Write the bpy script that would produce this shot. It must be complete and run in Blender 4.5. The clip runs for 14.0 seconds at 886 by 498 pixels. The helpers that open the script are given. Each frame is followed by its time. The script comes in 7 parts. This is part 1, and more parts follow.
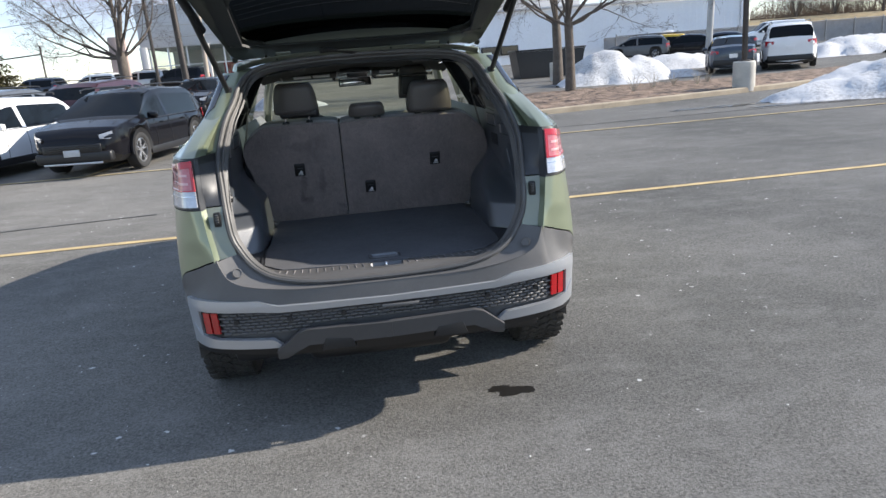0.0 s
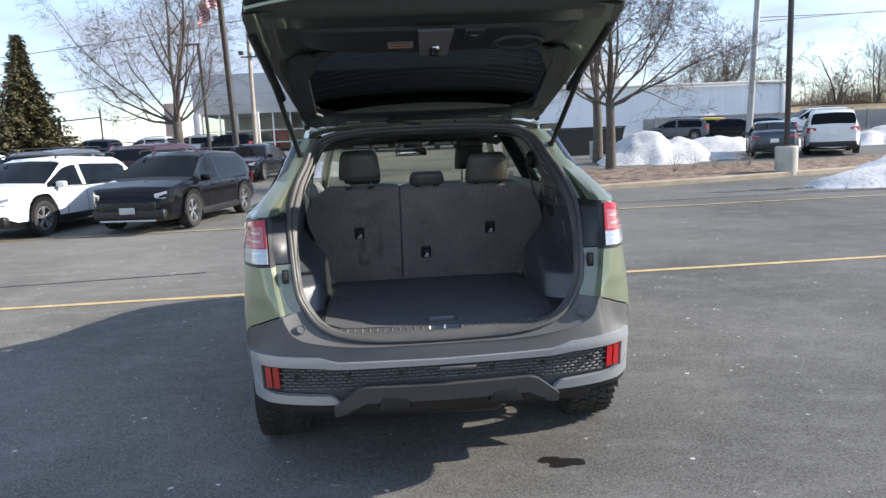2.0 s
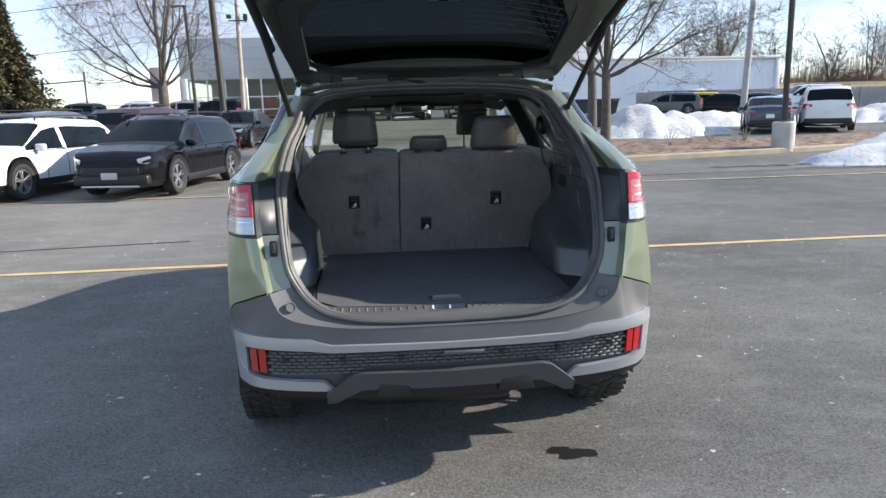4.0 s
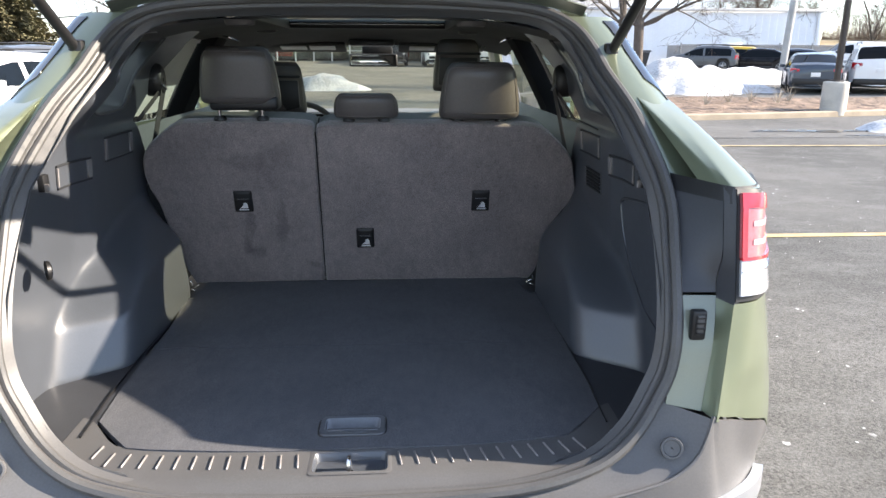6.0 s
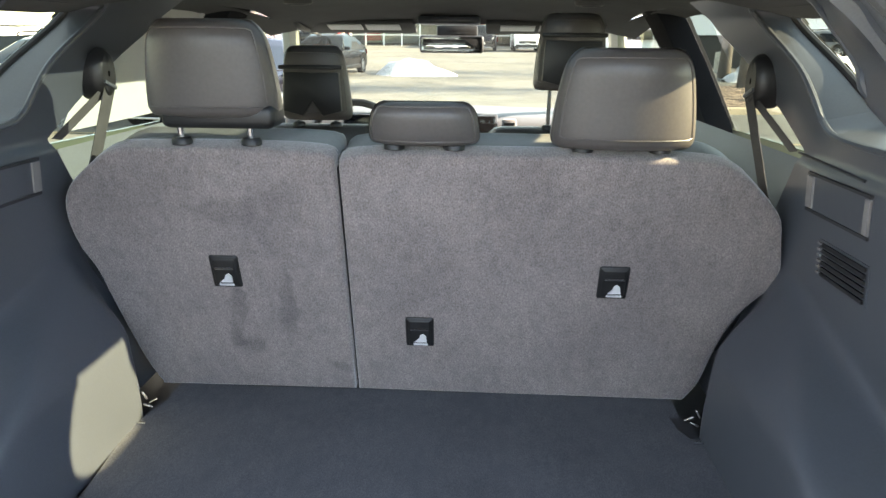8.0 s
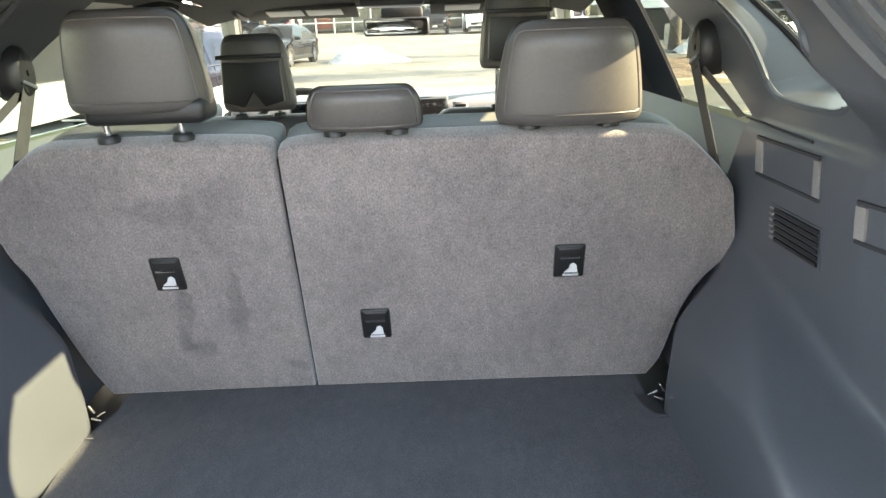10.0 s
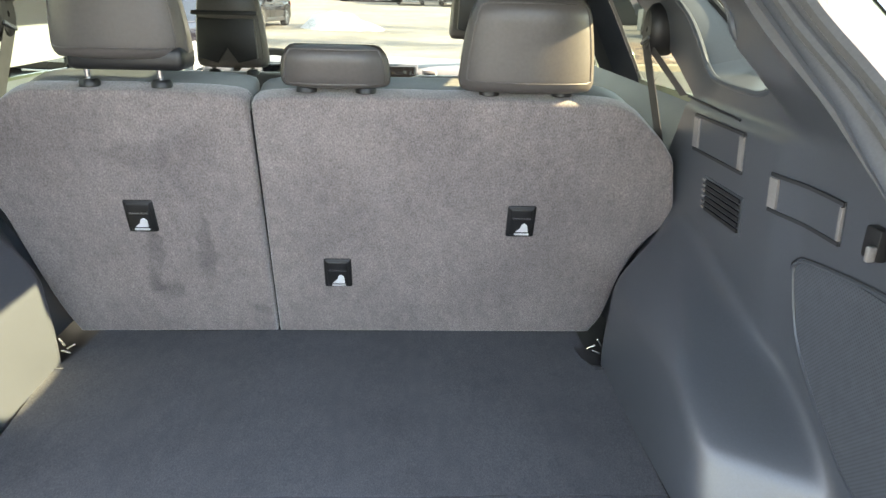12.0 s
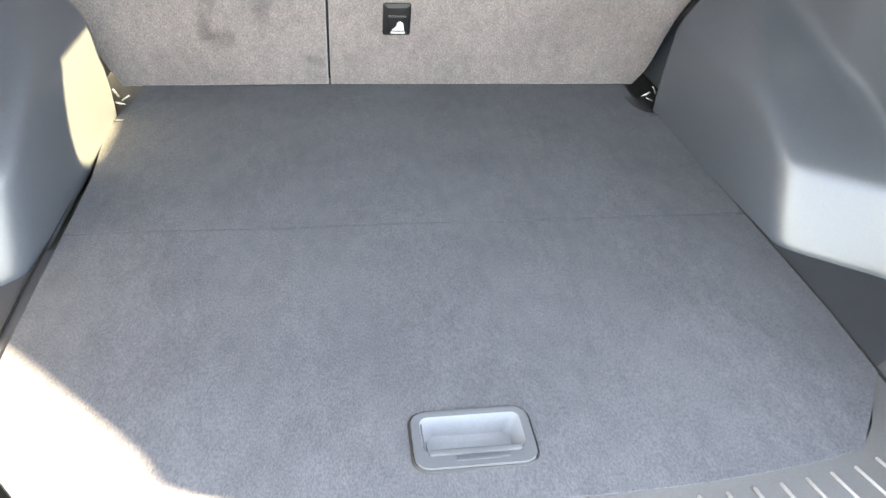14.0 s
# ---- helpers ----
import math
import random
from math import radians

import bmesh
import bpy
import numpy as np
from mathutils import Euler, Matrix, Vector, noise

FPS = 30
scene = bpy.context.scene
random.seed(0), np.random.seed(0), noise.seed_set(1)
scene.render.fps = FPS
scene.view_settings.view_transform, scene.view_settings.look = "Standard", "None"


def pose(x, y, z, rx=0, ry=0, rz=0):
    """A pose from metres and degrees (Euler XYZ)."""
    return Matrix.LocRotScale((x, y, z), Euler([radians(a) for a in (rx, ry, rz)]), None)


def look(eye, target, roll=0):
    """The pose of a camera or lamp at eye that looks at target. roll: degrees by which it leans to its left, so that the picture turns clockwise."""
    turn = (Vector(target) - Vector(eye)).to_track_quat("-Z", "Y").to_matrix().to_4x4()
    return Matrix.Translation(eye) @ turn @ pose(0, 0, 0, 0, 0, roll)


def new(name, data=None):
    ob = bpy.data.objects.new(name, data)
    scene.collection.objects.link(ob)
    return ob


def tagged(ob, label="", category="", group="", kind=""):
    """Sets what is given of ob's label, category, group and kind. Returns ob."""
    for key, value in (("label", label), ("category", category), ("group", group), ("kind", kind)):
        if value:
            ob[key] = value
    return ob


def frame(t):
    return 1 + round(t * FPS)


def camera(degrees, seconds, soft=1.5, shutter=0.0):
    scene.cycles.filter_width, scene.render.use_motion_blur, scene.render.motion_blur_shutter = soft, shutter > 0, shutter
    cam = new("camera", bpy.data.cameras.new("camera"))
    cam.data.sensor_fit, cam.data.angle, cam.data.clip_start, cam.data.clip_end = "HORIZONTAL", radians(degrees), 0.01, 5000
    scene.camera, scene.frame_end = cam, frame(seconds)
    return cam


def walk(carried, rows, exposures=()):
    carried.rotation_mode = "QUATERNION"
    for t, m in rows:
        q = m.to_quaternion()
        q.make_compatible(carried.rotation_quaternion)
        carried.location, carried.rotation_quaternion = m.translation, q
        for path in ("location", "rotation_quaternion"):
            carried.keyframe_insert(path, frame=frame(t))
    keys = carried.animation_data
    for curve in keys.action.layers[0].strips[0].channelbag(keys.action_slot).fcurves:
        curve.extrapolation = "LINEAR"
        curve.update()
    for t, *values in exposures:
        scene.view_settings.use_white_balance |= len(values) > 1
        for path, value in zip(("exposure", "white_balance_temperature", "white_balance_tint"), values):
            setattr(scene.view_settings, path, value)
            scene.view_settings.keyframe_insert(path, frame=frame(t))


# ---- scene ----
cam = camera(64.3, 14.0)
PATH = [
    (0, (-0.103, -2.833, 1.617), (0.13, -0.914, 1.103), -4.5),
    (0.5, (-0.13, -2.838, 1.613), (0.112, -0.9, 1.18), -3.4),
    (1, (-0.185, -2.844, 1.613), (0.031, -0.892, 1.238), -2.0),
    (1.5, (-0.203, -2.839, 1.618), (-0.033, -0.875, 1.278), -1.9),
    (2, (-0.231, -2.902, 1.615), (-0.074, -0.933, 1.304), -2.5),
    (2.5, (-0.286, -2.999, 1.625), (-0.105, -1.031, 1.316), -2.5),
    (3, (-0.316, -2.965, 1.631), (-0.127, -1.004, 1.284), -2.3),
    (3.2, (-0.328, -2.95, 1.591), (-0.145, -0.989, 1.246), -2.2),
    (5.3, (-0.005, -1.503, 1.561), (0.197, 0.422, 1.056), -0.2),
    (5.5, (0.05, -1.355, 1.577), (0.23, 0.571, 1.067), 0.0),
    (6, (0.102, -1.054, 1.542), (0.236, 0.87, 1.013), 0.3),
    (6.5, (0.069, -0.739, 1.546), (0.149, 1.188, 1.017), 0.4),
    (7, (0.059, -0.479, 1.54), (0.101, 1.45, 1.012), 0.7),
    (7.5, (0.131, -0.217, 1.534), (0.066, 1.716, 1.024), 0.5),
    (7.7, (0.116, -0.152, 1.535), (0.024, 1.768, 0.981), 0.7),
    (9.8, (0.13, 0.011, 1.519), (0.105, 1.918, 0.919), -2.1),
    (10, (0.142, -0.051, 1.524), (0.143, 1.854, 0.914), -2.2),
    (10.5, (0.142, -0.115, 1.517), (0.139, 1.796, 0.929), -1.6),
    (11, (0.13, -0.136, 1.532), (0.133, 1.773, 0.935), -0.6),
    (11.5, (0.141, -0.146, 1.523), (0.143, 1.761, 0.919), 0.3),
    (12, (0.151, -0.155, 1.518), (0.251, 1.724, 0.84), 1.5),
    (12.5, (0.104, -0.063, 1.488), (0.364, 1.73, 0.641), 2.7),
    (13, (-0.027, 0.05, 1.47), (0.376, 1.716, 0.438), 4.2),
    (13.5, (-0.126, 0.032, 1.477), (0.301, 1.584, 0.29), 4.8),
    (14, (-0.134, -0.205, 1.412), (0.152, 1.402, 0.256), 3.7),
]
EXPO = [(0, 1.72, 6150, 12), (5.3, 1.87, 6100, 12), (5.7, 2.2, 6200, 13), (6.1, 2.75, 6600, 14), (6.6, 3.60, 6700, 13), (7.5, 3.92, 6900, 12),
        (10, 4.36, 7500, 11), (12, 4.34, 7500, 11), (12.5, 4.45, 7700, 13), (13, 5.00, 8000, 12), (14, 5.30, 8400, 12)]
walk(cam, [(t, look(eye, target, roll)) for t, eye, target, roll in PATH], EXPO)

# ---- light ----
SUN = Vector((1.0, -0.045, 0.488)).normalized()
world = bpy.data.worlds.new("sky")
scene.world = world
world.use_nodes = True
wn, wl = world.node_tree.nodes, world.node_tree.links
sky = wn.new("ShaderNodeTexSky")
sky.sky_type, sky.sun_disc = "NISHITA", False
sky.sun_elevation = math.asin(SUN.z)
sky.sun_rotation = math.atan2(SUN.x, SUN.y)
sky.air_density, sky.dust_density, sky.ozone_density = 1.0, 0.1, 1.6
# thin high cloud over the blue
wtc, wmap, wno, wramp, wmix = (wn.new("ShaderNode" + k) for k in ("TexCoord", "Mapping", "TexNoise", "ValToRGB", "MixRGB"))
wmap.inputs["Scale"].default_value = (1.2, 1.2, 4.5)
wno.inputs["Scale"].default_value, wno.inputs["Detail"].default_value, wno.inputs["Roughness"].default_value = 1.6, 6, 0.6
wramp.color_ramp.elements[0].position, wramp.color_ramp.elements[1].position = 0.32, 0.66
wmix.inputs["Color2"].default_value = (2.2, 2.5, 3.0, 1)
wl.new(wtc.outputs["Generated"], wmap.inputs["Vector"])
wl.new(wmap.outputs["Vector"], wno.inputs["Vector"])
wl.new(wno.outputs["Fac"], wramp.inputs["Fac"])
wl.new(wramp.outputs["Color"], wmix.inputs["Fac"])
wl.new(sky.outputs["Color"], wmix.inputs["Color1"])
wl.new(wmix.outputs["Color"], wn["Background"].inputs["Color"])
wn["Background"].inputs["Strength"].default_value = 0.094
sun = new("sun", bpy.data.lights.new("sun", "SUN"))
sun.data.energy, sun.data.angle, sun.data.color = 2.8, radians(0.55), (1.0, 0.90, 0.75)
sun.matrix_world = look(SUN * 40, (0, 0, 0))

# ---- materials ----
def mat(name, col, rough=0.5, metal=0.0, var=0.15, scale=3.0, fine=60.0, bump=0.0, bscale=300.0, coat=0.0, spec=0.5, sheen=0.0, col2=None, ramp=(0.35, 0.65), rvar=0.0):
    """Base colour that drifts at two scales, with fine relief."""
    m = bpy.data.materials.new(name)
    m.use_nodes = True
    n, l = m.node_tree.nodes, m.node_tree.links
    p = n["Principled BSDF"]
    tc = n.new("ShaderNodeTexCoord")
    a, b = n.new("ShaderNodeTexNoise"), n.new("ShaderNodeTexNoise")
    a.inputs["Scale"].default_value, b.inputs["Scale"].default_value = scale, fine
    a.inputs["Detail"].default_value, b.inputs["Detail"].default_value = 4, 3
    add = n.new("ShaderNodeMath")
    add.operation = "ADD"
    half = n.new("ShaderNodeMath")
    half.operation, half.inputs[1].default_value = "MULTIPLY", 0.5
    r = n.new("ShaderNodeValToRGB")
    lo = [c * (1 - var) for c in col]
    hi = list(col2) if col2 else [min(1, c * (1 + var)) for c in col]
    r.color_ramp.elements[0].color, r.color_ramp.elements[1].color = (*lo, 1), (*hi, 1)
    r.color_ramp.elements[0].position, r.color_ramp.elements[1].position = ramp
    for t in (a, b):
        l.new(tc.outputs["Object"], t.inputs["Vector"])
    l.new(a.outputs["Fac"], add.inputs[0])
    l.new(b.outputs["Fac"], add.inputs[1])
    l.new(add.outputs[0], half.inputs[0])
    l.new(half.outputs[0], r.inputs["Fac"])
    l.new(r.outputs["Color"], p.inputs["Base Color"])
    p.inputs["Roughness"].default_value, p.inputs["Metallic"].default_value = rough, metal
    p.inputs["Coat Weight"].default_value, p.inputs["Specular IOR Level"].default_value = coat, spec
    p.inputs["Coat Roughness"].default_value = 0.04
    p.inputs["Sheen Weight"].default_value = sheen
    if rvar:
        rr = n.new("ShaderNodeMapRange")
        rr.inputs["To Min"].default_value, rr.inputs["To Max"].default_value = rough - rvar, min(1, rough + rvar)
        rr.inputs["From Min"].default_value, rr.inputs["From Max"].default_value = 0.3, 0.7
        l.new(a.outputs["Fac"], rr.inputs["Value"])
        l.new(rr.outputs["Result"], p.inputs["Roughness"])
    if bump:
        c, bp = n.new("ShaderNodeTexNoise"), n.new("ShaderNodeBump")
        c.inputs["Scale"].default_value, c.inputs["Detail"].default_value = bscale, 2
        bp.inputs["Strength"].default_value, bp.inputs["Distance"].default_value = bump, 0.6 / bscale
        l.new(tc.outputs["Object"], c.inputs["Vector"])
        l.new(c.outputs["Fac"], bp.inputs["Height"])
        l.new(bp.outputs["Normal"], p.inputs["Normal"])
    return m


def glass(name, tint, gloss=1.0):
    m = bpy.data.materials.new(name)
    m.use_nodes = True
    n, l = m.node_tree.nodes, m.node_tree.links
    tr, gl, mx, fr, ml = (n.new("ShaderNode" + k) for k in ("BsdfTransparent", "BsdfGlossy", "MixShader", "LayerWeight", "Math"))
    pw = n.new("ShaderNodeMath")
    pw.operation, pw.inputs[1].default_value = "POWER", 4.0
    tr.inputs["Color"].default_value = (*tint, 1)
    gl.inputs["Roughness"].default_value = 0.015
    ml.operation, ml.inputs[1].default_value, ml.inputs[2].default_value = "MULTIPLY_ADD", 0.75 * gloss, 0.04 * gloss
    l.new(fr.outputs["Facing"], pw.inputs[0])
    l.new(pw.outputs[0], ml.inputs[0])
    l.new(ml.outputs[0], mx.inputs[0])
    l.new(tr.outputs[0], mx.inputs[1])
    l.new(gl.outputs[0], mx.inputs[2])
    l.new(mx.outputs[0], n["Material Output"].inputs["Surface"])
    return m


def asphalt():
    m = bpy.data.materials.new("asphalt")
    m.use_nodes = True
    n, l = m.node_tree.nodes, m.node_tree.links
    p, tc = n["Principled BSDF"], n.new("ShaderNodeTexCoord")
    def noise_at(scale, detail=4, rough=0.6, stretch=None):
        t = n.new("ShaderNodeTexNoise")
        t.inputs["Scale"].default_value, t.inputs["Detail"].default_value, t.inputs["Roughness"].default_value = scale, detail, rough
        if stretch:
            mp = n.new("ShaderNodeMapping")
            mp.inputs["Scale"].default_value = stretch
            l.new(tc.outputs["Object"], mp.inputs["Vector"])
            l.new(mp.outputs["Vector"], t.inputs["Vector"])
        else:
            l.new(tc.outputs["Object"], t.inputs["Vector"])
        return t
    def ramp(src, p0, p1, c0, c1):
        r = n.new("ShaderNodeValToRGB")
        r.color_ramp.elements[0].position, r.color_ramp.elements[1].position = p0, p1
        r.color_ramp.elements[0].color, r.color_ramp.elements[1].color = (*c0, 1), (*c1, 1)
        l.new(src, r.inputs["Fac"])
        return r.outputs["Color"]
    def mix(kind, fac, a, b):
        x = n.new("ShaderNodeMixRGB")
        x.blend_type = kind
        if isinstance(fac, float):
            x.inputs["Fac"].default_value = fac
        else:
            l.new(fac, x.inputs["Fac"])
        l.new(a, x.inputs["Color1"])
        l.new(b, x.inputs["Color2"])
        return x.outputs["Color"]
    large = ramp(noise_at(0.35, 5).outputs["Fac"], 0.35, 0.7, (0.124, 0.120, 0.111), (0.205, 0.196, 0.180))
    grain = ramp(noise_at(75, 4, 0.85).outputs["Fac"], 0.35, 0.68, (0.34, 0.34, 0.34), (1.7, 1.7, 1.68))
    c = mix("MULTIPLY", 0.8, large, grain)
    # pale salt smears and specks
    streak = ramp(noise_at(2.6, 7, 0.75, (0.75, 1.25, 1)).outputs["Fac"], 0.48, 0.76, (0, 0, 0), (0.42, 0.42, 0.42))
    pale = n.new("ShaderNodeRGB")
    pale.outputs[0].default_value = (0.30, 0.29, 0.275, 1)
    c = mix("MIX", streak, c, pale.outputs[0])
    v = n.new("ShaderNodeTexVoronoi")
    v.inputs["Scale"].default_value, v.inputs["Randomness"].default_value = 5.5, 1.0
    dv = noise_at(18, 2)
    wob = n.new("ShaderNodeMixRGB")
    wob.inputs["Fac"].default_value = 0.06
    l.new(tc.outputs["Object"], wob.inputs["Color1"])
    l.new(dv.outputs["Color"], wob.inputs["Color2"])
    l.new(wob.outputs["Color"], v.inputs["Vector"])
    speck = ramp(v.outputs["Distance"], 0.055, 0.085, (1, 1, 1), (0, 0, 0))
    some = ramp(noise_at(1.4, 2).outputs["Fac"], 0.50, 0.56, (0, 0, 0), (1, 1, 1))
    keep = mix("MULTIPLY", 1.0, speck, some)
    white = n.new("ShaderNodeRGB")
    white.outputs[0].default_value = (0.62, 0.61, 0.58, 1)
    c = mix("MIX", keep, c, white.outputs[0])
    l.new(c, p.inputs["Base Color"])
    p.inputs["Roughness"].default_value = 0.85
    p.inputs["Diffuse Roughness"].default_value = 0.4
    p.inputs["Specular IOR Level"].default_value = 0.10
    bp = n.new("ShaderNodeBump")
    bp.inputs["Strength"].default_value, bp.inputs["Distance"].default_value = 0.6, 0.006
    l.new(noise_at(120, 3).outputs["Fac"], bp.inputs["Height"])
    l.new(bp.outputs["Normal"], p.inputs["Normal"])
    return m


def carpet(name, dark, light, scale=420.0, sheen=0.5, smear=0.3, blotch=0.8):
    """Needle-punch carpet: short two-tone fibres, with brushed patches."""
    m = bpy.data.materials.new(name)
    m.use_nodes = True
    n, l = m.node_tree.nodes, m.node_tree.links
    p, tc, mp = n["Principled BSDF"], n.new("ShaderNodeTexCoord"), n.new("ShaderNodeMapping")
    mp.inputs["Scale"].default_value = (1.0, 0.45, 0.6)
    a, b, c = (n.new("ShaderNodeTexNoise") for _ in range(3))
    a.inputs["Scale"].default_value, a.inputs["Detail"].default_value, a.inputs["Roughness"].default_value = scale, 3, 0.75
    b.inputs["Scale"].default_value, b.inputs["Detail"].default_value = 6.0, 4
    c.inputs["Scale"].default_value, c.inputs["Detail"].default_value = 55.0, 4
    r, mx, r2 = n.new("ShaderNodeValToRGB"), n.new("ShaderNodeMixRGB"), n.new("ShaderNodeValToRGB")
    r.color_ramp.elements[0].color, r.color_ramp.elements[1].color = (*dark, 1), (*light, 1)
    r.color_ramp.elements[0].position, r.color_ramp.elements[1].position = 0.36, 0.66
    r2.color_ramp.elements[0].color, r2.color_ramp.elements[1].color = (0.72, 0.72, 0.73, 1), (1.22, 1.2, 1.18, 1)
    r2.color_ramp.elements[0].position, r2.color_ramp.elements[1].position = 0.36, 0.62
    av = n.new("ShaderNodeMath")
    av.operation, av.inputs[1].default_value = "MULTIPLY_ADD", 0.45
    sc = n.new("ShaderNodeMath")
    sc.operation, sc.inputs[1].default_value = "MULTIPLY", 0.55
    mx.blend_type, mx.inputs["Fac"].default_value = "MULTIPLY", blotch
    sm1, sm2, smp, smx = n.new("ShaderNodeTexNoise"), n.new("ShaderNodeValToRGB"), n.new("ShaderNodeMapping"), n.new("ShaderNodeMixRGB")
    smp.inputs["Scale"].default_value = (1.0, 0.5, 0.38)
    sm1.inputs["Scale"].default_value, sm1.inputs["Detail"].default_value = 9.0, 5
    sm2.color_ramp.elements[0].position, sm2.color_ramp.elements[1].position = 0.58, 0.66
    sm2.color_ramp.elements[0].color, sm2.color_ramp.elements[1].color = (1, 1, 1, 1), (0.74, 0.74, 0.76, 1)
    smx.blend_type, smx.inputs["Fac"].default_value = "MULTIPLY", smear
    l.new(tc.outputs["Object"], smp.inputs["Vector"])
    l.new(smp.outputs["Vector"], sm1.inputs["Vector"])
    l.new(sm1.outputs["Fac"], sm2.inputs["Fac"])
    l.new(sm2.outputs["Color"], smx.inputs["Color2"])
    l.new(tc.outputs["Object"], mp.inputs["Vector"])
    l.new(mp.outputs["Vector"], a.inputs["Vector"])
    l.new(mp.outputs["Vector"], c.inputs["Vector"])
    l.new(tc.outputs["Object"], b.inputs["Vector"])
    l.new(a.outputs["Fac"], r.inputs["Fac"])
    l.new(b.outputs["Fac"], sc.inputs[0])
    l.new(c.outputs["Fac"], av.inputs[0])
    l.new(sc.outputs[0], av.inputs[2])
    l.new(av.outputs[0], r2.inputs["Fac"])
    l.new(r.outputs["Color"], mx.inputs["Color1"])
    l.new(r2.outputs["Color"], mx.inputs["Color2"])
    l.new(mx.outputs["Color"], smx.inputs["Color1"])
    l.new(smx.outputs["Color"], p.inputs["Base Color"])
    p.inputs["Roughness"].default_value, p.inputs["Specular IOR Level"].default_value = 0.95, 0.15
    p.inputs["Sheen Weight"].default_value, p.inputs["Sheen Roughness"].default_value = sheen, 0.5
    bp = n.new("ShaderNodeBump")
    bp.inputs["Strength"].default_value, bp.inputs["Distance"].default_value = 0.35, 0.0015
    l.new(a.outputs["Fac"], bp.inputs["Height"])
    l.new(bp.outputs["Normal"], p.inputs["Normal"])
    return m


def perforated():
    """Grey plastic with rows of fine round holes."""
    m = mat("perforated_plastic", (0.078, 0.086, 0.100), 0.5)
    n, l = m.node_tree.nodes, m.node_tree.links
    p, v, mp, tc, r, mx = n["Principled BSDF"], n.new("ShaderNodeTexVoronoi"), n.new("ShaderNodeMapping"), n.new("ShaderNodeTexCoord"), n.new("ShaderNodeValToRGB"), n.new("ShaderNodeMixRGB")
    v.inputs["Scale"].default_value, v.inputs["Randomness"].default_value = 1.0, 0.0
    mp.inputs["Scale"].default_value = (0.001, 210, 210)
    mp.inputs["Rotation"].default_value = (radians(45), 0, 0)
    r.color_ramp.elements[0].position, r.color_ramp.elements[1].position = 0.22, 0.36
    r.color_ramp.elements[0].color, r.color_ramp.elements[1].color = (0.60, 0.60, 0.62, 1), (1, 1, 1, 1)
    old = p.inputs["Base Color"].links[0].from_socket
    mx.blend_type, mx.inputs["Fac"].default_value = "MULTIPLY", 1.0
    l.new(tc.outputs["Object"], mp.inputs["Vector"])
    l.new(mp.outputs["Vector"], v.inputs["Vector"])
    l.new(v.outputs["Distance"], r.inputs["Fac"])
    l.new(old, mx.inputs["Color1"])
    l.new(r.outputs["Color"], mx.inputs["Color2"])
    l.new(mx.outputs["Color"], p.inputs["Base Color"])
    return m


ASPHALT = asphalt()
SAGE = mat("sage_green_paint", (0.215, 0.245, 0.165), 0.28, 0.40, 0.06, 2, 900, coat=1.0)
SAGE_IN = mat("sage_green_jamb", (0.215, 0.232, 0.185), 0.35, 0.25, 0.06, 4, 400, coat=0.6)
CLAD = mat("grey_bumper_plastic", (0.105, 0.104, 0.105), 0.55, 0, 0.12, 5, 250, bump=0.15, bscale=900, rvar=0.08)
SILVER = mat("satin_silver_trim", (0.50, 0.52, 0.55), 0.30, 0.62, 0.05, 3, 200)
TRIM = mat("charcoal_cabin_plastic", (0.064, 0.071, 0.083), 0.31, 0, 0.10, 4, 300, bump=0.2, bscale=1100, rvar=0.03, spec=0.85)
TRIM_HI = mat("grained_sill_plastic", (0.105, 0.103, 0.102), 0.45, 0, 0.12, 6, 300, bump=0.3, bscale=1000)
GATELINE = mat("gate_lining_plastic", (0.019, 0.020, 0.023), 0.5, 0, 0.12, 5, 300, bump=0.2, bscale=1000)
# sage body paint darkened to stand for shade under the raised gate
SAGE_SHADED = mat("gate_shaded_sage", (0.034, 0.038, 0.035), 0.38, 0.2, 0.08, 4, 300, coat=0.4)
BLACK = mat("black_plastic", (0.013, 0.013, 0.014), 0.42, 0, 0.2, 6, 200, bump=0.1, bscale=700)
GLOSS = mat("gloss_black", (0.008, 0.008, 0.009), 0.08, 0, 0.1, 4, 100, coat=0.6)
RUBBER = mat("weatherstrip_rubber", (0.088, 0.086, 0.084), 0.5, 0, 0.15, 8, 200, bump=0.1, bscale=500)
TYRE = mat("tyre_rubber", (0.022, 0.021, 0.020), 0.85, 0, 0.35, 9, 90, bump=0.4, bscale=160, col2=(0.06, 0.056, 0.05))
LEATHER = mat("dark_leather", (0.090, 0.080, 0.076), 0.38, 0, 0.10, 6, 160, bump=0.25, bscale=650, rvar=0.05)
# dark seat leather, its colour lightened for daylight through the windscreen
LEATHER_LIT = mat("windscreen_lit_leather", (0.20, 0.197, 0.19), 0.42, 0, 0.1, 6, 160, bump=0.2, bscale=650)
HEADLINER = mat("headliner_cloth", (0.088, 0.090, 0.092), 0.95, 0, 0.12, 12, 600, bump=0.2, bscale=1200)
PILLAR = mat("pillar_cloth", (0.016, 0.017, 0.020), 0.9, 0, 0.15, 12, 500, bump=0.2, bscale=1200, spec=0.1)
DOORCARD = mat("door_card_plastic", (0.14, 0.15, 0.155), 0.5, 0, 0.1, 5, 250, bump=0.2, bscale=900)
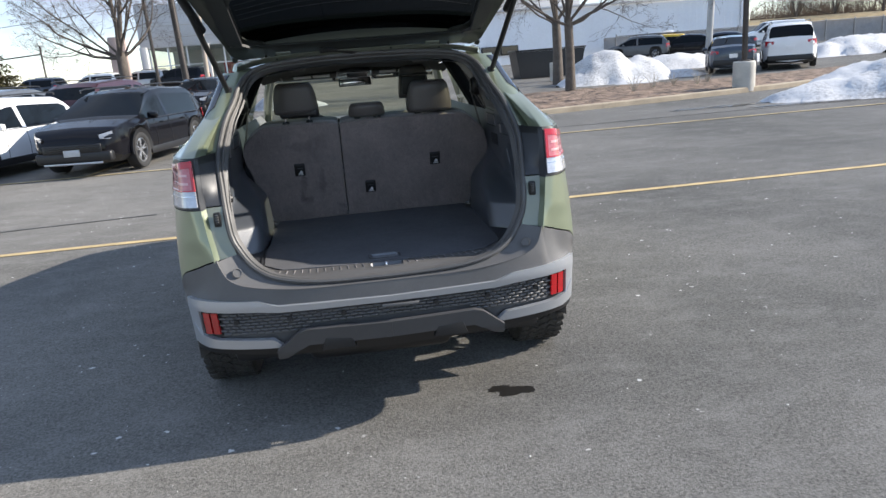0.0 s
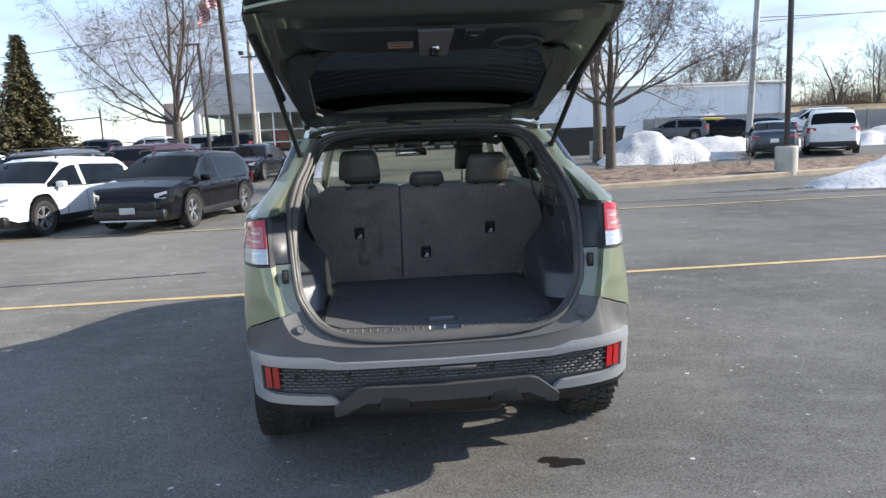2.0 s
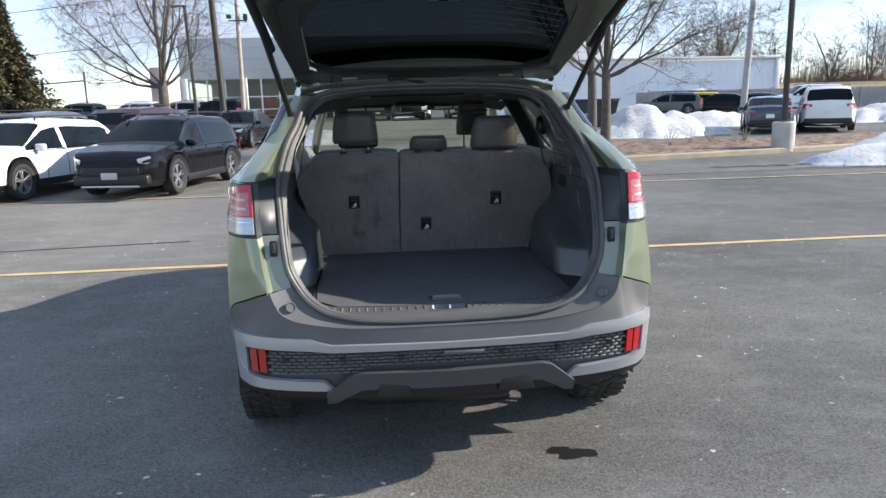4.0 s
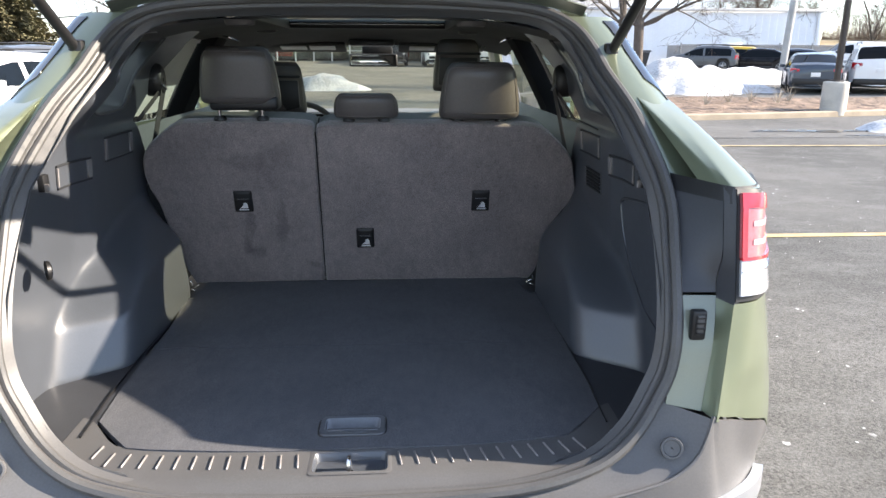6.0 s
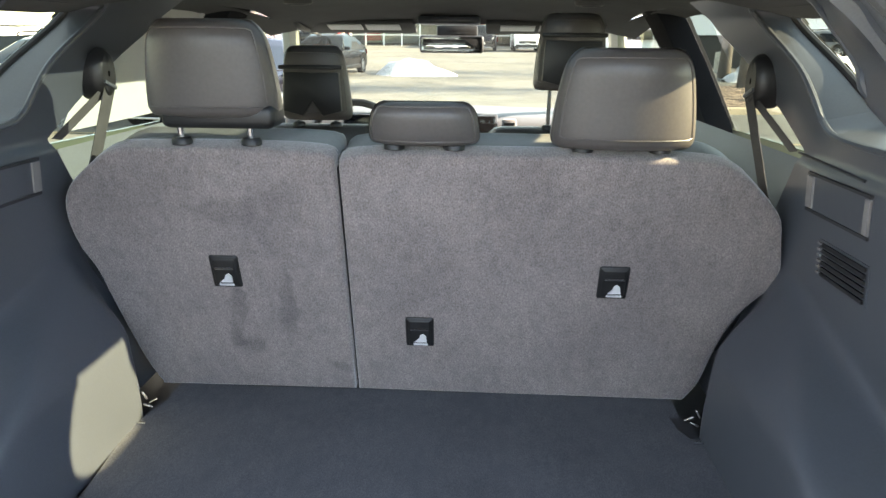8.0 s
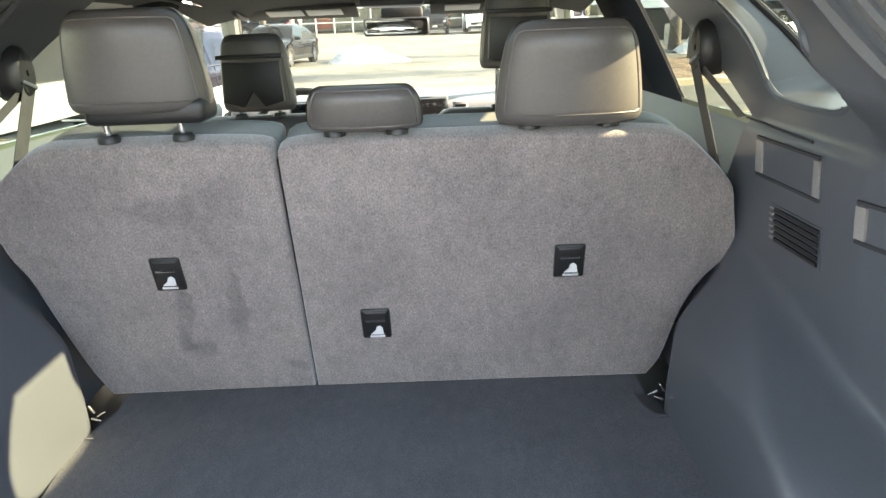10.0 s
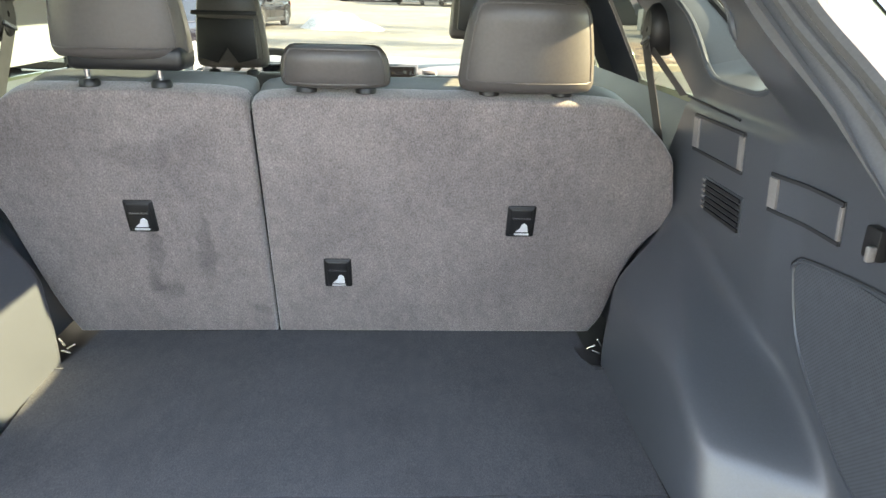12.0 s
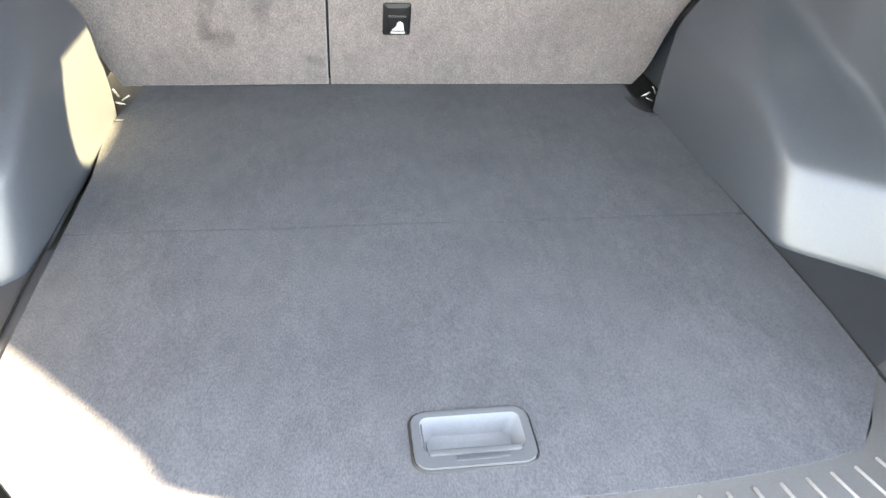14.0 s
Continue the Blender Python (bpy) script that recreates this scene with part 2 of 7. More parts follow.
def brushed(m, marks):
    """Dark brushed marks with ragged edges: (x, z, half width, half height, strength)."""
    n, l = m.node_tree.nodes, m.node_tree.links
    p, tc = n["Principled BSDF"], n.new("ShaderNodeTexCoord")
    no, wob = n.new("ShaderNodeTexNoise"), n.new("ShaderNodeVectorMath")
    no.inputs["Scale"].default_value, no.inputs["Detail"].default_value = 26.0, 5
    wob.operation, wob.inputs["Scale"].default_value = "SCALE", 0.065
    add = n.new("ShaderNodeVectorMath")
    l.new(tc.outputs["Object"], no.inputs["Vector"])
    l.new(no.outputs["Color"], wob.inputs["Vector"])
    l.new(tc.outputs["Object"], add.inputs[0])
    l.new(wob.outputs["Vector"], add.inputs[1])
    col = p.inputs["Base Color"].links[0].from_socket
    for x, z, a, b, k in marks:
        mp, ln, r, mx = n.new("ShaderNodeMapping"), n.new("ShaderNodeVectorMath"), n.new("ShaderNodeValToRGB"), n.new("ShaderNodeMixRGB")
        mp.vector_type = "TEXTURE"
        mp.inputs["Location"].default_value = (x + 0.0325, 0, z + 0.0325)
        mp.inputs["Scale"].default_value = (a, 1000, b)
        ln.operation = "LENGTH"
        r.color_ramp.elements[0].position, r.color_ramp.elements[1].position = 0.55, 1.0
        r.color_ramp.elements[0].color, r.color_ramp.elements[1].color = (1 - k, 1 - k, 1 - k * 0.95, 1), (1, 1, 1, 1)
        mx.blend_type, mx.inputs["Fac"].default_value = "MULTIPLY", 1.0
        l.new(add.outputs["Vector"], mp.inputs["Vector"])
        l.new(mp.outputs["Vector"], ln.inputs[0])
        l.new(ln.outputs["Value"], r.inputs["Fac"])
        l.new(col, mx.inputs["Color1"])
        l.new(r.outputs["Color"], mx.inputs["Color2"])
        col = mx.outputs["Color"]
    l.new(col, p.inputs["Base Color"])
    return m


SEATCARPET = carpet("seat_back_carpet", (0.135, 0.116, 0.113), (0.29, 0.250, 0.243), 420, 0.5, 0.35, 0.6)
brushed(SEATCARPET, ((-0.378, 1.000, 0.024, 0.060, 0.34), (-0.372, 0.900, 0.042, 0.034, 0.28), (-0.392, 0.925, 0.022, 0.040, 0.24), (-0.268, 1.020, 0.018, 0.100, 0.22), (-0.285, 0.97, 0.014, 0.05, 0.18), (-0.365, 1.215, 0.085, 0.040, 0.20), (-0.255, 1.240, 0.040, 0.055, 0.18), (-0.175, 0.845, 0.022, 0.022, 0.26)))
FLOORCARPET = carpet("cargo_floor_carpet", (0.070, 0.072, 0.080), (0.116, 0.119, 0.130), 520, 0.05, 0.15, 0.45)
CHROME = mat("bright_metal", (0.72, 0.72, 0.73), 0.18, 1.0, 0.05, 5, 200)
STEEL = mat("galvanised_pole", (0.33, 0.33, 0.33), 0.45, 0.7, 0.15, 2, 40)
DARKPOLE = mat("dark_bronze_pole", (0.045, 0.038, 0.034), 0.5, 0.2, 0.2, 2, 40)
REDLENS = mat("red_lens", (0.42, 0.012, 0.018), 0.12, 0, 0.15, 25, 120, coat=1.0)
CLEARLENS = mat("clear_lens", (0.50, 0.51, 0.54), 0.10, 0.25, 0.15, 25, 120, coat=1.0)
REFLECT = mat("red_reflector", (0.36, 0.006, 0.009), 0.2, 0, 0.2, 30, 200, coat=1.0)
PALEMARK = mat("pale_symbol", (0.55, 0.55, 0.56), 0.5, 0, 0.04)
WHITE = mat("white_mark", (0.80, 0.80, 0.80), 0.5, 0, 0.04)
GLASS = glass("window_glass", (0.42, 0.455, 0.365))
TINT = glass("tinted_glass", (0.56, 0.57, 0.44), 1.0)
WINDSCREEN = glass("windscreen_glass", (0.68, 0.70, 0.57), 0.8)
SHOPGLASS = glass("showroom_glass", (0.80, 0.82, 0.80), 0.6)
GATEGLASS = glass("gate_glass", (0.014, 0.016, 0.017), 0.15)
ROOFGLASS = glass("roof_glass", (0.17, 0.21, 0.195), 0.8)
LABELGREY = mat("label_grey", (0.20, 0.19, 0.18), 0.5)
LABELINK = mat("label_ink", (0.04, 0.04, 0.04), 0.5)
LABELRED = mat("label_orange", (0.42, 0.13, 0.05), 0.5)
MIRROR = mat("mirror_glass", (0.85, 0.87, 0.85), 0.02, 1.0, 0.0)
CONCRETE = mat("concrete", (0.42, 0.40, 0.36), 0.85, 0, 0.2, 3, 60, bump=0.3, bscale=120)
SNOW = mat("old_snow", (0.42, 0.425, 0.435), 0.85, 0, 0.22, 1.1, 14, bump=0.18, bscale=7, col2=(0.55, 0.555, 0.565), ramp=(0.36, 0.50))
KERBSTONE = mat("tan_kerb_concrete", (0.34, 0.285, 0.21), 0.9, 0, 0.25, 2, 50, bump=0.3, bscale=120)
MULCH = mat("mulch", (0.085, 0.05, 0.035), 0.95, 0, 0.7, 3, 22, bump=1.0, bscale=22, col2=(0.30, 0.215, 0.155), ramp=(0.40, 0.60))
BARK = mat("bark", (0.105, 0.088, 0.074), 0.95, 0, 0.3, 6, 40, bump=0.8, bscale=40)
SCRUB = mat("scrub_twig", (0.12, 0.088, 0.066), 0.95, 0, 0.3, 0.3, 3)
TWIG = mat("twig", (0.095, 0.074, 0.060), 0.95, 0, 0.3, 6, 40)
NEEDLE = mat("spruce_needles", (0.090, 0.096, 0.046), 0.9, 0, 0.4, 1.2, 9, col2=(0.20, 0.17, 0.085), ramp=(0.4, 0.62))
DRYGRASS = mat("dry_grass", (0.30, 0.23, 0.12), 0.95, 0, 0.35, 1.5, 20)
SIDING = mat("white_metal_siding", (0.80, 0.82, 0.85), 0.5, 0.0, 0.05, 0.5, 10)
PANELGREY = mat("grey_cladding_panel", (0.50, 0.50, 0.50), 0.5, 0.1, 0.08, 0.4, 10)
YELLOW = mat("yellow_line_paint", (0.47, 0.35, 0.17), 0.8, 0, 0.3, 5, 60, bump=0.3, bscale=120)
OLDLINE = mat("worn_line_paint", (0.40, 0.32, 0.18), 0.85, 0, 0.4, 5, 60)


# ---- building blocks ----
def cat(*geos):
    v, f = [], []
    for gv, gf in geos:
        o = len(v)
        v.extend(gv)
        f.extend(tuple(i + o for i in q) for q in gf)
    return v, f


def moved(geo, m):
    return [tuple(m @ Vector(p)) for p in geo[0]], geo[1]


def mirror(geo):
    return [(-x, y, z) for x, y, z in geo[0]], [tuple(reversed(q)) for q in geo[1]]


def to_bm(geo):
    bm = bmesh.new()
    vs = [bm.verts.new(p) for p in geo[0]]
    for q in geo[1]:
        if len(set(q)) > 2:
            try:
                bm.faces.new([vs[i] for i in q])
            except ValueError:
                pass
    return bm


def from_bm(bm):
    bm.verts.index_update()
    out = [tuple(v.co) for v in bm.verts], [tuple(v.index for v in q.verts) for q in bm.faces]
    bm.free()
    return out


def part(name, geo, material, parent=None, label="", smooth=40, shadow=True):
    """One mesh object under a thing or a part; smooth: the angle in degrees up to which edges are shaded soft."""
    me = bpy.data.meshes.new(name)
    bm = to_bm(geo)
    bmesh.ops.recalc_face_normals(bm, faces=bm.faces)
    for q in bm.faces:
        q.smooth = smooth > 0
    for e in bm.edges:
        e.smooth = not (len(e.link_faces) == 2 and e.calc_face_angle(0) > radians(smooth))
    bm.to_mesh(me)
    bm.free()
    me.materials.append(material)
    ob = new(name, me)
    if parent is not None:
        ob.parent = parent
        if parent.type == "EMPTY":
            ob.matrix_parent_inverse = parent.matrix_basis.inverted()
    if not shadow:
        ob.visible_shadow = False
    if label:
        tagged(ob, label)
    return ob


def thing(name, at, label, category, group=""):
    ob = new(name)
    ob.matrix_basis = Matrix.Translation(at)
    return tagged(ob, label, category, group)


def sm(t):
    t = min(1.0, max(0.0, t))
    return t * t * (3 - 2 * t)


def curve(pts, n):
    """n + 1 points along a smooth line through pts."""
    p = np.array(pts, float)
    k = len(p) - 1
    out = []
    for j in range(n + 1):
        u = j * k / n
        i = min(int(u), k - 1)
        t = u - i
        a, b, c, d = p[max(i - 1, 0)], p[i], p[i + 1], p[min(i + 2, k)]
        out.append(tuple(0.5 * (2 * b + (c - a) * t + (2 * a - 5 * b + 4 * c - d) * t * t + (3 * b - a - 3 * c + d) * t ** 3)))
    return out


def sheet(rows, closed=False):
    n = len(rows[0])
    v = [tuple(p) for r in rows for p in r]
    m = n if closed else n - 1
    f = [(i * n + j, i * n + (j + 1) % n, (i + 1) * n + (j + 1) % n, (i + 1) * n + j) for i in range(len(rows) - 1) for j in range(m)]
    return v, f


def slab(rows, thick):
    """A sheet with thickness, away from its normals' side."""
    r = np.array(rows, float)
    du = np.gradient(r, axis=0)
    dv = np.gradient(r, axis=1)
    n = np.cross(du, dv)
    n /= np.maximum(np.linalg.norm(n, axis=2, keepdims=True), 1e-9)
    b = r - n * thick
    a, c = sheet(r.tolist()), sheet(b.tolist())
    k, w = len(rows), len(rows[0])
    rim = [i * w for i in range(k)] + [(k - 1) * w + j for j in range(1, w)] + [i * w + w - 1 for i in range(k - 2, -1, -1)] + [j for j in range(w - 2, 0, -1)]
    o = len(a[0])
    v, f = cat(a, c)
    f += [(rim[i], rim[(i + 1) % len(rim)], rim[(i + 1) % len(rim)] + o, rim[i] + o) for i in range(len(rim))]
    return v, f


def tube(path, r, seg=8, caps=True, closed=False):
    p = [Vector(q) for q in path]
    rr = r if isinstance(r, (list, tuple)) else [r] * len(p)
    rows, up = [], None
    for i, q in enumerate(p):
        if closed:
            d = (p[(i + 1) % len(p)] - p[i - 1]).normalized()
        else:
            d = (p[min(i + 1, len(p) - 1)] - p[max(i - 1, 0)]).normalized()
        if up is None:
            up = d.orthogonal().normalized()
        up = (up - d * up.dot(d))
        up = up.normalized() if up.length > 1e-6 else d.orthogonal().normalized()
        w = d.cross(up)
        rows.append([tuple(q + (up * math.cos(2 * math.pi * j / seg) + w * math.sin(2 * math.pi * j / seg)) * rr[i]) for j in range(seg)])
    if closed:
        rows.append(rows[0])
    v, f = sheet(rows, True)
    if caps and not closed:
        f = f + [tuple(range(seg - 1, -1, -1)), tuple(range(len(v) - seg, len(v)))]
    return v, f


def box(c, s, bevel=0.0, seg=2, turn=None):
    x, y, z = (k / 2 for k in s)
    v = [(a * x, b * y, d * z) for a in (-1, 1) for b in (-1, 1) for d in (-1, 1)]
    f = [(0, 1, 3, 2), (4, 6, 7, 5), (0, 4, 5, 1), (2, 3, 7, 6), (0, 2, 6, 4), (1, 5, 7, 3)]
    g = (v, f)
    if bevel:
        bm = to_bm(g)
        bmesh.ops.bevel(bm, geom=bm.edges[:], offset=bevel, segments=seg, affect="EDGES", profile=0.5)
        g = from_bm(bm)
    m = Matrix.Translation(c)
    if turn is not None:
        m = m @ turn.to_4x4()
    return moved(g, m)


def prism(poly, vec, bevel=0.0, seg=2):
    """A flat outline pushed along vec."""
    n = len(poly)
    v = [tuple(p) for p in poly] + [tuple(Vector(p) + Vector(vec)) for p in poly]
    f = [tuple(range(n - 1, -1, -1)), tuple(range(n, 2 * n))] + [(i, (i + 1) % n, (i + 1) % n + n, i + n) for i in range(n)]
    if not bevel:
        return v, f
    bm = to_bm((v, f))
    bmesh.ops.recalc_face_normals(bm, faces=bm.faces)
    es = [e for e in bm.edges if any(len(q.verts) > 4 for q in e.link_faces)]
    bmesh.ops.bevel(bm, geom=es, offset=bevel, segments=seg, affect="EDGES", profile=0.5)
    return from_bm(bm)


def lathe(profile, seg=24):
    """Profile of (radius, height along x), turned round the x axis."""
    rows = [[(h, r * math.cos(2 * math.pi * j / seg), r * math.sin(2 * math.pi * j / seg)) for j in range(seg)] for r, h in profile]
    return sheet(rows, True)


# ---- the open sport utility vehicle: body ----
suv = thing("sport_utility_vehicle", (0, 2.4, 0), "sage green sport utility vehicle with open tailgate, parked on asphalt", "car")

OPEN_Z = (0.30, 0.60, 0.76, 0.82, 0.896, 1.04, 1.094, 1.275, 1.555, 1.66, 1.9)
OPEN_Y = (0.12, 0.06, 0.09, 0.132, 0.16, 0.193, 0.22, 0.37, 0.724, 0.83, 1.1)


def open_y(z):
    return float(np.interp(z, OPEN_Z, OPEN_Y))


# right half of the tailgate opening, sill to roof
HALF = curve([(0, 0.087, 0.745), (0.2, 0.088, 0.748), (0.332, 0.09, 0.757), (0.43, 0.101, 0.773), (0.504, 0.116, 0.797), (0.566, 0.14, 0.841),
              (0.610, 0.162, 0.903), (0.636, 0.175, 0.960), (0.648, 0.197, 1.04), (0.664, 0.279, 1.162), (0.675, 0.372, 1.277), (0.655, 0.54, 1.412),
              (0.618, 0.66, 1.503), (0.592, 0.745, 1.575), (0.549, 0.798, 1.626), (0.458, 0.832, 1.661), (0.249, 0.854, 1.680), (0, 0.859, 1.686)], 68)
LOOP = HALF + [(-x, y, z) for x, y, z in HALF[-2:0:-1]]


def inner(p, k=1.0):
    """The same place on the cabin trim's edge, inside the weatherstrip."""
    x, y, z = p
    c = Vector((x, 0, z - 1.2))
    c = c / max(c.length, 0.2)
    w = 0.026 + 0.02 * sm((z - 1.1) / 0.3)
    return (x - c.x * w * k, y + 0.045 * k, z - c.z * (w if z > 1.2 else 0.006) * k)


def plan(u, z):
    """Rear corner of the body: u runs from the opening's edge (0) over a stepped jamb (1/6, 2/6) round to the flank (1)."""
    y0 = open_y(z)
    xo = float(np.interp(z, [0.5, 0.80, 0.9, 1.04, 1.16, 1.30], [0.60, 0.60, 0.625, 0.655, 0.672, 0.685]))
    xj = float(np.interp(z, [0.80, 0.87, 0.98, 1.1, 1.3], [0.675, 0.690, 0.712, 0.728, 0.735]))
    yo = float(np.interp(z, [0.66, 0.84, 0.884, 0.98, 1.1, 1.27, 1.30], [0.09, 0.105, 0.112, 0.143, 0.168, 0.215, 0.228]))
    k = 0.02 * sm((z - 0.95) / 0.35)
    under = 0.014 * sm((0.98 - z) / 0.10)
    yj = y0 - 0.004 - max(0.0, y0 - 0.004 - yo - 0.022) * sm((z - 1.08) / 0.10)
    pts = [(xo, y0), (xj, yj), (xj + 0.014, yo), (xj + 0.070, yo + 0.022 + under), (0.856 - k, yo + 0.090 + under), (0.896 - k, yo + 0.20), (0.932 - k, 0.66)]
    if u < 2 / 6:
        i = int(u * 6 + 1e-9)
        t = u * 6 - i
        return pts[i][0] + (pts[i + 1][0] - pts[i][0]) * t, pts[i][1] + (pts[i + 1][1] - pts[i][1]) * t
    p = np.array(pts[2:])
    w = (u - 2 / 6) * 6
    i = min(int(w), 3)
    t = w - i
    a, b, c, d = p[max(i - 1, 0)], p[i], p[i + 1], p[min(i + 2, 4)]
    q = 0.5 * (2 * b + (c - a) * t + (2 * a - 5 * b + 4 * c - d) * t * t + (3 * b - a - 3 * c + d) * t ** 3)
    return float(q[0]), float(q[1])


def corner(u0, u1, zlo, zhi, push=0.0, nu=16, nz=8, thick=0.006):
    rows = []
    for i in range(nu + 1):
        u = u0 + (u1 - u0) * i / nu
        a, b = (f(u) if callable(f) else f for f in (zlo, zhi))
        row = []
        for j in range(nz + 1):
            z = a + (b - a) * j / nz
            x, y = plan(u, z)
            row.append((x + push * sm(u * 2.2), y - push * (1 - 0.6 * sm((u - 0.5) * 3)), z))
        rows.append(row)
    return slab(rows, thick)


def both(name, geo, material, parent, label="", **k):
    part(name, geo, material, parent, label, **k)
    return part(name, mirror(geo), material, parent, label, **k)


seam = lambda u: float(np.interp(u, [0, 1 / 6, 2 / 6, 0.5, 4 / 6, 5 / 6, 1.0], [0.902, 0.889, 0.884, 0.862, 0.822, 0.752, 0.66]))
J1, J2 = 1 / 6 - 0.001, 2 / 6
GARNISH = mat("dark_jamb_plastic", (0.040, 0.043, 0.050), 0.45, 0, 0.1, 6, 250, bump=0.12, bscale=900)
both("rear_quarter_backing", corner(0.38, 0.80, lambda u: seam(u) + 0.004, 1.27, -0.012, 20, 12), BLACK, suv)
both("tailgate_jamb", corner(0.0, J1, lambda u: seam(u) - 0.012, 1.092, 0, 8, 6), SAGE_IN, suv, "sage green painted tailgate jamb")
both("jamb_step", corner(J1 + 0.001, J2, lambda u: seam(u) - 0.010, 1.088, 0, 3, 10), SAGE, suv, "sage green step of the tailgate jamb")
both("jamb_garnish", corner(0.0, J1, 1.097, 1.274, -0.001, 8, 8), GARNISH, suv, "black plastic jamb garnish")
both("rear_quarter_panel", corner(J2 + 0.002, 1.0, lambda u: seam(u) + 0.003, lambda u: 1.090 if u < 0.80 else float(np.interp(u, [0.80, 0.815, 1], [1.090, 1.287, 1.292])), 0, 40, 14), SAGE, suv)
lamps = []
# red lens colour paled to pink, as direct sun washes it out
PINKLENS = mat("sun_washed_red_lens", (0.46, 0.125, 0.135), 0.14, 0, 0.2, 18, 90, coat=1.0)
BARRED = mat("light_bar_red", (0.62, 0.33, 0.33), 0.2, 0, 0.1, coat=1.0)
for s in (1, -1):
    flip = (lambda gg: gg) if s > 0 else mirror
    top = lambda u: float(np.interp(u, [J2, 0.45, 0.79], [1.294, 1.292, 1.272]))
    tl = part("tail_lamp", flip(corner(J2 + 0.014, 0.79, 1.176, top, 0.006, 16, 8, 0.02)), PINKLENS, suv, "red and clear wraparound tail lamp")
    part("red_edge", flip(corner(J2 + 0.013, J2 + 0.05, 1.172, lambda u: top(u) + 0.001, 0.0085, 4, 8, 0.012)), REDLENS, tl)
    part("red_edge", flip(corner(J2 + 0.05, 0.785, lambda u: top(u) - 0.026, lambda u: top(u) + 0.001, 0.0085, 14, 3, 0.012)), REDLENS, tl)
    part("clear_lens", flip(corner(J2 + 0.014, 0.792, 1.106, 1.172, 0.007, 16, 4, 0.02)), CLEARLENS, tl)
    part("lens_divider", flip(corner(J2 + 0.012, 0.793, 1.150, 1.1525, 0.009, 16, 1, 0.02)), CHROME, tl)
    part("lens_divider", flip(corner(J2 + 0.012, 0.793, 1.171, 1.177, 0.0095, 16, 1, 0.02)), REDLENS, tl)
    part("lamp_bezel", flip(corner(J1 + 0.001, J2, 1.088, 1.300, 0.0, 4, 8, 0.012)), GARNISH, tl)
    part("lamp_housing", flip(corner(J2, 0.81, 1.094, lambda u: top(u) + 0.007, 0.002, 16, 6, 0.012)), BLACK, tl)
    for z in (1.198, 1.232):
        part("light_bar", flip(corner(J2 + 0.09, 0.72, z, z + 0.010, 0.0072, 12, 1, 0.004)), BARRED, tl)
# bump stops in the jambs
for s in (1, -1):
    bs = part("bump_stop", box((s * 0.683, 0.186, 1.043), (0.030, 0.02, 0.062), 0.006), BLACK, suv, "black rubber bump stop")
    part("bump_stop_pad", box((s * 0.683, 0.174, 1.046), (0.014, 0.008, 0.040), 0.003), RUBBER, bs)
    for k in range(4):
        part("rib", box((s * 0.683, 0.170, 1.030 + k * 0.0105), (0.018, 0.004, 0.003)), BLACK, bs)

# side pillars and quarter glass
sil = lambda z: (float(np.interp(z, [1.27, 1.47, 1.61, 1.67], [0.815, 0.745, 0.690, 0.655])), open_y(z) + 0.055)


def edge_x(z):
    return float(np.interp(z, [1.0, 1.16, 1.277, 1.412, 1.503, 1.575, 1.626, 1.661], [0.648, 0.664, 0.675, 0.655, 0.618, 0.592, 0.549, 0.458]))


rows = []
for i in range(17):
    z = 1.285 + (1.64 - 1.285) * i / 16
    xs, ys = sil(z)
    xo, y0 = edge_x(z), open_y(z)
    rows.append(curve([(xo, y0, z), ((xo + xs) / 2, y0 - 0.012 + 0.01 * i / 16, z), (xs - 0.012, ys - 0.035, z), (xs, ys, z), (xs + 0.010, ys + 0.07, z)], 12))
both("rear_pillar", slab(rows, -0.006), SAGE, suv, "sage green rear roof pillar")
rows = []
for i in range(17):
    z = 1.41 + 0.22 * i / 16
    xs, ys = sil(z)
    xo, y0 = edge_x(z), open_y(z)
    k = (z - 1.285) / 0.355
    c = curve([(xo, y0, z), ((xo + xs) / 2, y0 - 0.012 + 0.01 * k, z), (xs - 0.012, ys - 0.035, z), (xs, ys, z), (xs + 0.010, ys + 0.07, z)], 40)
    lo = 30 - int(16 * min(1, i / 6))
    rows.append([(c[j][0] + 0.002, c[j][1] - 0.004, z) for j in np.linspace(lo, 36, 7).astype(int)])
both("pillar_garnish", slab(rows, -0.004), GLOSS, suv, "gloss black pillar garnish")
both("pillar_lower_trim", corner(0.0, 0.80, 1.272, 1.304, -0.003, 16, 2, 0.010), BLACK, suv)


def side_x(y, z):
    """Outside of the cabin's side above the belt."""
    return float(np.interp(z, [1.27, 1.33, 1.47, 1.61, 1.69], [0.868, 0.838, 0.765, 0.685, 0.62])) - 0.035 * sm((0.75 - y) / 0.5) - 0.05 * sm((y - 2.4) / 0.9)


def side_patch(poly_lo, poly_hi, n=14, m=8, push=0.0):
    """Patch between two lines of (y, z) on the cabin's side."""
    rows = []
    for a, b in zip(curve(poly_lo, n), curve(poly_hi, n)):
        rows.append([(side_x(a[0] + (b[0] - a[0]) * j / m, a[1] + (b[1] - a[1]) * j / m) + push, a[0] + (b[0] - a[0]) * j / m, a[1] + (b[1] - a[1]) * j / m) for j in range(m + 1)])
    return rows


def y_of(z):
    return open_y(z) + 0.12


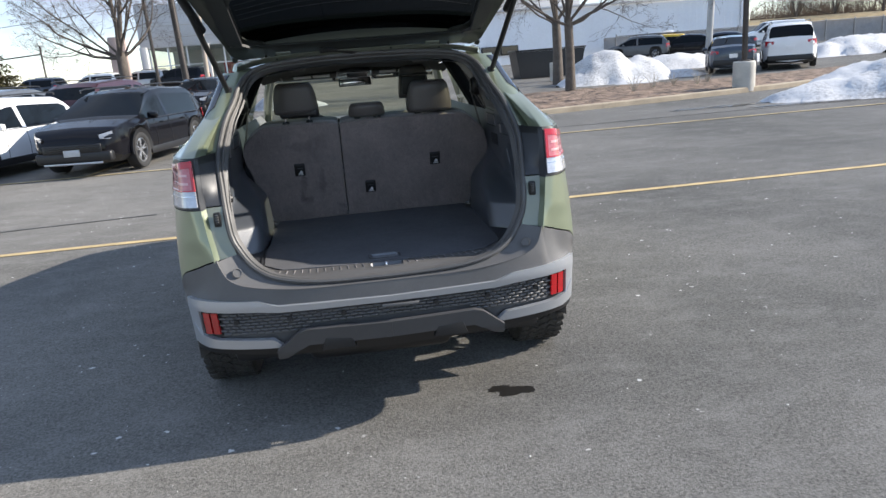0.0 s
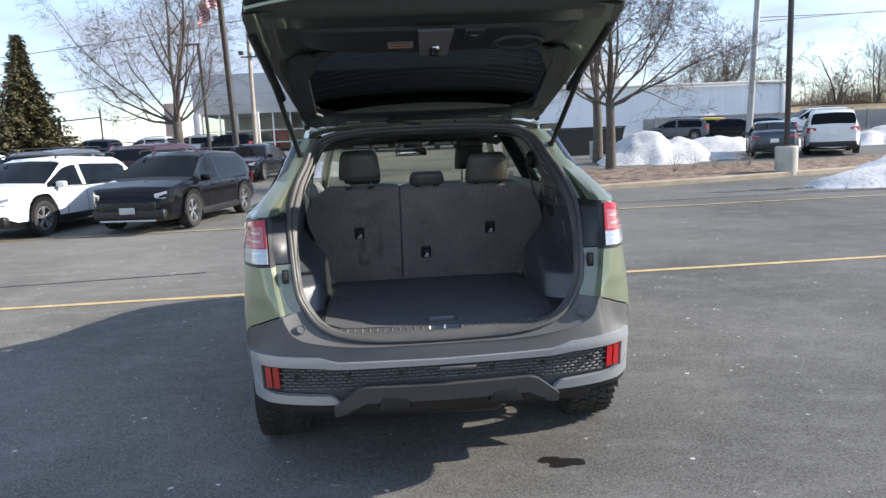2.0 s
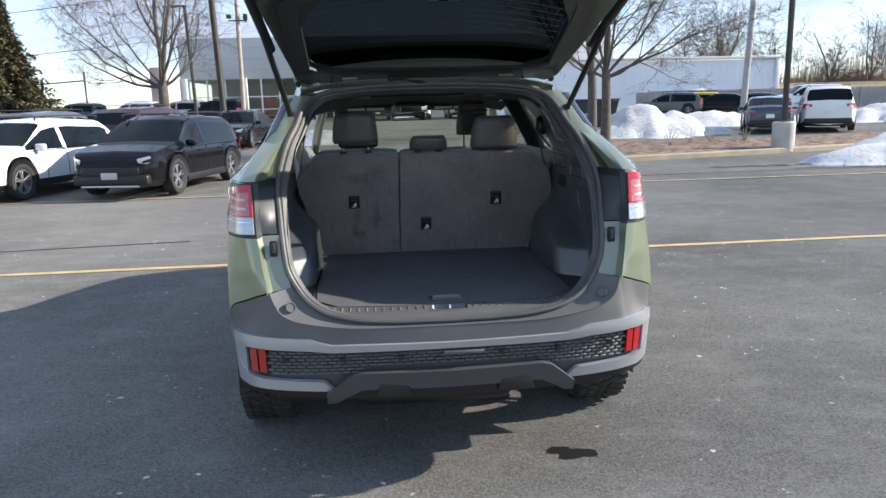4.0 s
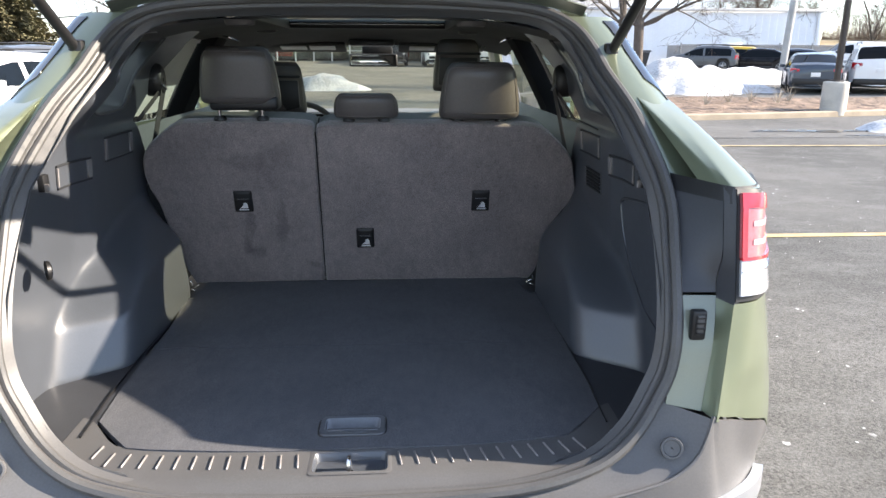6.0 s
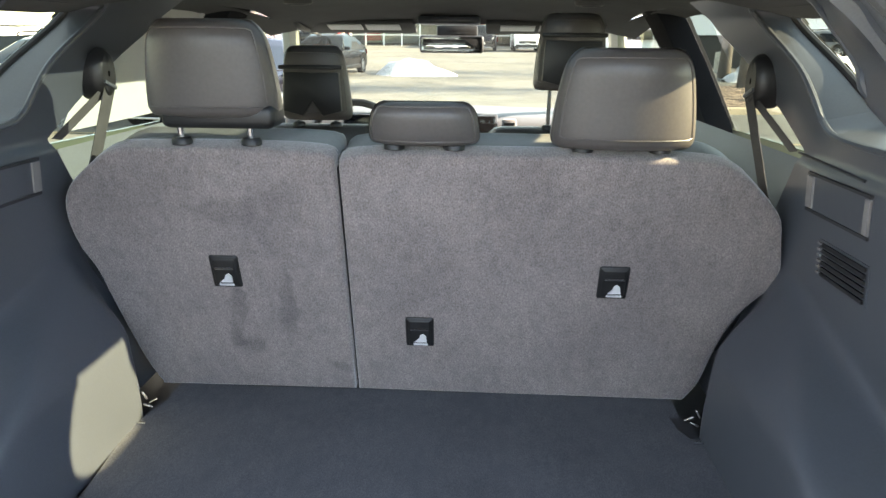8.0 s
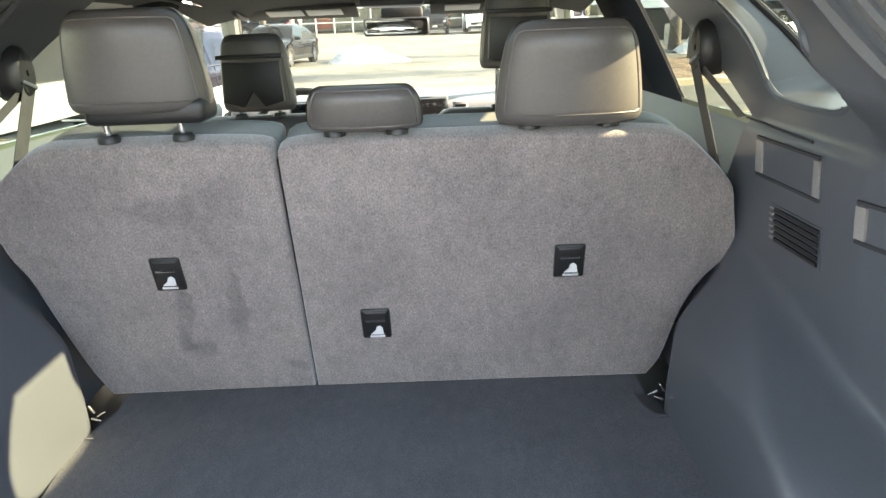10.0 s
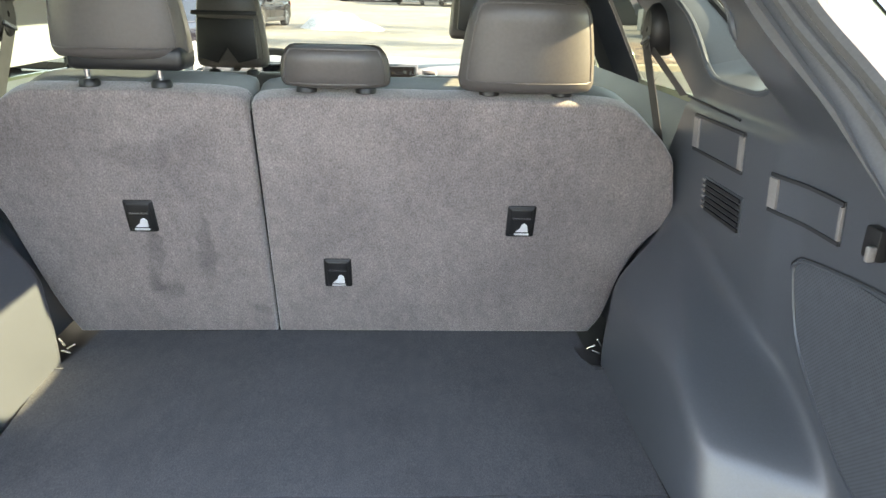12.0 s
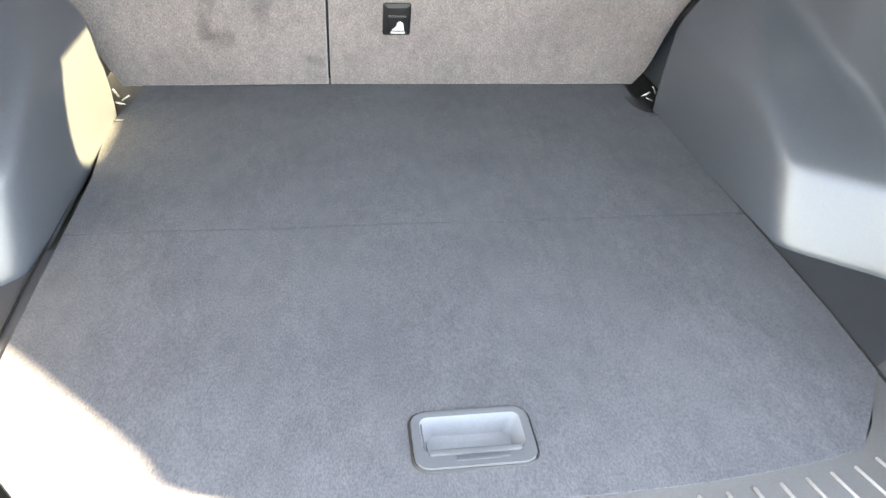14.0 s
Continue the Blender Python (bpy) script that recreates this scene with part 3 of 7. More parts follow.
QWIN = [(1.125, 1.430), (1.085, 1.410), (1.0, 1.405), (0.925, 1.410), (0.876, 1.438), (0.864, 1.472), (0.876, 1.51), (0.92, 1.565), (0.965, 1.594), (1.05, 1.602), (1.22, 1.602), (1.295, 1.594), (1.285, 1.56), (1.19, 1.488)]
QIN = [(y + (0.016 if y > 1.06 else -0.004), z - 0.022 * sm((1.47 - z) / 0.04) + 0.003 * sm((z - 1.52) / 0.03)) for y, z in QWIN]


def inside(y, z, poly):
    hit = False
    for i in range(len(poly)):
        (a, b), (c, d) = poly[i - 1], poly[i]
        if (b > z) != (d > z) and y < (c - a) * (z - b) / (d - b) + a:
            hit = not hit
    return hit


# shoulder from the lamp's top up to the pillar
rows = []
for i in range(33):
    u = 0.10 + 0.90 * i / 32
    bx, by = plan(u, 1.300)
    zt = 1.46 - 0.14 * sm((u - 0.5) / 0.5)
    xs, ys = sil(zt)
    t = i / 32
    if t < 0.45:
        w = sm(t / 0.45)
        tx, ty = xs - 0.085 * (1 - w), ys - 0.060 * (1 - w) + 0.004
    else:
        ty = ys + 0.004 + (0.66 - ys - 0.004) * (t - 0.45) / 0.55
        tx = min(xs + (side_x(0.66, zt) - xs) * sm((t - 0.45) / 0.4), side_x(ty, zt) - 0.002)
    b0, t0 = Vector((bx, by, 1.298)), Vector((tx, ty, zt))
    c0 = b0.lerp(t0, 0.45) + Vector((0.004, 0.010 - 0.038 * sm((t - 0.08) / 0.3), 0.004))
    rows.append([tuple(b0 * (1 - q) ** 2 + c0 * 2 * q * (1 - q) + t0 * q * q) for q in np.linspace(0, 1, 7)])
both("quarter_shoulder", slab(rows, 0.006), SAGE, suv)
rows = []
for z in np.linspace(1.283, 1.632, 60):
    y1 = float(np.interp(z, [1.28, 1.40, 1.60, 1.64], [1.29, 1.25, 1.42, 1.46]))
    rows.append([(side_x(y, z), y, z) for y in np.linspace(y_of(z), y1, 60)])
v, f = sheet(rows)
mid = lambda q: (sum(v[i][1] for i in q) / 4, sum(v[i][2] for i in q) / 4)
both("rear_pillar_flank", (v, [q for q in f if not inside(*mid(q), QWIN)]), SAGE, suv, "sage green flank round the quarter window")
used = [q for q in f if inside(*mid(q), QWIN)]
ids = sorted({i for q in used for i in q})
nr = {a: b for b, a in enumerate(ids)}
both("quarter_glass", ([(v[i][0] - 0.004, v[i][1], v[i][2]) for i in ids], [tuple(nr[i] for i in q) for q in used]), TINT, suv, "dark tinted rear quarter window")
both("centre_pillar", slab(side_patch([(1.13, 1.40), (1.28, 1.50), (1.37, 1.60)], [(1.27, 1.40), (1.36, 1.50), (1.45, 1.60)], push=0.001), 0.01), GLOSS, suv, "gloss black pillar")
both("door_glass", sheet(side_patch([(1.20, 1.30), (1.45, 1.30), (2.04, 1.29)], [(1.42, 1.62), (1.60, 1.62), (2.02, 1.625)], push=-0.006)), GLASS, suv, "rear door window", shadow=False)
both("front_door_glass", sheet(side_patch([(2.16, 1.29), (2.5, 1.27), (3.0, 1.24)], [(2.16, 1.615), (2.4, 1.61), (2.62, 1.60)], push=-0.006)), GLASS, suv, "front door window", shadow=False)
both("door_pillar", slab(side_patch([(2.09, 1.26), (2.08, 1.45), (2.07, 1.635)], [(2.18, 1.26), (2.18, 1.45), (2.18, 1.635)]), 0.02), GLOSS, suv, "gloss black door pillar")
both("windscreen_pillar", tube(curve([(0.60, 2.62, 1.63), (0.68, 2.95, 1.45), (0.76, 3.35, 1.20)], 12), 0.035, 8), SAGE, suv, "sage green windscreen pillar")
both("roof_rail", tube(curve([(0.62, 0.95, 1.70), (0.64, 1.1, 1.74), (0.64, 1.7, 1.755), (0.62, 2.4, 1.735), (0.60, 2.6, 1.69)], 24), 0.016, 8), BLACK, suv, "black roof rail")
both("roof_side", tube(curve([(0.575, 0.88, 1.642), (0.622, 1.1, 1.655), (0.635, 1.7, 1.665), (0.625, 2.3, 1.655), (0.60, 2.64, 1.625)], 20), 0.038, 8), SAGE, suv)


def roof_z(x, y, top=1.715):
    return top - 0.055 * (x / 0.62) ** 2 - 0.03 * sm((0.98 - y) / 0.2) - 0.10 * sm((y - 2.1) / 0.9)


def holed(fx, xs, ys, hole, z):
    """Level sheet with a rectangular hole."""
    xs = sorted(set(xs) | {hole[0], hole[1]})
    ys = sorted(set(ys) | {hole[2], hole[3]})
    v = [(x, y, fx(x, y)) for y in ys for x in xs]
    n = len(xs)
    f = []
    for i in range(len(ys) - 1):
        for j in range(n - 1):
            cx, cy = (xs[j] + xs[j + 1]) / 2, (ys[i] + ys[i + 1]) / 2
            if not (hole[0] < cx < hole[1] and hole[2] < cy < hole[3]):
                f.append((i * n + j, i * n + j + 1, (i + 1) * n + j + 1, (i + 1) * n + j))
    return v, f


xs = [round(-0.60 + 0.05 * i, 3) for i in range(25)]
part("roof", holed(roof_z, xs, [round(0.86 + 0.06 * i, 3) for i in range(31)], (-0.37, 0.37, 1.12, 2.12), 0), SAGE, suv, "sage green roof panel")
part("roof_header", slab([[(x, 0.862 - 0.010 * k, 1.688 + 0.005 * k - 0.05 * (x / 0.62) ** 4) for k in (0, 1, 2, 4)] for x in xs], 0.004), SAGE_IN, suv)
part("roof_glass", sheet([[(x, y, roof_z(x, y) - 0.012) for x in (-0.38, -0.2, 0, 0.2, 0.38)] for y in (1.10, 1.4, 1.7, 2.0, 2.14)]), ROOFGLASS, suv, "tinted glass sunroof")
hl = lambda x, y: 1.650 - (0.06 - 0.028 * sm((y - 1.2) / 0.35)) * abs(x / 0.6) ** 3 - 0.075 * sm((y - 2.15) / 0.7) - 0.012 * sm((1.0 - y) / 0.2)
part("headliner", holed(hl, xs, [round(0.84 + 0.06 * i, 3) for i in range(31)], (-0.32, 0.32, 1.15, 2.02), 0), HEADLINER, suv, "dark grey cloth headliner")
both("headliner_side", slab([[(0.60, y, hl(0.6, y)), (0.640, y, hl(0.6, y) - 0.006), (0.678, y, hl(0.6, y) - 0.016)] for y in (0.95, 1.2, 1.3, 1.4, 1.55, 1.9, 2.4, 2.65)], 0.004), HEADLINER, suv)
part("sunroof_frame", cat(box((0, 2.03, 1.665), (0.70, 0.05, 0.035), 0.01), box((0, 1.14, 1.665), (0.70, 0.04, 0.035), 0.01),
     *[box((s * 0.335, 1.58, 1.665), (0.035, 0.92, 0.04), 0.008) for s in (1, -1)]), BLACK, suv, "black sunroof frame")
part("sunshade", box((0, 1.97, 1.668), (0.62, 0.10, 0.012), 0.004), GLOSS, suv)

# flanks below the belt, with round wheel arches
AX = (1.02, 3.77)
WR = 0.37


def sill(y):
    z = 0.30
    for a in AX:
        d = 0.43 ** 2 - (y - a) ** 2
        if d > 0:
            z = max(z, 0.37 + math.sqrt(d) - 0.02)
    return z


def flank_x(y, z):
    w = float(np.interp(y, [0.66, 1.0, 1.6, 2.6, 3.7, 4.2, 4.45, 4.6], [0.925, 0.938, 0.925, 0.922, 0.932, 0.90, 0.82, 0.72]))
    return w - 0.045 * sm((z - 0.92) / 0.4) - 0.03 * sm((0.5 - z) / 0.3)


ys = sorted(set([0.66 + 0.06 * i for i in range(66)] + [a + d for a in AX for d in (-0.43, -0.425, -0.41, 0.41, 0.425, 0.43)]))
belt = lambda y: float(np.interp(y, [0.66, 1.3, 2.4, 3.2, 3.9, 4.4, 4.62], [1.33, 1.30, 1.28, 1.20, 1.06, 0.96, 0.78]))
ys = [y for y in ys if y < 4.62]
both("body_side", slab([[(flank_x(y, z), y, z) for z in np.linspace(max(sill(y), 0.30), belt(y), 13)] for y in ys], 0.008), SAGE, suv, "sage green body side")
for s in (1, -1):
    for a in AX:
        g = slab([[(s * ((0.941 if a > 2 else 0.934) - 0.03 * k), a + (0.425 + 0.055 * (1 - k)) * math.cos(t), 0.36 + (0.425 + 0.055 * (1 - k)) * math.sin(t)) for k in (0, 0.4, 1, 3)]
                  for t in np.linspace(-0.15, math.pi + 0.15, 33)], 0.006)
        part("wheel_arch_cladding", g, CLAD, suv, "dark grey wheel arch cladding")
        part("wheel_well", slab([[(s * x, a + 0.44 * math.cos(t), 0.36 + 0.44 * math.sin(t)) for x in (0.92, 0.60)] for t in np.linspace(0, math.pi, 17)], 0.004), BLACK, suv)
    part("sill_cladding", box((s * 0.905, 2.4, 0.315), (0.06, 1.95, 0.15), 0.02), CLAD, suv, "dark grey sill cladding")
    for y in (1.62, 2.72):
        part("door_handle", box((s * 0.925, y, 1.10), (0.03, 0.2, 0.03), 0.01), SAGE, suv)
    mr = part("wing_mirror", box((s * 1.01, 2.93, 1.255), (0.20, 0.12, 0.14), 0.035, 3), SAGE, suv, "sage green and black wing mirror")
    part("mirror_glass", box((s * 1.01, 2.866, 1.255), (0.165, 0.006, 0.105), 0.02), MIRROR, mr)
    part("mirror_arm", box((s * 0.90, 2.96, 1.20), (0.10, 0.05, 0.04), 0.01), BLACK, mr)
# bonnet and nose
def nose(x, y):
    return float(np.interp(y, [3.3, 3.6, 4.2, 4.5, 4.62, 4.68], [1.20, 1.12, 1.03, 0.93, 0.80, 0.62])) - 0.05 * (x / 0.9) ** 2
part("bonnet", slab([[(x * float(np.interp(y, [3.3, 4.2, 4.5, 4.68], [0.84, 0.86, 0.80, 0.70])), y, nose(x, y)) for x in np.linspace(-1, 1, 13)] for y in np.linspace(3.35, 4.68, 22)], 0.01), SAGE, suv, "sage green bonnet")
part("front_bumper", box((0, 4.50, 0.50), (1.55, 0.32, 0.42), 0.09, 3), CLAD, suv)
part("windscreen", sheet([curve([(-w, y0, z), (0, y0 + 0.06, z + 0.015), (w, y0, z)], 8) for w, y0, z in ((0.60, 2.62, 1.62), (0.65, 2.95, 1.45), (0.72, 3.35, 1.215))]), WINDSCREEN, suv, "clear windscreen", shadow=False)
part("underbody", box((0, 2.35, 0.36), (1.50, 3.9, 0.14), 0.04), BLACK, suv)
part("spare_well", box((-0.05, 0.55, 0.37), (0.7, 0.5, 0.16), 0.06, 3), BLACK, suv)


# wheels
def tyre_geo(r, w, blocks=True):
    prof = [(r * 0.66, -w * 0.42), (r * 0.72, -w * 0.5), (r * 0.86, -w * 0.53), (r * 0.95, -w * 0.5), (r * 0.985, -w * 0.42), (r * 0.985, w * 0.42), (r * 0.95, w * 0.5), (r * 0.86, w * 0.53), (r * 0.72, w * 0.5), (r * 0.66, w * 0.42)]
    return lathe(prof, 40)


def tread_geo(r, w):
    geos = []
    n = 44
    for i in range(n):
        t = 2 * math.pi * i / n
        for k, (h, ww, ln, tw) in enumerate(((-0.41, 0.15, 0.030, 0.25), (-0.20, 0.19, 0.036, -0.5), (0.015, 0.17, 0.036, 0.6), (0.22, 0.19, 0.036, -0.5), (0.41, 0.15, 0.030, 0.25))):
            a = t + (k % 2) * math.pi / n
            b = box((h * w, 0, r * 0.992), (ww * w, ln, r * 0.022), 0, turn=Euler((0, 0, tw)).to_matrix())
            geos.append(moved(b, Matrix.Rotation(a, 4, "X")))
    return cat(*geos)


def rim_geo(r, w, spokes=5):
    geos = [lathe([(r * 0.66, -w * 0.42), (r * 0.67, w * 0.40), (r * 0.62, w * 0.42), (r * 0.61, w * 0.30), (r * 0.60, -w * 0.30)], 32), lathe([(0.002, w * 0.30), (r * 0.16, w * 0.30), (r * 0.17, w * 0.15), (0.002, w * 0.12)], 16)]
    for i in range(spokes):
        for d in (-0.16, 0.16):
            b = box((w * 0.27, 0, r * 0.38), (w * 0.14, r * 0.085, r * 0.50), r * 0.02)
            geos.append(moved(b, Matrix.Rotation(2 * math.pi * i / spokes + d, 4, "X")))
    return cat(*geos)


RIMDARK = mat("machined_rim", (0.30, 0.30, 0.31), 0.3, 0.8, 0.1, 8, 100)
for s in (1, -1):
    for a in AX:
        m = Matrix.Translation((s * 0.845, a, WR)) @ (Matrix.Identity(4) if s > 0 else Matrix.Rotation(math.pi, 4, "Z"))
        w = part("wheel", moved(lathe([(0.01, 0.02), (0.15, 0.02), (0.15, -0.02), (0.01, -0.02)], 20), m), STEEL, suv, "off-road wheel with chunky black tyre")
        part("tyre", moved(tyre_geo(WR, 0.235), m), TYRE, w)
        part("tread", moved(tread_geo(WR, 0.235), m), TYRE, w, smooth=0)
        part("rim", moved(rim_geo(WR, 0.235), m), RIMDARK, w)

# ---- rear bumper ----
BP = [(0, 0.0), (0.2, 0.002), (0.4, 0.010), (0.6, 0.030), (0.74, 0.066), (0.83, 0.125), (0.88, 0.21), (0.912, 0.36), (0.925, 0.50), (0.932, 0.60)]
BC = curve([(x, y, 0) for x, y in BP], 90)
BXS = [p[0] for p in BC]
BYS = [p[1] for p in BC]


def bump_at(u):
    """u: 0 at the middle, 1 at the flank."""
    i = min(max(u, 0), 1) * 90
    k = min(int(i), 89)
    t = i - k
    return BXS[k] + (BXS[k + 1] - BXS[k]) * t, BYS[k] + (BYS[k + 1] - BYS[k]) * t


def u_of(x):
    return float(np.interp(abs(x), BXS, np.linspace(0, 1, 91)))


def bump_sheet(x0, x1, lo, hi, yoff, n=40, m=4, thick=0.008, u_side=None):
    """Band of the bumper between heights lo(x) and hi(x), at depth yoff(z)."""
    ua, ub = u_of(x0) * (1 if x0 >= 0 else -1), (u_side if u_side else u_of(x1))
    rows = []
    for i in range(n + 1):
        u = ua + (ub - ua) * i / n
        bx, by = bump_at(abs(u))
        sx = bx if u >= 0 else -bx
        a, b = (f(abs(sx), abs(u)) if callable(f) else f for f in (lo, hi))
        row = []
        for j in range(m + 1):
            z = a + (b - a) * j / m
            yo = yoff(z) if callable(yoff) else yoff
            k = sm((abs(u) - 0.62) / 0.2)
            row.append((sx - (yo - 0.05) * k * 0.8 * (1 if sx > 0 else -1), by + yo * (1 - 0.5 * k) + 0.025 * k, z))
        rows.append(row)
    return slab(rows, thick)


prof = lambda z: float(np.interp(z, [0.40, 0.46, 0.56, 0.64, 0.68, 0.72, 0.75, 0.80, 0.9], [0.13, 0.085, 0.060, 0.048, 0.038, 0.040, 0.060, 0.085, 0.12]))
def bump_pt(u, z, yo):
    bx, by = bump_at(u)
    k = sm((u - 0.62) / 0.2)
    return (bx - (yo - 0.05) * k * 0.8, by + yo * (1 - 0.5 * k) + 0.025 * k, z)


# upper skin, from the trim strip to the opening's lip and the painted corner
LIP = curve([(0, 0.046, 0.737), (0.30, 0.048, 0.739), (0.45, 0.055, 0.748), (0.58, 0.070, 0.768), (0.635, 0.082, 0.787), (0.668, 0.093, 0.812), (0.688, 0.103, 0.848), (0.700, 0.112, 0.884)], 44)
EDGE = [(p, u_of(p[0] * 1.05)) for p in LIP]
u1 = EDGE[-1][1]
for i in range(1, 29):
    u = 2 / 6 + (4 / 6) * i / 28
    z = seam(u) - 0.003
    EDGE.append(((*plan(u, z), z), u1 + (1 - u1) * i / 28))
rows = []
for (tx, ty, tz), ub in EDGE:
    b0 = Vector(bump_pt(ub, 0.672, prof(0.672)))
    t0 = Vector((tx, ty, tz))
    c0 = b0 + Vector((0, 0.002, (tz - 0.672) * 0.72))
    k = sm((ub - u1 * 0.9) / (0.1 * u1 + 0.02))
    c0 = c0.lerp(Vector((b0.x + (tx - b0.x) * 0.95, b0.y + (ty - b0.y) * 0.95, 0.672 + (tz - 0.672) * 0.45)), k)
    rows.append([tuple(b0 * (1 - t) ** 2 + c0 * 2 * t * (1 - t) + t0 * t * t) for t in np.linspace(0, 1, 9)])
skin = slab(rows, 0.006)
low_skin = bump_sheet(0, 1, 0.46, 0.675, lambda z: prof(z) + 0.022, 60, 6, u_side=1.0)
part("rear_bumper", cat(skin, mirror(skin), low_skin, mirror(low_skin)), CLAD, suv, "dark grey plastic rear bumper")
# recessed shelf between the lip and the opening
edge_in = [p for p in HALF if p[2] <= 0.905]
rows = []
for i in range(41):
    j = i / 40 * (len(edge_in) - 1)
    k = min(int(j), len(edge_in) - 2)
    a = Vector(edge_in[k]).lerp(Vector(edge_in[k + 1]), j - k)
    l = Vector(LIP[0])
    x = a.x * 0.700 / edge_in[-1][0]
    for q in range(44):
        if LIP[q][0] <= x <= LIP[q + 1][0] + 1e-6:
            l = Vector(LIP[q]).lerp(Vector(LIP[q + 1]), (x - LIP[q][0]) / max(1e-6, LIP[q + 1][0] - LIP[q][0]))
    a = a + Vector((0, 0.006, -0.004))
    e = l + Vector((-0.003, 0.004, -0.006))
    m1 = a.lerp(e, 0.45) + Vector((0, 0.004, -0.004))
    rows.append([tuple(a), tuple(a.lerp(m1, 0.5) + Vector((0, 0, -0.003))), tuple(m1), tuple(m1.lerp(e, 0.7)), tuple(e), tuple(l + Vector((0, 0.001, 0.001)))])
shelf = slab(rows, -0.004)
part("bumper_shelf", cat(shelf, mirror(shelf)), CLAD, suv, "dark grey loading sill of the bumper")
for s in (1, -1):
    nrm = Vector((-s * 0.30, -0.88, 0.37)).normalized()
    part("round_plug", moved(lathe([(0.002, 0.0), (0.015, 0.0), (0.0165, 0.004), (0.020, 0.004), (0.021, -0.004)], 20), Matrix.Translation((s * 0.622, 0.108, 0.823)) @ Vector((1, 0, 0)).rotation_difference(nrm).to_matrix().to_4x4()), CLAD, suv)
# bright C-shaped trim and the centre blade
st_lo = lambda x, u: float(np.interp(x, [0, 0.47, 0.56, 0.80, 0.86], [0.644, 0.645, 0.655, 0.664, 0.664]))
st_hi = lambda x, u: float(np.interp(x, [0, 0.47, 0.55, 0.80, 0.86], [0.670, 0.676, 0.704, 0.716, 0.718]))
tb = bump_sheet(0, 0.865, st_lo, st_hi, lambda z: prof(z) - 0.010, 70, 4, 0.02)
part("bumper_upper_trim", cat(tb, mirror(tb)), SILVER, suv, "satin silver bumper trim strip")
bl = bump_sheet(0.47, 0.85, lambda x, u: float(np.interp(x, [0.47, 0.55, 0.80, 0.85], [0.474, 0.476, 0.486, 0.50])), lambda x, u: float(np.interp(x, [0.47, 0.51, 0.76, 0.82, 0.85], [0.480, 0.517, 0.530, 0.548, 0.60])), lambda z: prof(z) - 0.012, 30, 4, 0.02)
both("bumper_lower_blade", bl, SILVER, suv, "satin silver lower bumper blade")
cs = bump_sheet(0.815, 0.865, 0.50, 0.70, lambda z: prof(z) - 0.008, 8, 8, 0.02)
both("bumper_end_trim", cs, SILVER, suv)
di_hi = lambda x, u: float(np.interp(x, [0, 0.36, 0.40, 0.50], [0.560, 0.566, 0.555, 0.470]))
di_lo = lambda x, u: float(np.interp(x, [0, 0.36, 0.46, 0.50], [0.505, 0.510, 0.455, 0.450]))
df = bump_sheet(0, 0.50, di_hi, lambda x, u: di_lo(x, u) - 0.02, lambda z: prof(z) - 0.016, 40, 4, 0.02)
part("skid_plate", cat(df, mirror(df)), mat("dull_silver_skid", (0.075, 0.075, 0.078), 0.42, 0.2, 0.08, 5, 200), suv, "dull silver skid plate under the bumper")
lw = bump_sheet(0, 0.86, lambda x, u: float(np.interp(x, [0, 0.4, 0.86], [0.41, 0.42, 0.46])), lambda x, u: float(np.interp(x, [0, 0.36, 0.46, 0.86], [0.52, 0.52, 0.47, 0.50])), lambda z: 0.075 + (0.5 - z) * 0.5, 40, 4, 0.01)
part("lower_valance", cat(lw, mirror(lw)), BLACK, suv, "black lower bumper valance")
for x in (-0.235, 0.255):
    part("skid_recess", prism([(x - 0.075, 0.040, 0.455), (x + 0.075, 0.040, 0.455), (x + 0.055, 0.040, 0.512), (x + 0.035, 0.040, 0.522), (x - 0.035, 0.040, 0.522), (x - 0.055, 0.040, 0.512)], (0, 0.05, 0), 0.004), BLACK, suv)
part("tow_cover", box((0.045, 0.034, 0.628), (0.16, 0.012, 0.012), 0.003), CLAD, suv)
# honeycomb grille
hc = []
for r in range(8):
    z = 0.552 + r * 0.0148
    for c in range(-21, 22):
        x = (c + 0.5 * (r % 2)) * 0.0350
        if abs(x) > 0.725 or (abs(x) < 0.36 and z < 0.572) or (abs(x) < 0.50 and z > 0.634) or z > 0.654:
            continue
        bx, by = bump_at(u_of(x))
        yy = by + prof(z) + 0.009
        g = 0.09 * sm((abs(x) - 0.4) / 0.35) * (1 if x > 0 else -1)
        hc.append(moved(box((0, 0, 0), (0.0295, 0.010, 0.0098), 0.0028, 1), Matrix.Translation((x, yy, z)) @ Matrix.Rotation(math.atan(g * 4), 4, "Z")))
tagged(part("honeycomb_grille", cat(*hc), CLAD, suv, "dark grey honeycomb bumper insert"), kind="stuff")
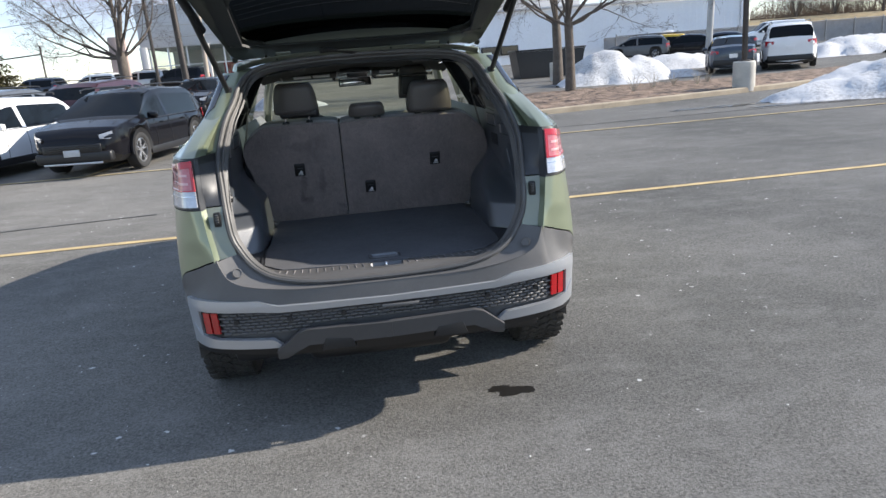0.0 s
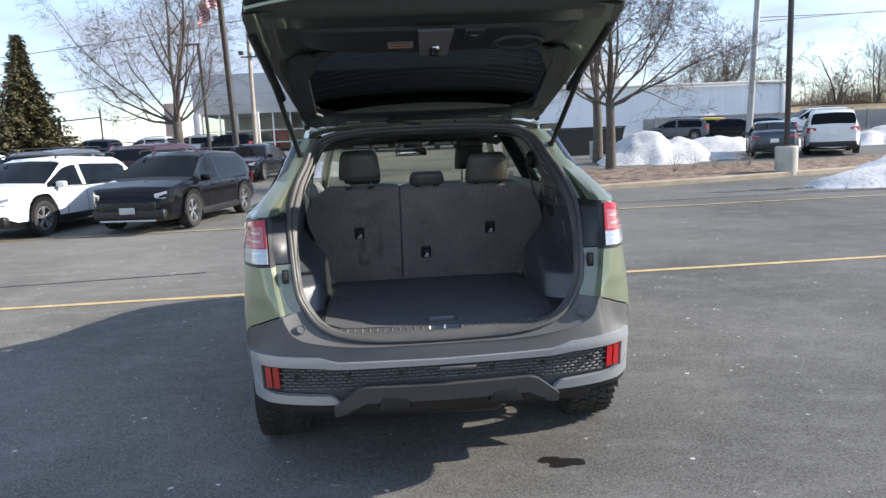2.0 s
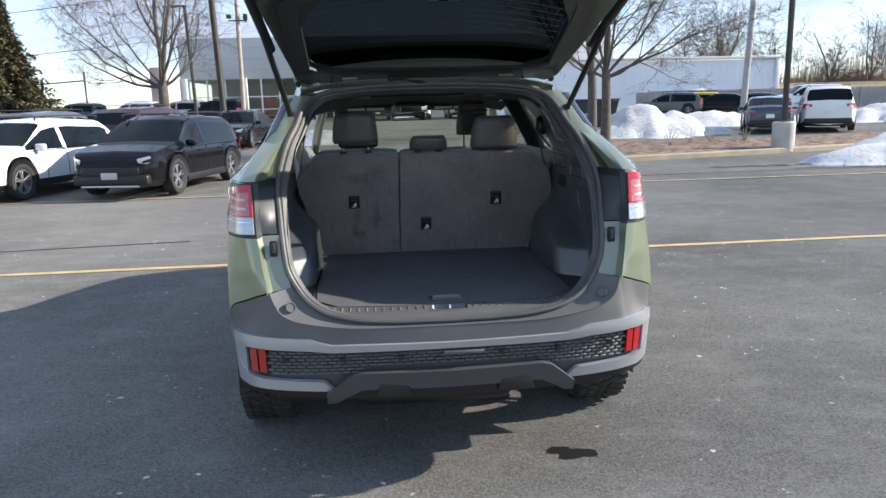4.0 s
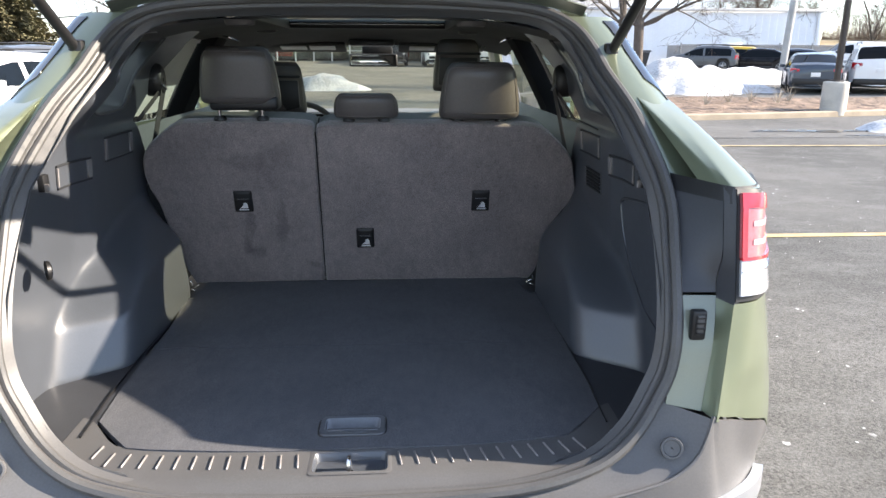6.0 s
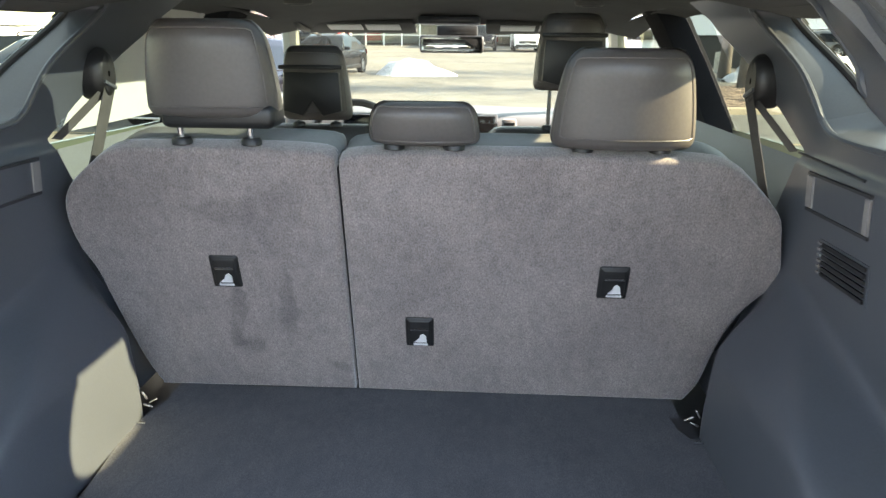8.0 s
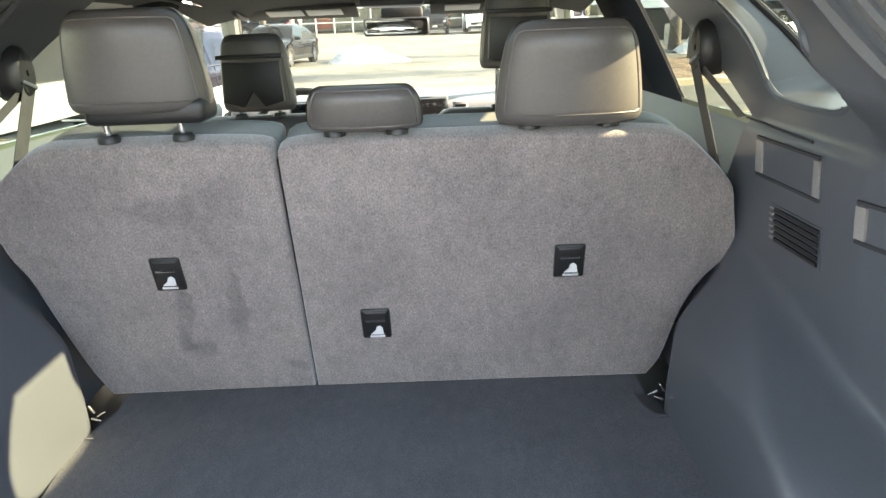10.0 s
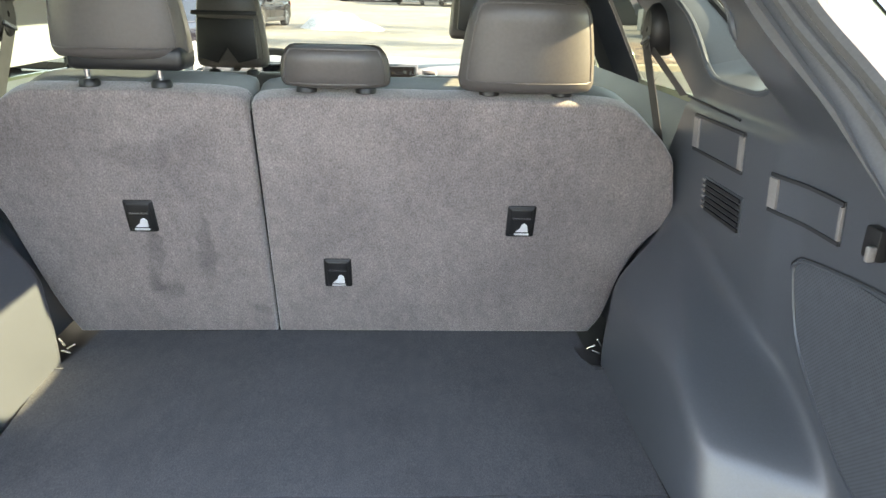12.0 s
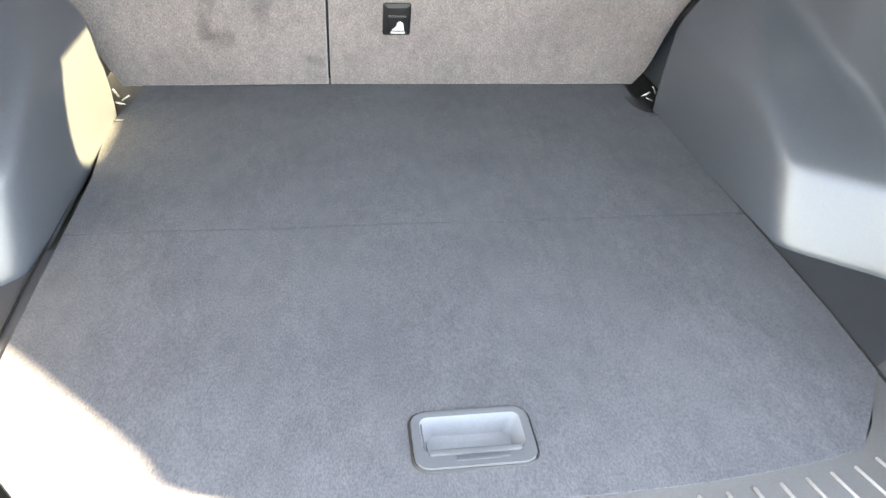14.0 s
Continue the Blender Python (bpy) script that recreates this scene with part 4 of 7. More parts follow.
for s in (1, -1):
    for x in (0.43, 0.655, 0.20):
        bx, by = bump_at(u_of(x))
        part("parking_sensor", moved(lathe([(0.001, 0.0), (0.011, 0.0), (0.013, -0.01)], 16), Matrix.Translation((s * x, by + prof(0.61) - 0.006, 0.612)) @ Matrix.Rotation(math.radians(-90), 4, "Z")), BLACK, suv)
    for k, x in enumerate((0.748, 0.784)):
        rf = part("rear_reflector", bump_sheet(x - 0.014, x + 0.014, 0.556, 0.656, lambda z: prof(z) - 0.004, 4, 4, 0.016) if s > 0 else mirror(bump_sheet(x - 0.014, x + 0.014, 0.556, 0.656, lambda z: prof(z) - 0.004, 4, 4, 0.016)), REFLECT, suv, "upright red rear reflector")
    part("reflector_housing", bump_sheet(0.728, 0.815, 0.545, 0.665, lambda z: prof(z) + 0.006, 8, 3) if s > 0 else mirror(bump_sheet(0.728, 0.815, 0.545, 0.665, lambda z: prof(z) + 0.006, 8, 3)), BLACK, suv)

# ---- tailgate ----
GA = radians(20)
GTURN = Euler((-GA, 0, 0)).to_matrix()


def gate(x, s, h):
    return (x, 0.86 - s * math.cos(GA) + h * math.sin(GA), 1.70 + s * math.sin(GA) + h * math.cos(GA))


def gate_band(s0, s1, f0, f1, h0, h1=None, n=12, m=6):
    rows = []
    for i in range(n + 1):
        s = s0 + (s1 - s0) * i / n
        rows.append([gate(f0(s) + (f1(s) - f0(s)) * j / m, s, (h0 if not callable(h0) else h0(s)) + ((h1 - h0) * j / m if h1 is not None else 0)) for j in range(m + 1)])
    return rows


gw = lambda s: float(np.interp(s, [-0.02, 0.05, 0.35, 0.75, 1.0, 1.12, 1.19], [0.55, 0.612, 0.640, 0.676, 0.712, 0.712, 0.685]))
win = lambda s: float(np.interp(s, [0.13, 0.15, 0.19, 0.50, 0.70, 0.78, 0.82], [0.44, 0.50, 0.540, 0.535, 0.530, 0.51, 0.44]))
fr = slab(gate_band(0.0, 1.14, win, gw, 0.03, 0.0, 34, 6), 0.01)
gt = part("tailgate", cat(fr, mirror(fr), slab(gate_band(-0.01, 0.13, lambda s: -gw(s), gw, 0.015, None, 6, 20), 0.01)), SAGE_SHADED, suv, "raised sage green tailgate with glass and dark lining")
rows = [[gate(x * gw(s) / 0.72, s, 0.085 + 0.05 * sm((s - 0.62) / 0.4) - 0.06 * (abs(x) / 0.72) ** 3 - 0.085 * sm((s - 1.08) / 0.11)) for x in np.linspace(-0.72, 0.72, 25)] for s in np.linspace(0.70, 1.20, 18)]
part("outer_skin", slab(rows, 0.01), SAGE, gt)
part("lower_flange", slab([[gate(x * gw(s) / 0.72, s, -0.004 + 0.012 * (abs(x) / 0.72) ** 3 + 0.035 * sm((s - 1.12) / 0.06)) for x in np.linspace(-0.72, 0.72, 25)] for s in np.linspace(1.03, 1.195, 8)], 0.008), SAGE_SHADED, gt)
for s in (1, -1):
    part("gate_edge", slab([[gate(s * gw(q), q, h) for h in (0.0, 0.03, 0.08 if q < 0.70 else 0.075)] for q in np.linspace(0, 1.16, 22)], 0.006), SAGE, gt)
    part("gate_lamp", slab([[gate(s * (gw(q) - d) * 1.004, q, 0.092 + 0.03 * d) for d in (0.0, 0.10, 0.20)] for q in np.linspace(0.72, 0.84, 5)], 0.012), REDLENS, gt)
    st = part("gas_strut", tube([(s * 0.642, 0.724, 1.554), gate(s * 0.690, 0.62, -0.004)], 0.0125, 12), BLACK, gt, "black tailgate strut")
    part("strut_sleeve", tube([gate(s * 0.678, 0.40, -0.012), gate(s * 0.700, 0.985, -0.004)], 0.0195, 12), BLACK, st)
    part("strut_bracket", box((s * 0.640, 0.735, 1.545), (0.035, 0.05, 0.06), 0.01), BLACK, gt)
    part("hinge", cat(box(gate(s * 0.37, 0.015, 0.005), (0.07, 0.06, 0.012), 0.003, turn=GTURN), box((s * 0.37, 0.875, 1.70), (0.06, 0.06, 0.014), 0.003)), SAGE_IN, gt)
    for q in (0.405, 0.455):
        part("hinge_pin", tube([gate(s * q, 0.01, -0.02), gate(s * q, 0.01, 0.03)], 0.006, 8), BLACK, gt)
    part("rubber_buffer", moved(lathe([(0.001, 0.0), (0.013, 0.0), (0.018, -0.014)], 16), Matrix.Translation(gate(s * 0.588, 0.165, -0.004)) @ Matrix.Rotation(math.radians(90), 4, "Y")), BLACK, gt)
    part("screw_cap", moved(lathe([(0.001, 0.0), (0.008, 0.0), (0.011, -0.008)], 14), Matrix.Translation(gate(s * 0.625, 0.30, -0.002)) @ Matrix.Rotation(math.radians(90), 4, "Y")), BLACK, gt)
    sg = slab(gate_band(0.15, 0.80, lambda q: s * win(q), lambda q: s * (win(q) + 0.075), 0.0, 0.010, 16, 3), 0.012 * s)
    part("gate_side_trim", sg, GATELINE, gt)
    part("upper_garnish", slab(gate_band(0.55, 0.83, lambda q: s * (win(q) - 0.05 * sm((q - 0.55) / 0.2)), lambda q: s * (win(q) + 0.01), 0.0, 0.004, 8, 3), 0.010 * s), GATELINE, gt)
for x in (-0.42, 0.0, 0.42):
    part("rubber_buffer", moved(lathe([(0.001, 0.004), (0.010, 0.004), (0.012, -0.010)], 14), Matrix.Translation(gate(x, 1.10, -0.006)) @ Matrix.Rotation(math.radians(90), 4, "Y")), BLACK, gt)
part("wiring_boot", tube(curve([gate(-0.19, 0.06, -0.01), (-0.12, 0.83, 1.715), (-0.04, 0.85, 1.70), (0.0, 0.87, 1.692)], 30), [0.012 + 0.003 * (i % 2) for i in range(31)], 8), BLACK, gt)
part("washer_hose", tube(curve([gate(0.16, 0.03, -0.01), (0.15, 0.85, 1.715), (0.12, 0.85, 1.70), (0.09, 0.87, 1.69)], 16), 0.006, 6), BLACK, gt)
part("rear_window", sheet([[gate(x * win(s), s, 0.06 - 0.03 * x * x) for x in np.linspace(-1.02, 1.02, 13)] for s in np.linspace(0.12, 0.83, 11)]), GATEGLASS, gt, "heated rear window", shadow=False)
for k in range(7):
    s = 0.45 + k * 0.048
    part("heater_wire", tube([gate(x * win(s) * 0.97, s - 0.06 * x * x, 0.055 - 0.03 * x * x) for x in np.linspace(-1, 1, 9)], 0.0010, 4), GATELINE, gt, smooth=0)
part("window_frit", slab([[gate(x * gw(s), s, 0.072 - 0.03 * x * x) for x in np.linspace(-0.97, 0.97, 13)] for s in (-0.01, 0.03, 0.08, 0.15)], -0.006), BLACK, gt)
part("spoiler", slab([[gate(x, s, 0.100 + 0.02 * s - 0.05 * (abs(x) / 0.62) ** 3) for x in np.linspace(-0.60, 0.60, 17)] for s in np.linspace(-0.02, 0.20, 6)], 0.02), SAGE, gt)
lin_lo = lambda x: 0.815 + 0.05 * (abs(x) / 0.6) ** 3
rows = []
for x in np.linspace(-0.60, 0.60, 33):
    a, b = lin_lo(x), 1.045 - 0.03 * (abs(x) / 0.6) ** 4
    rows.append([gate(x * (1 - 0.10 * (1 - t)), a + (b - a) * t, 0.031 - 0.044 * sm(t / 0.16) * (1 - sm((t - 0.86) / 0.14)) * (1 - (abs(x) / 0.605) ** 8)) for t in np.linspace(0, 1, 15)])
part("lower_lining", slab(rows, -0.012), GATELINE, gt, "charcoal plastic tailgate lining")
lk = part("lock_cover", prism([gate(-0.068, 1.035, -0.027), gate(0.068, 1.035, -0.027), gate(0.058, 0.835, -0.027), gate(-0.058, 0.835, -0.027)], tuple(Vector(gate(0, 0, -0.012)) - Vector(gate(0, 0, 0))), 0.005), CLAD, gt)
part("lock_claw", cat(box(gate(0.0, 0.90, -0.044), (0.02, 0.06, 0.016), 0.004, turn=GTURN), box(gate(0.012, 0.915, -0.046), (0.012, 0.03, 0.016), 0.003)), CHROME, lk)
part("lock_slot", box(gate(0.0, 0.87, -0.0395), (0.034, 0.075, 0.004), 0.001, turn=GTURN), BLACK, lk)
bt = part("close_button", box(gate(0.155, 0.983, -0.028), (0.062, 0.062, 0.010), 0.004, turn=GTURN), BLACK, gt, "square tailgate close button")
part("button_frame", box(gate(0.155, 0.983, -0.0265), (0.074, 0.074, 0.008), 0.003, turn=GTURN), GARNISH, bt)
part("button_mark", box(gate(0.155, 0.983, -0.0335), (0.030, 0.012, 0.001), 0, turn=GTURN), LABELGREY, bt)
pc = part("pull_cup", sheet([[tuple(Vector(gate(0.340 + rx * math.cos(a), 0.905 + ry * math.sin(a), h))) for a in np.linspace(0, 2 * math.pi, 29)[:-1]] for rx, ry, h in ((0.108, 0.060, -0.026), (0.100, 0.054, -0.036), (0.088, 0.044, -0.034), (0.080, 0.036, -0.005), (0.01, 0.006, -0.002))], True), GATELINE, gt, "oval grab cup in the tailgate lining")
part("cup_floor", box(gate(0.345, 0.898, -0.012), (0.11, 0.040, 0.006), 0.002, turn=GTURN), BLACK, pc)
wl2 = part("warning_label", box(gate(-0.135, 0.912, -0.0275), (0.100, 0.052, 0.002), 0, turn=GTURN), LABELGREY, gt)
for k in range(4):
    part("label_line", box(gate(-0.140 + 0.008 * (k % 2), 0.894 + 0.012 * k, -0.029), (0.080 - 0.014 * (k % 3), 0.005, 0.001), 0, turn=GTURN), LABELINK if k % 2 else LABELRED, wl2, smooth=0)
part("number_plate", box(gate(0.0, 1.00, 0.142), (0.31, 0.15, 0.006), 0.002, turn=GTURN), WHITE, gt, "white number plate")
for s in (1, -1):
    part("plate_lamp", box(gate(s * 0.12, 1.178, 0.045), (0.07, 0.03, 0.02), 0.004, turn=GTURN), CLEARLENS, gt)

# ---- weatherstrip and opening trim ----
part("weatherstrip", cat(tube(LOOP, 0.0115, 8, closed=True), tube([inner(p, 0.42) for p in LOOP], 0.0085, 8, closed=True)), RUBBER, suv, "grey rubber weatherstrip round the opening")
rows = [[inner(p, k) for k in (0.05, 0.35, 0.65, 0.85, 1.0)] for p in LOOP + LOOP[:1]]
part("opening_trim", slab(rows, 0.004), TRIM_HI, suv, "charcoal trim round the tailgate opening")


# ---- cargo bay and cabin ----
FZ = 0.776


def soft(t, e):
    """0 to 1 in a straight ramp with rounded ends."""
    return 0.5 * (math.sqrt(t * t + e * e) - math.sqrt((t - 1) ** 2 + e * e) + 1)


def trim_x(y, z):
    """Inside of the cargo bay's side lining, with its window pillar and wheel housing."""
    base = float(np.interp(z, [0.76, 0.95, 1.2, 1.32, 1.40, 1.5, 1.58, 1.64, 1.70], [0.735, 0.730, 0.712, 0.705, 0.692, 0.668, 0.625, 0.565, 0.50]))
    base -= 0.066 * sm((z - 1.34) / 0.10) * (1 - sm((y - 0.80 - 1.9 * max(0.0, z - 1.43)) / 0.075)) * (1 - 0.55 * sm((z - 1.55) / 0.1))
    ledge = 0.014 * sm((1.352 - z) / 0.030) * sm((y - 0.75) / 0.1)
    hx = 0.569 + 0.012 * sm((z - 0.80) / 0.2) + 0.075 * sm((y - 1.175) / 0.10)
    lean = 0.48 * max(0.0, z - 0.776) + 4.0 * max(0.0, z - 0.89) ** 1.5
    sy = min(1.0, max(0.0, soft((y - 0.545 - lean) / 0.110, 0.20)))
    sz = 1 - sm((z - 0.945) / 0.20)
    return base - ledge - (base - ledge - hx) * sy * sz


NZ, NY = 110, 124
rows = []
for i in range(NZ + 1):
    z = 0.765 + (1.655 - 0.765) * i / NZ
    y0 = open_y(max(z, 0.79)) + 0.040
    x0 = inner((edge_x(max(z, 0.9)) if z > 0.9 else float(np.interp(z, [0.765, 0.80, 0.84, 0.9], [0.40, 0.51, 0.566, 0.612])), 0, z))[0]
    yf = float(np.interp(z, [0.76, 1.05, 1.2, 1.345, 1.46, 1.50, 1.56, 1.65], [1.60, 1.52, 1.30, 1.20, 1.39, 1.47, 1.57, 1.66]))
    row = []
    for j in range(NY + 1):
        t = j / NY
        y = y0 + (yf - y0) * t
        x = trim_x(y, z)
        k = sm((y - y0) / 0.11)
        row.append((x0 + (x - x0) * k, y, z))
    rows.append(row)
v, f = sheet(rows)
f = [q for q in f if not inside(sum(v[i][1] for i in q) / 4, sum(v[i][2] for i in q) / 4, QIN)]
lin = {}
for s in (1, -1):
    ob = part("cargo_side_lining", (v, f) if s > 0 else mirror((v, f)), TRIM, suv, "charcoal plastic cargo side lining with wheel housing")
    lin[s] = ob
    edge = curve([(s * (trim_x(y, z) - 0.001), y, z) for y, z in QIN + QIN[:1]], 78)
    seal = curve([(s * (side_x(y, z) - 0.010), y, z) for y, z in QWIN + QWIN[:1]], 78)
    part("window_reveal", slab([[tuple(Vector(a).lerp(Vector(b), t)) for t in (0, 0.3, 0.65, 1.0)] for a, b in zip(edge, seal)], 0.003 * s), TRIM, ob)
    part("reveal_edge", tube([(p[0] + s * 0.004, p[1], p[2]) for p in edge[:-1]], 0.006, 8, closed=True), TRIM, ob)
    part("window_seal", tube([(p[0] - s * 0.004, p[1], p[2]) for p in seal[:-1]], 0.007, 8, closed=True), BLACK, ob)


def on_wall(s, y, z, d=0.0):
    return (s * (trim_x(y, z) - d), y, z)


def wall_panel(s, y0, y1, z0, z1, d, skew=0.0, n=6, m=4, thick=0.004):
    rows = [[on_wall(s, y0 + (y1 - y0) * i / n, z0 + (z1 - z0) * j / m + skew * (y0 + (y1 - y0) * i / n - y0), d) for j in range(m + 1)] for i in range(n + 1)]
    return slab(rows, thick if s < 0 else -thick)


PERFORATED = perforated()
# paler grey for pocket ends, hook tips, sill ribs and vent pieces
LITE = mat("pale_grey_plastic", (0.23, 0.215, 0.21), 0.38, 0, 0.1, 20, 300)
SLOT = mat("recess_plastic", (0.030, 0.031, 0.034), 0.5, 0, 0.1, 20, 300)
for s in (1, -1):
    pockets = ((0.942, 1.148, 1.258, 1.318), (0.680, 0.844, 1.228, 1.279))
    for k, (a, b, c, d) in enumerate(pockets):
        pk = part("shopping_hook_pocket" if k == 0 else "lamp_cover", wall_panel(s, a, b, c, d, 0.0025), TRIM, lin[s], "recessed charcoal plastic pocket")
        for y0, y1 in ((a, a + 0.014), (b - 0.022, b)) if k == 0 else ((a, a + 0.006), (b - 0.020, b)):
            part("pocket_end", wall_panel(s, y0, y1, c + 0.003, d - 0.003, 0.006, n=2), LITE, pk)
        for z0, z1 in ((c - 0.004, c + 0.001), (d - 0.001, d + 0.004)):
            part("pocket_lip", wall_panel(s, a, b, z0, z1, 0.005, m=1), SLOT, pk)
    hk = part("cargo_hook", box(on_wall(s, 0.605, 1.255, 0.006), (0.016, 0.030, 0.040), 0.004), BLACK, lin[s], "small black cargo hook")
    part("hook_tip", box(on_wall(s, 0.595, 1.245, 0.018), (0.012, 0.008, 0.020), 0.003), LITE, hk)
    # perforated loudspeaker panel, with its raised rim
    if s < 0:
        continue
    SG = [(0.44, 1.205), (0.60, 1.196), (0.735, 1.180), (0.768, 1.168), (0.774, 1.145), (0.748, 1.06), (0.680, 0.990), (0.592, 0.930), (0.50, 0.905)]
    rim = [on_wall(s, y, z, 0.0025) for y, z, _ in curve([(y, z, 0) for y, z in SG], 90)]
    sgp = part("speaker_grille", slab([[on_wall(s, 0.44 + (float(np.interp(z, [0.905, 0.930, 0.990, 1.06, 1.145, 1.168, 1.18, 1.196], [0.50, 0.592, 0.680, 0.748, 0.774, 0.768, 0.735, 0.60])) - 0.44) * k / 12, z, 0.0016) for k in range(13)] for z in np.linspace(0.91, 1.19, 26)], 0.002), PERFORATED, lin[s], "perforated loudspeaker panel")
    part("panel_rim", tube(rim, 0.0030, 6), TRIM, sgp)
    part("panel_seam", tube([(p[0], p[1] + 0.005, p[2] + 0.003) for p in rim], 0.0012, 6), SLOT, sgp)
    part("belt_seam", tube([on_wall(s, y, 1.343 - 0.03 * (1.2 - y), 0.001) for y in np.linspace(0.98, 1.22, 8)], 0.0025, 6), SLOT, lin[s])
# speaker grille on the kerb side
vt = part("vent_grille", wall_panel(1, 0.930, 1.092, 1.152, 1.218, 0.0015), TRIM, lin[1], "slotted plastic air vent")
for k in range(6):
    z = 1.2145 - k * 0.0102
    part("vent_slot", slab([[on_wall(1, y, z + q, 0.0030) for q in (0, -0.0062)] for y in np.linspace(0.934, 1.070, 5)], -0.003), BLACK, vt)
    part("vent_tick", box(on_wall(1, 1.082, z - 0.003, 0.004), (0.004, 0.010, 0.004), 0), LITE, vt)
sk = part("power_socket", moved(lathe([(0.001, 0.004), (0.014, 0.004), (0.016, 0.008), (0.021, 0.008), (0.023, 0.0)], 20), Matrix.Translation((-0.676, 0.505, 1.075)) @ Matrix.Rotation(radians(35), 4, "Z")), BLACK, lin[-1], "round power socket")
part("socket_ring", moved(lathe([(0.012, 0.009), (0.015, 0.011), (0.017, 0.009)], 20), Matrix.Translation((-0.676, 0.505, 1.075)) @ Matrix.Rotation(radians(35), 4, "Z")), CHROME, sk)

# cargo floor
TRAY = mat("side_tray_plastic", (0.045, 0.047, 0.053), 0.5, 0, 0.1, 12, 300, bump=0.2, bscale=900)
def floor_edge(x):
    a = abs(x)
    return 0.222 + 0.03 * (a / 0.48) ** 3 + 0.10 * sm((a - 0.46) / 0.12)


def floor_side(y):
    return float(np.interp(y, [0.2, 0.345, 0.5, 0.66, 1.165, 1.19, 1.25, 1.35], [0.548, 0.556, 0.566, 0.568, 0.571, 0.566, 0.552, 0.550]))


def floor_rows(fa, fb, n=24, m=28, z=FZ):
    rows = []
    for j in range(m + 1):
        row = []
        for i in range(n + 1):
            x = -1 + 2 * i / n
            ya, yb = fa(x * 0.565), fb(x * 0.565)
            y = ya + (yb - ya) * j / m
            row.append((x * (floor_side(y) - (0.014 * sm((1.1 - y) / 0.2) if x < 0 else 0)), y, z + 0.0015 * math.sin(9 * x + 3 * y)))
        rows.append(row)
    return rows


# the rear board has a hole for its pull handle
BX = sorted(set([-0.565 + 0.0471 * i for i in range(25)] + [-0.052, 0.066]))
BT = sorted(set([i / 26 for i in range(27)] + [(0.280 - 0.222) / 0.53, (0.344 - 0.222) / 0.53]))
vt2, ft2 = [], []
for dz in (0.0, -0.015):
    o = len(vt2)
    for t in BT:
        for X in BX:
            y = floor_edge(X) + (0.752 - floor_edge(X)) * t
            vt2.append((X / 0.565 * (floor_side(y) - (0.014 * sm((1.1 - y) / 0.2) if X < 0 else 0)), y, FZ + dz + 0.0012 * math.sin(16 * X + 3 * y)))
    n = len(BX)
    for i in range(len(BT) - 1):
        for j in range(n - 1):
            cx, ct = (BX[j] + BX[j + 1]) / 2, (BT[i] + BT[i + 1]) / 2 * 0.53 + 0.222
            if not (-0.052 < cx < 0.066 and 0.280 < ct < 0.344):
                ft2.append((o + i * n + j, o + i * n + j + 1, o + (i + 1) * n + j + 1, o + (i + 1) * n + j))
n, m = len(BX), len(BX) * len(BT)
rim = list(range(n)) + [i * n + n - 1 for i in range(1, len(BT))] + [m - 1 - j for j in range(1, n)] + [i * n for i in range(len(BT) - 2, 0, -1)]
ft2 += [(rim[i], rim[(i + 1) % len(rim)], rim[(i + 1) % len(rim)] + m, rim[i] + m) for i in range(len(rim))]
cf = part("cargo_floor", (vt2, ft2), FLOORCARPET, suv, "dark grey carpeted cargo floor in two hinged parts")
part("front_board", slab(floor_rows(lambda x: 0.756, lambda x: 1.335), -0.015), FLOORCARPET, cf)
HANDLE = mat("handle_plastic", (0.095, 0.10, 0.11), 0.36, 0, 0.08, 20, 300)


def ring(w, d, cx, cy, z, r, n=6):
    out = []
    for k, (sx, sy) in enumerate(((1, 1), (-1, 1), (-1, -1), (1, -1))):
        for i in range(n + 1):
            a = math.pi / 2 * (k + i / n)
            out.append((cx + sx * (w / 2 - r) + r * math.cos(a), cy + sy * (d / 2 - r) + r * math.sin(a), z))
    return out


# the handle's grey, about twice as pale, for the scoop
SCOOP = mat("handle_plastic_pale", (0.21, 0.22, 0.24), 0.36, 0, 0.08, 20, 300)
hd = part("pull_handle", sheet([ring(0.140, 0.082, 0.006, 0.309, FZ + 0.0005, 0.018), ring(0.137, 0.079, 0.006, 0.309, FZ + 0.0045, 0.017), ring(0.129, 0.070, 0.006, 0.310, FZ + 0.0045, 0.014), ring(0.118, 0.050, 0.006, 0.316, FZ + 0.0035, 0.010)], True), HANDLE, cf, "grey plastic pull handle in the cargo floor", smooth=50)
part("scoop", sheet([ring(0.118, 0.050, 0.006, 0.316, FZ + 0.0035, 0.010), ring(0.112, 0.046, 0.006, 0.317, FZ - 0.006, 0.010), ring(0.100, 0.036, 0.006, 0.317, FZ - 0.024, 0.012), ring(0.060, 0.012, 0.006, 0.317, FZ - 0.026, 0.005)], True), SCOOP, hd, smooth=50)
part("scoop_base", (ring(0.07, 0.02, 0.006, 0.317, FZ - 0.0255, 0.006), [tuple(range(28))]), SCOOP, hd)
part("handle_surround", sheet([ring(0.145, 0.087, 0.006, 0.309, FZ + 0.0004, 0.020), ring(0.141, 0.083, 0.006, 0.309, FZ + 0.0026, 0.019), ring(0.136, 0.078, 0.006, 0.309, FZ + 0.0010, 0.017)], True), BLACK, hd)
part("handle_bar", box((0.006, 0.289, FZ + 0.0045), (0.104, 0.008, 0.004), 0.0018), HANDLE, hd)
part("handle_slot", box((0.012, 0.2795, FZ + 0.0042), (0.060, 0.006, 0.003), 0.001), TRIM, hd)
part("floor_base", box((0, 0.91, 0.732), (1.44, 1.44, 0.03), 0), BLACK, suv)
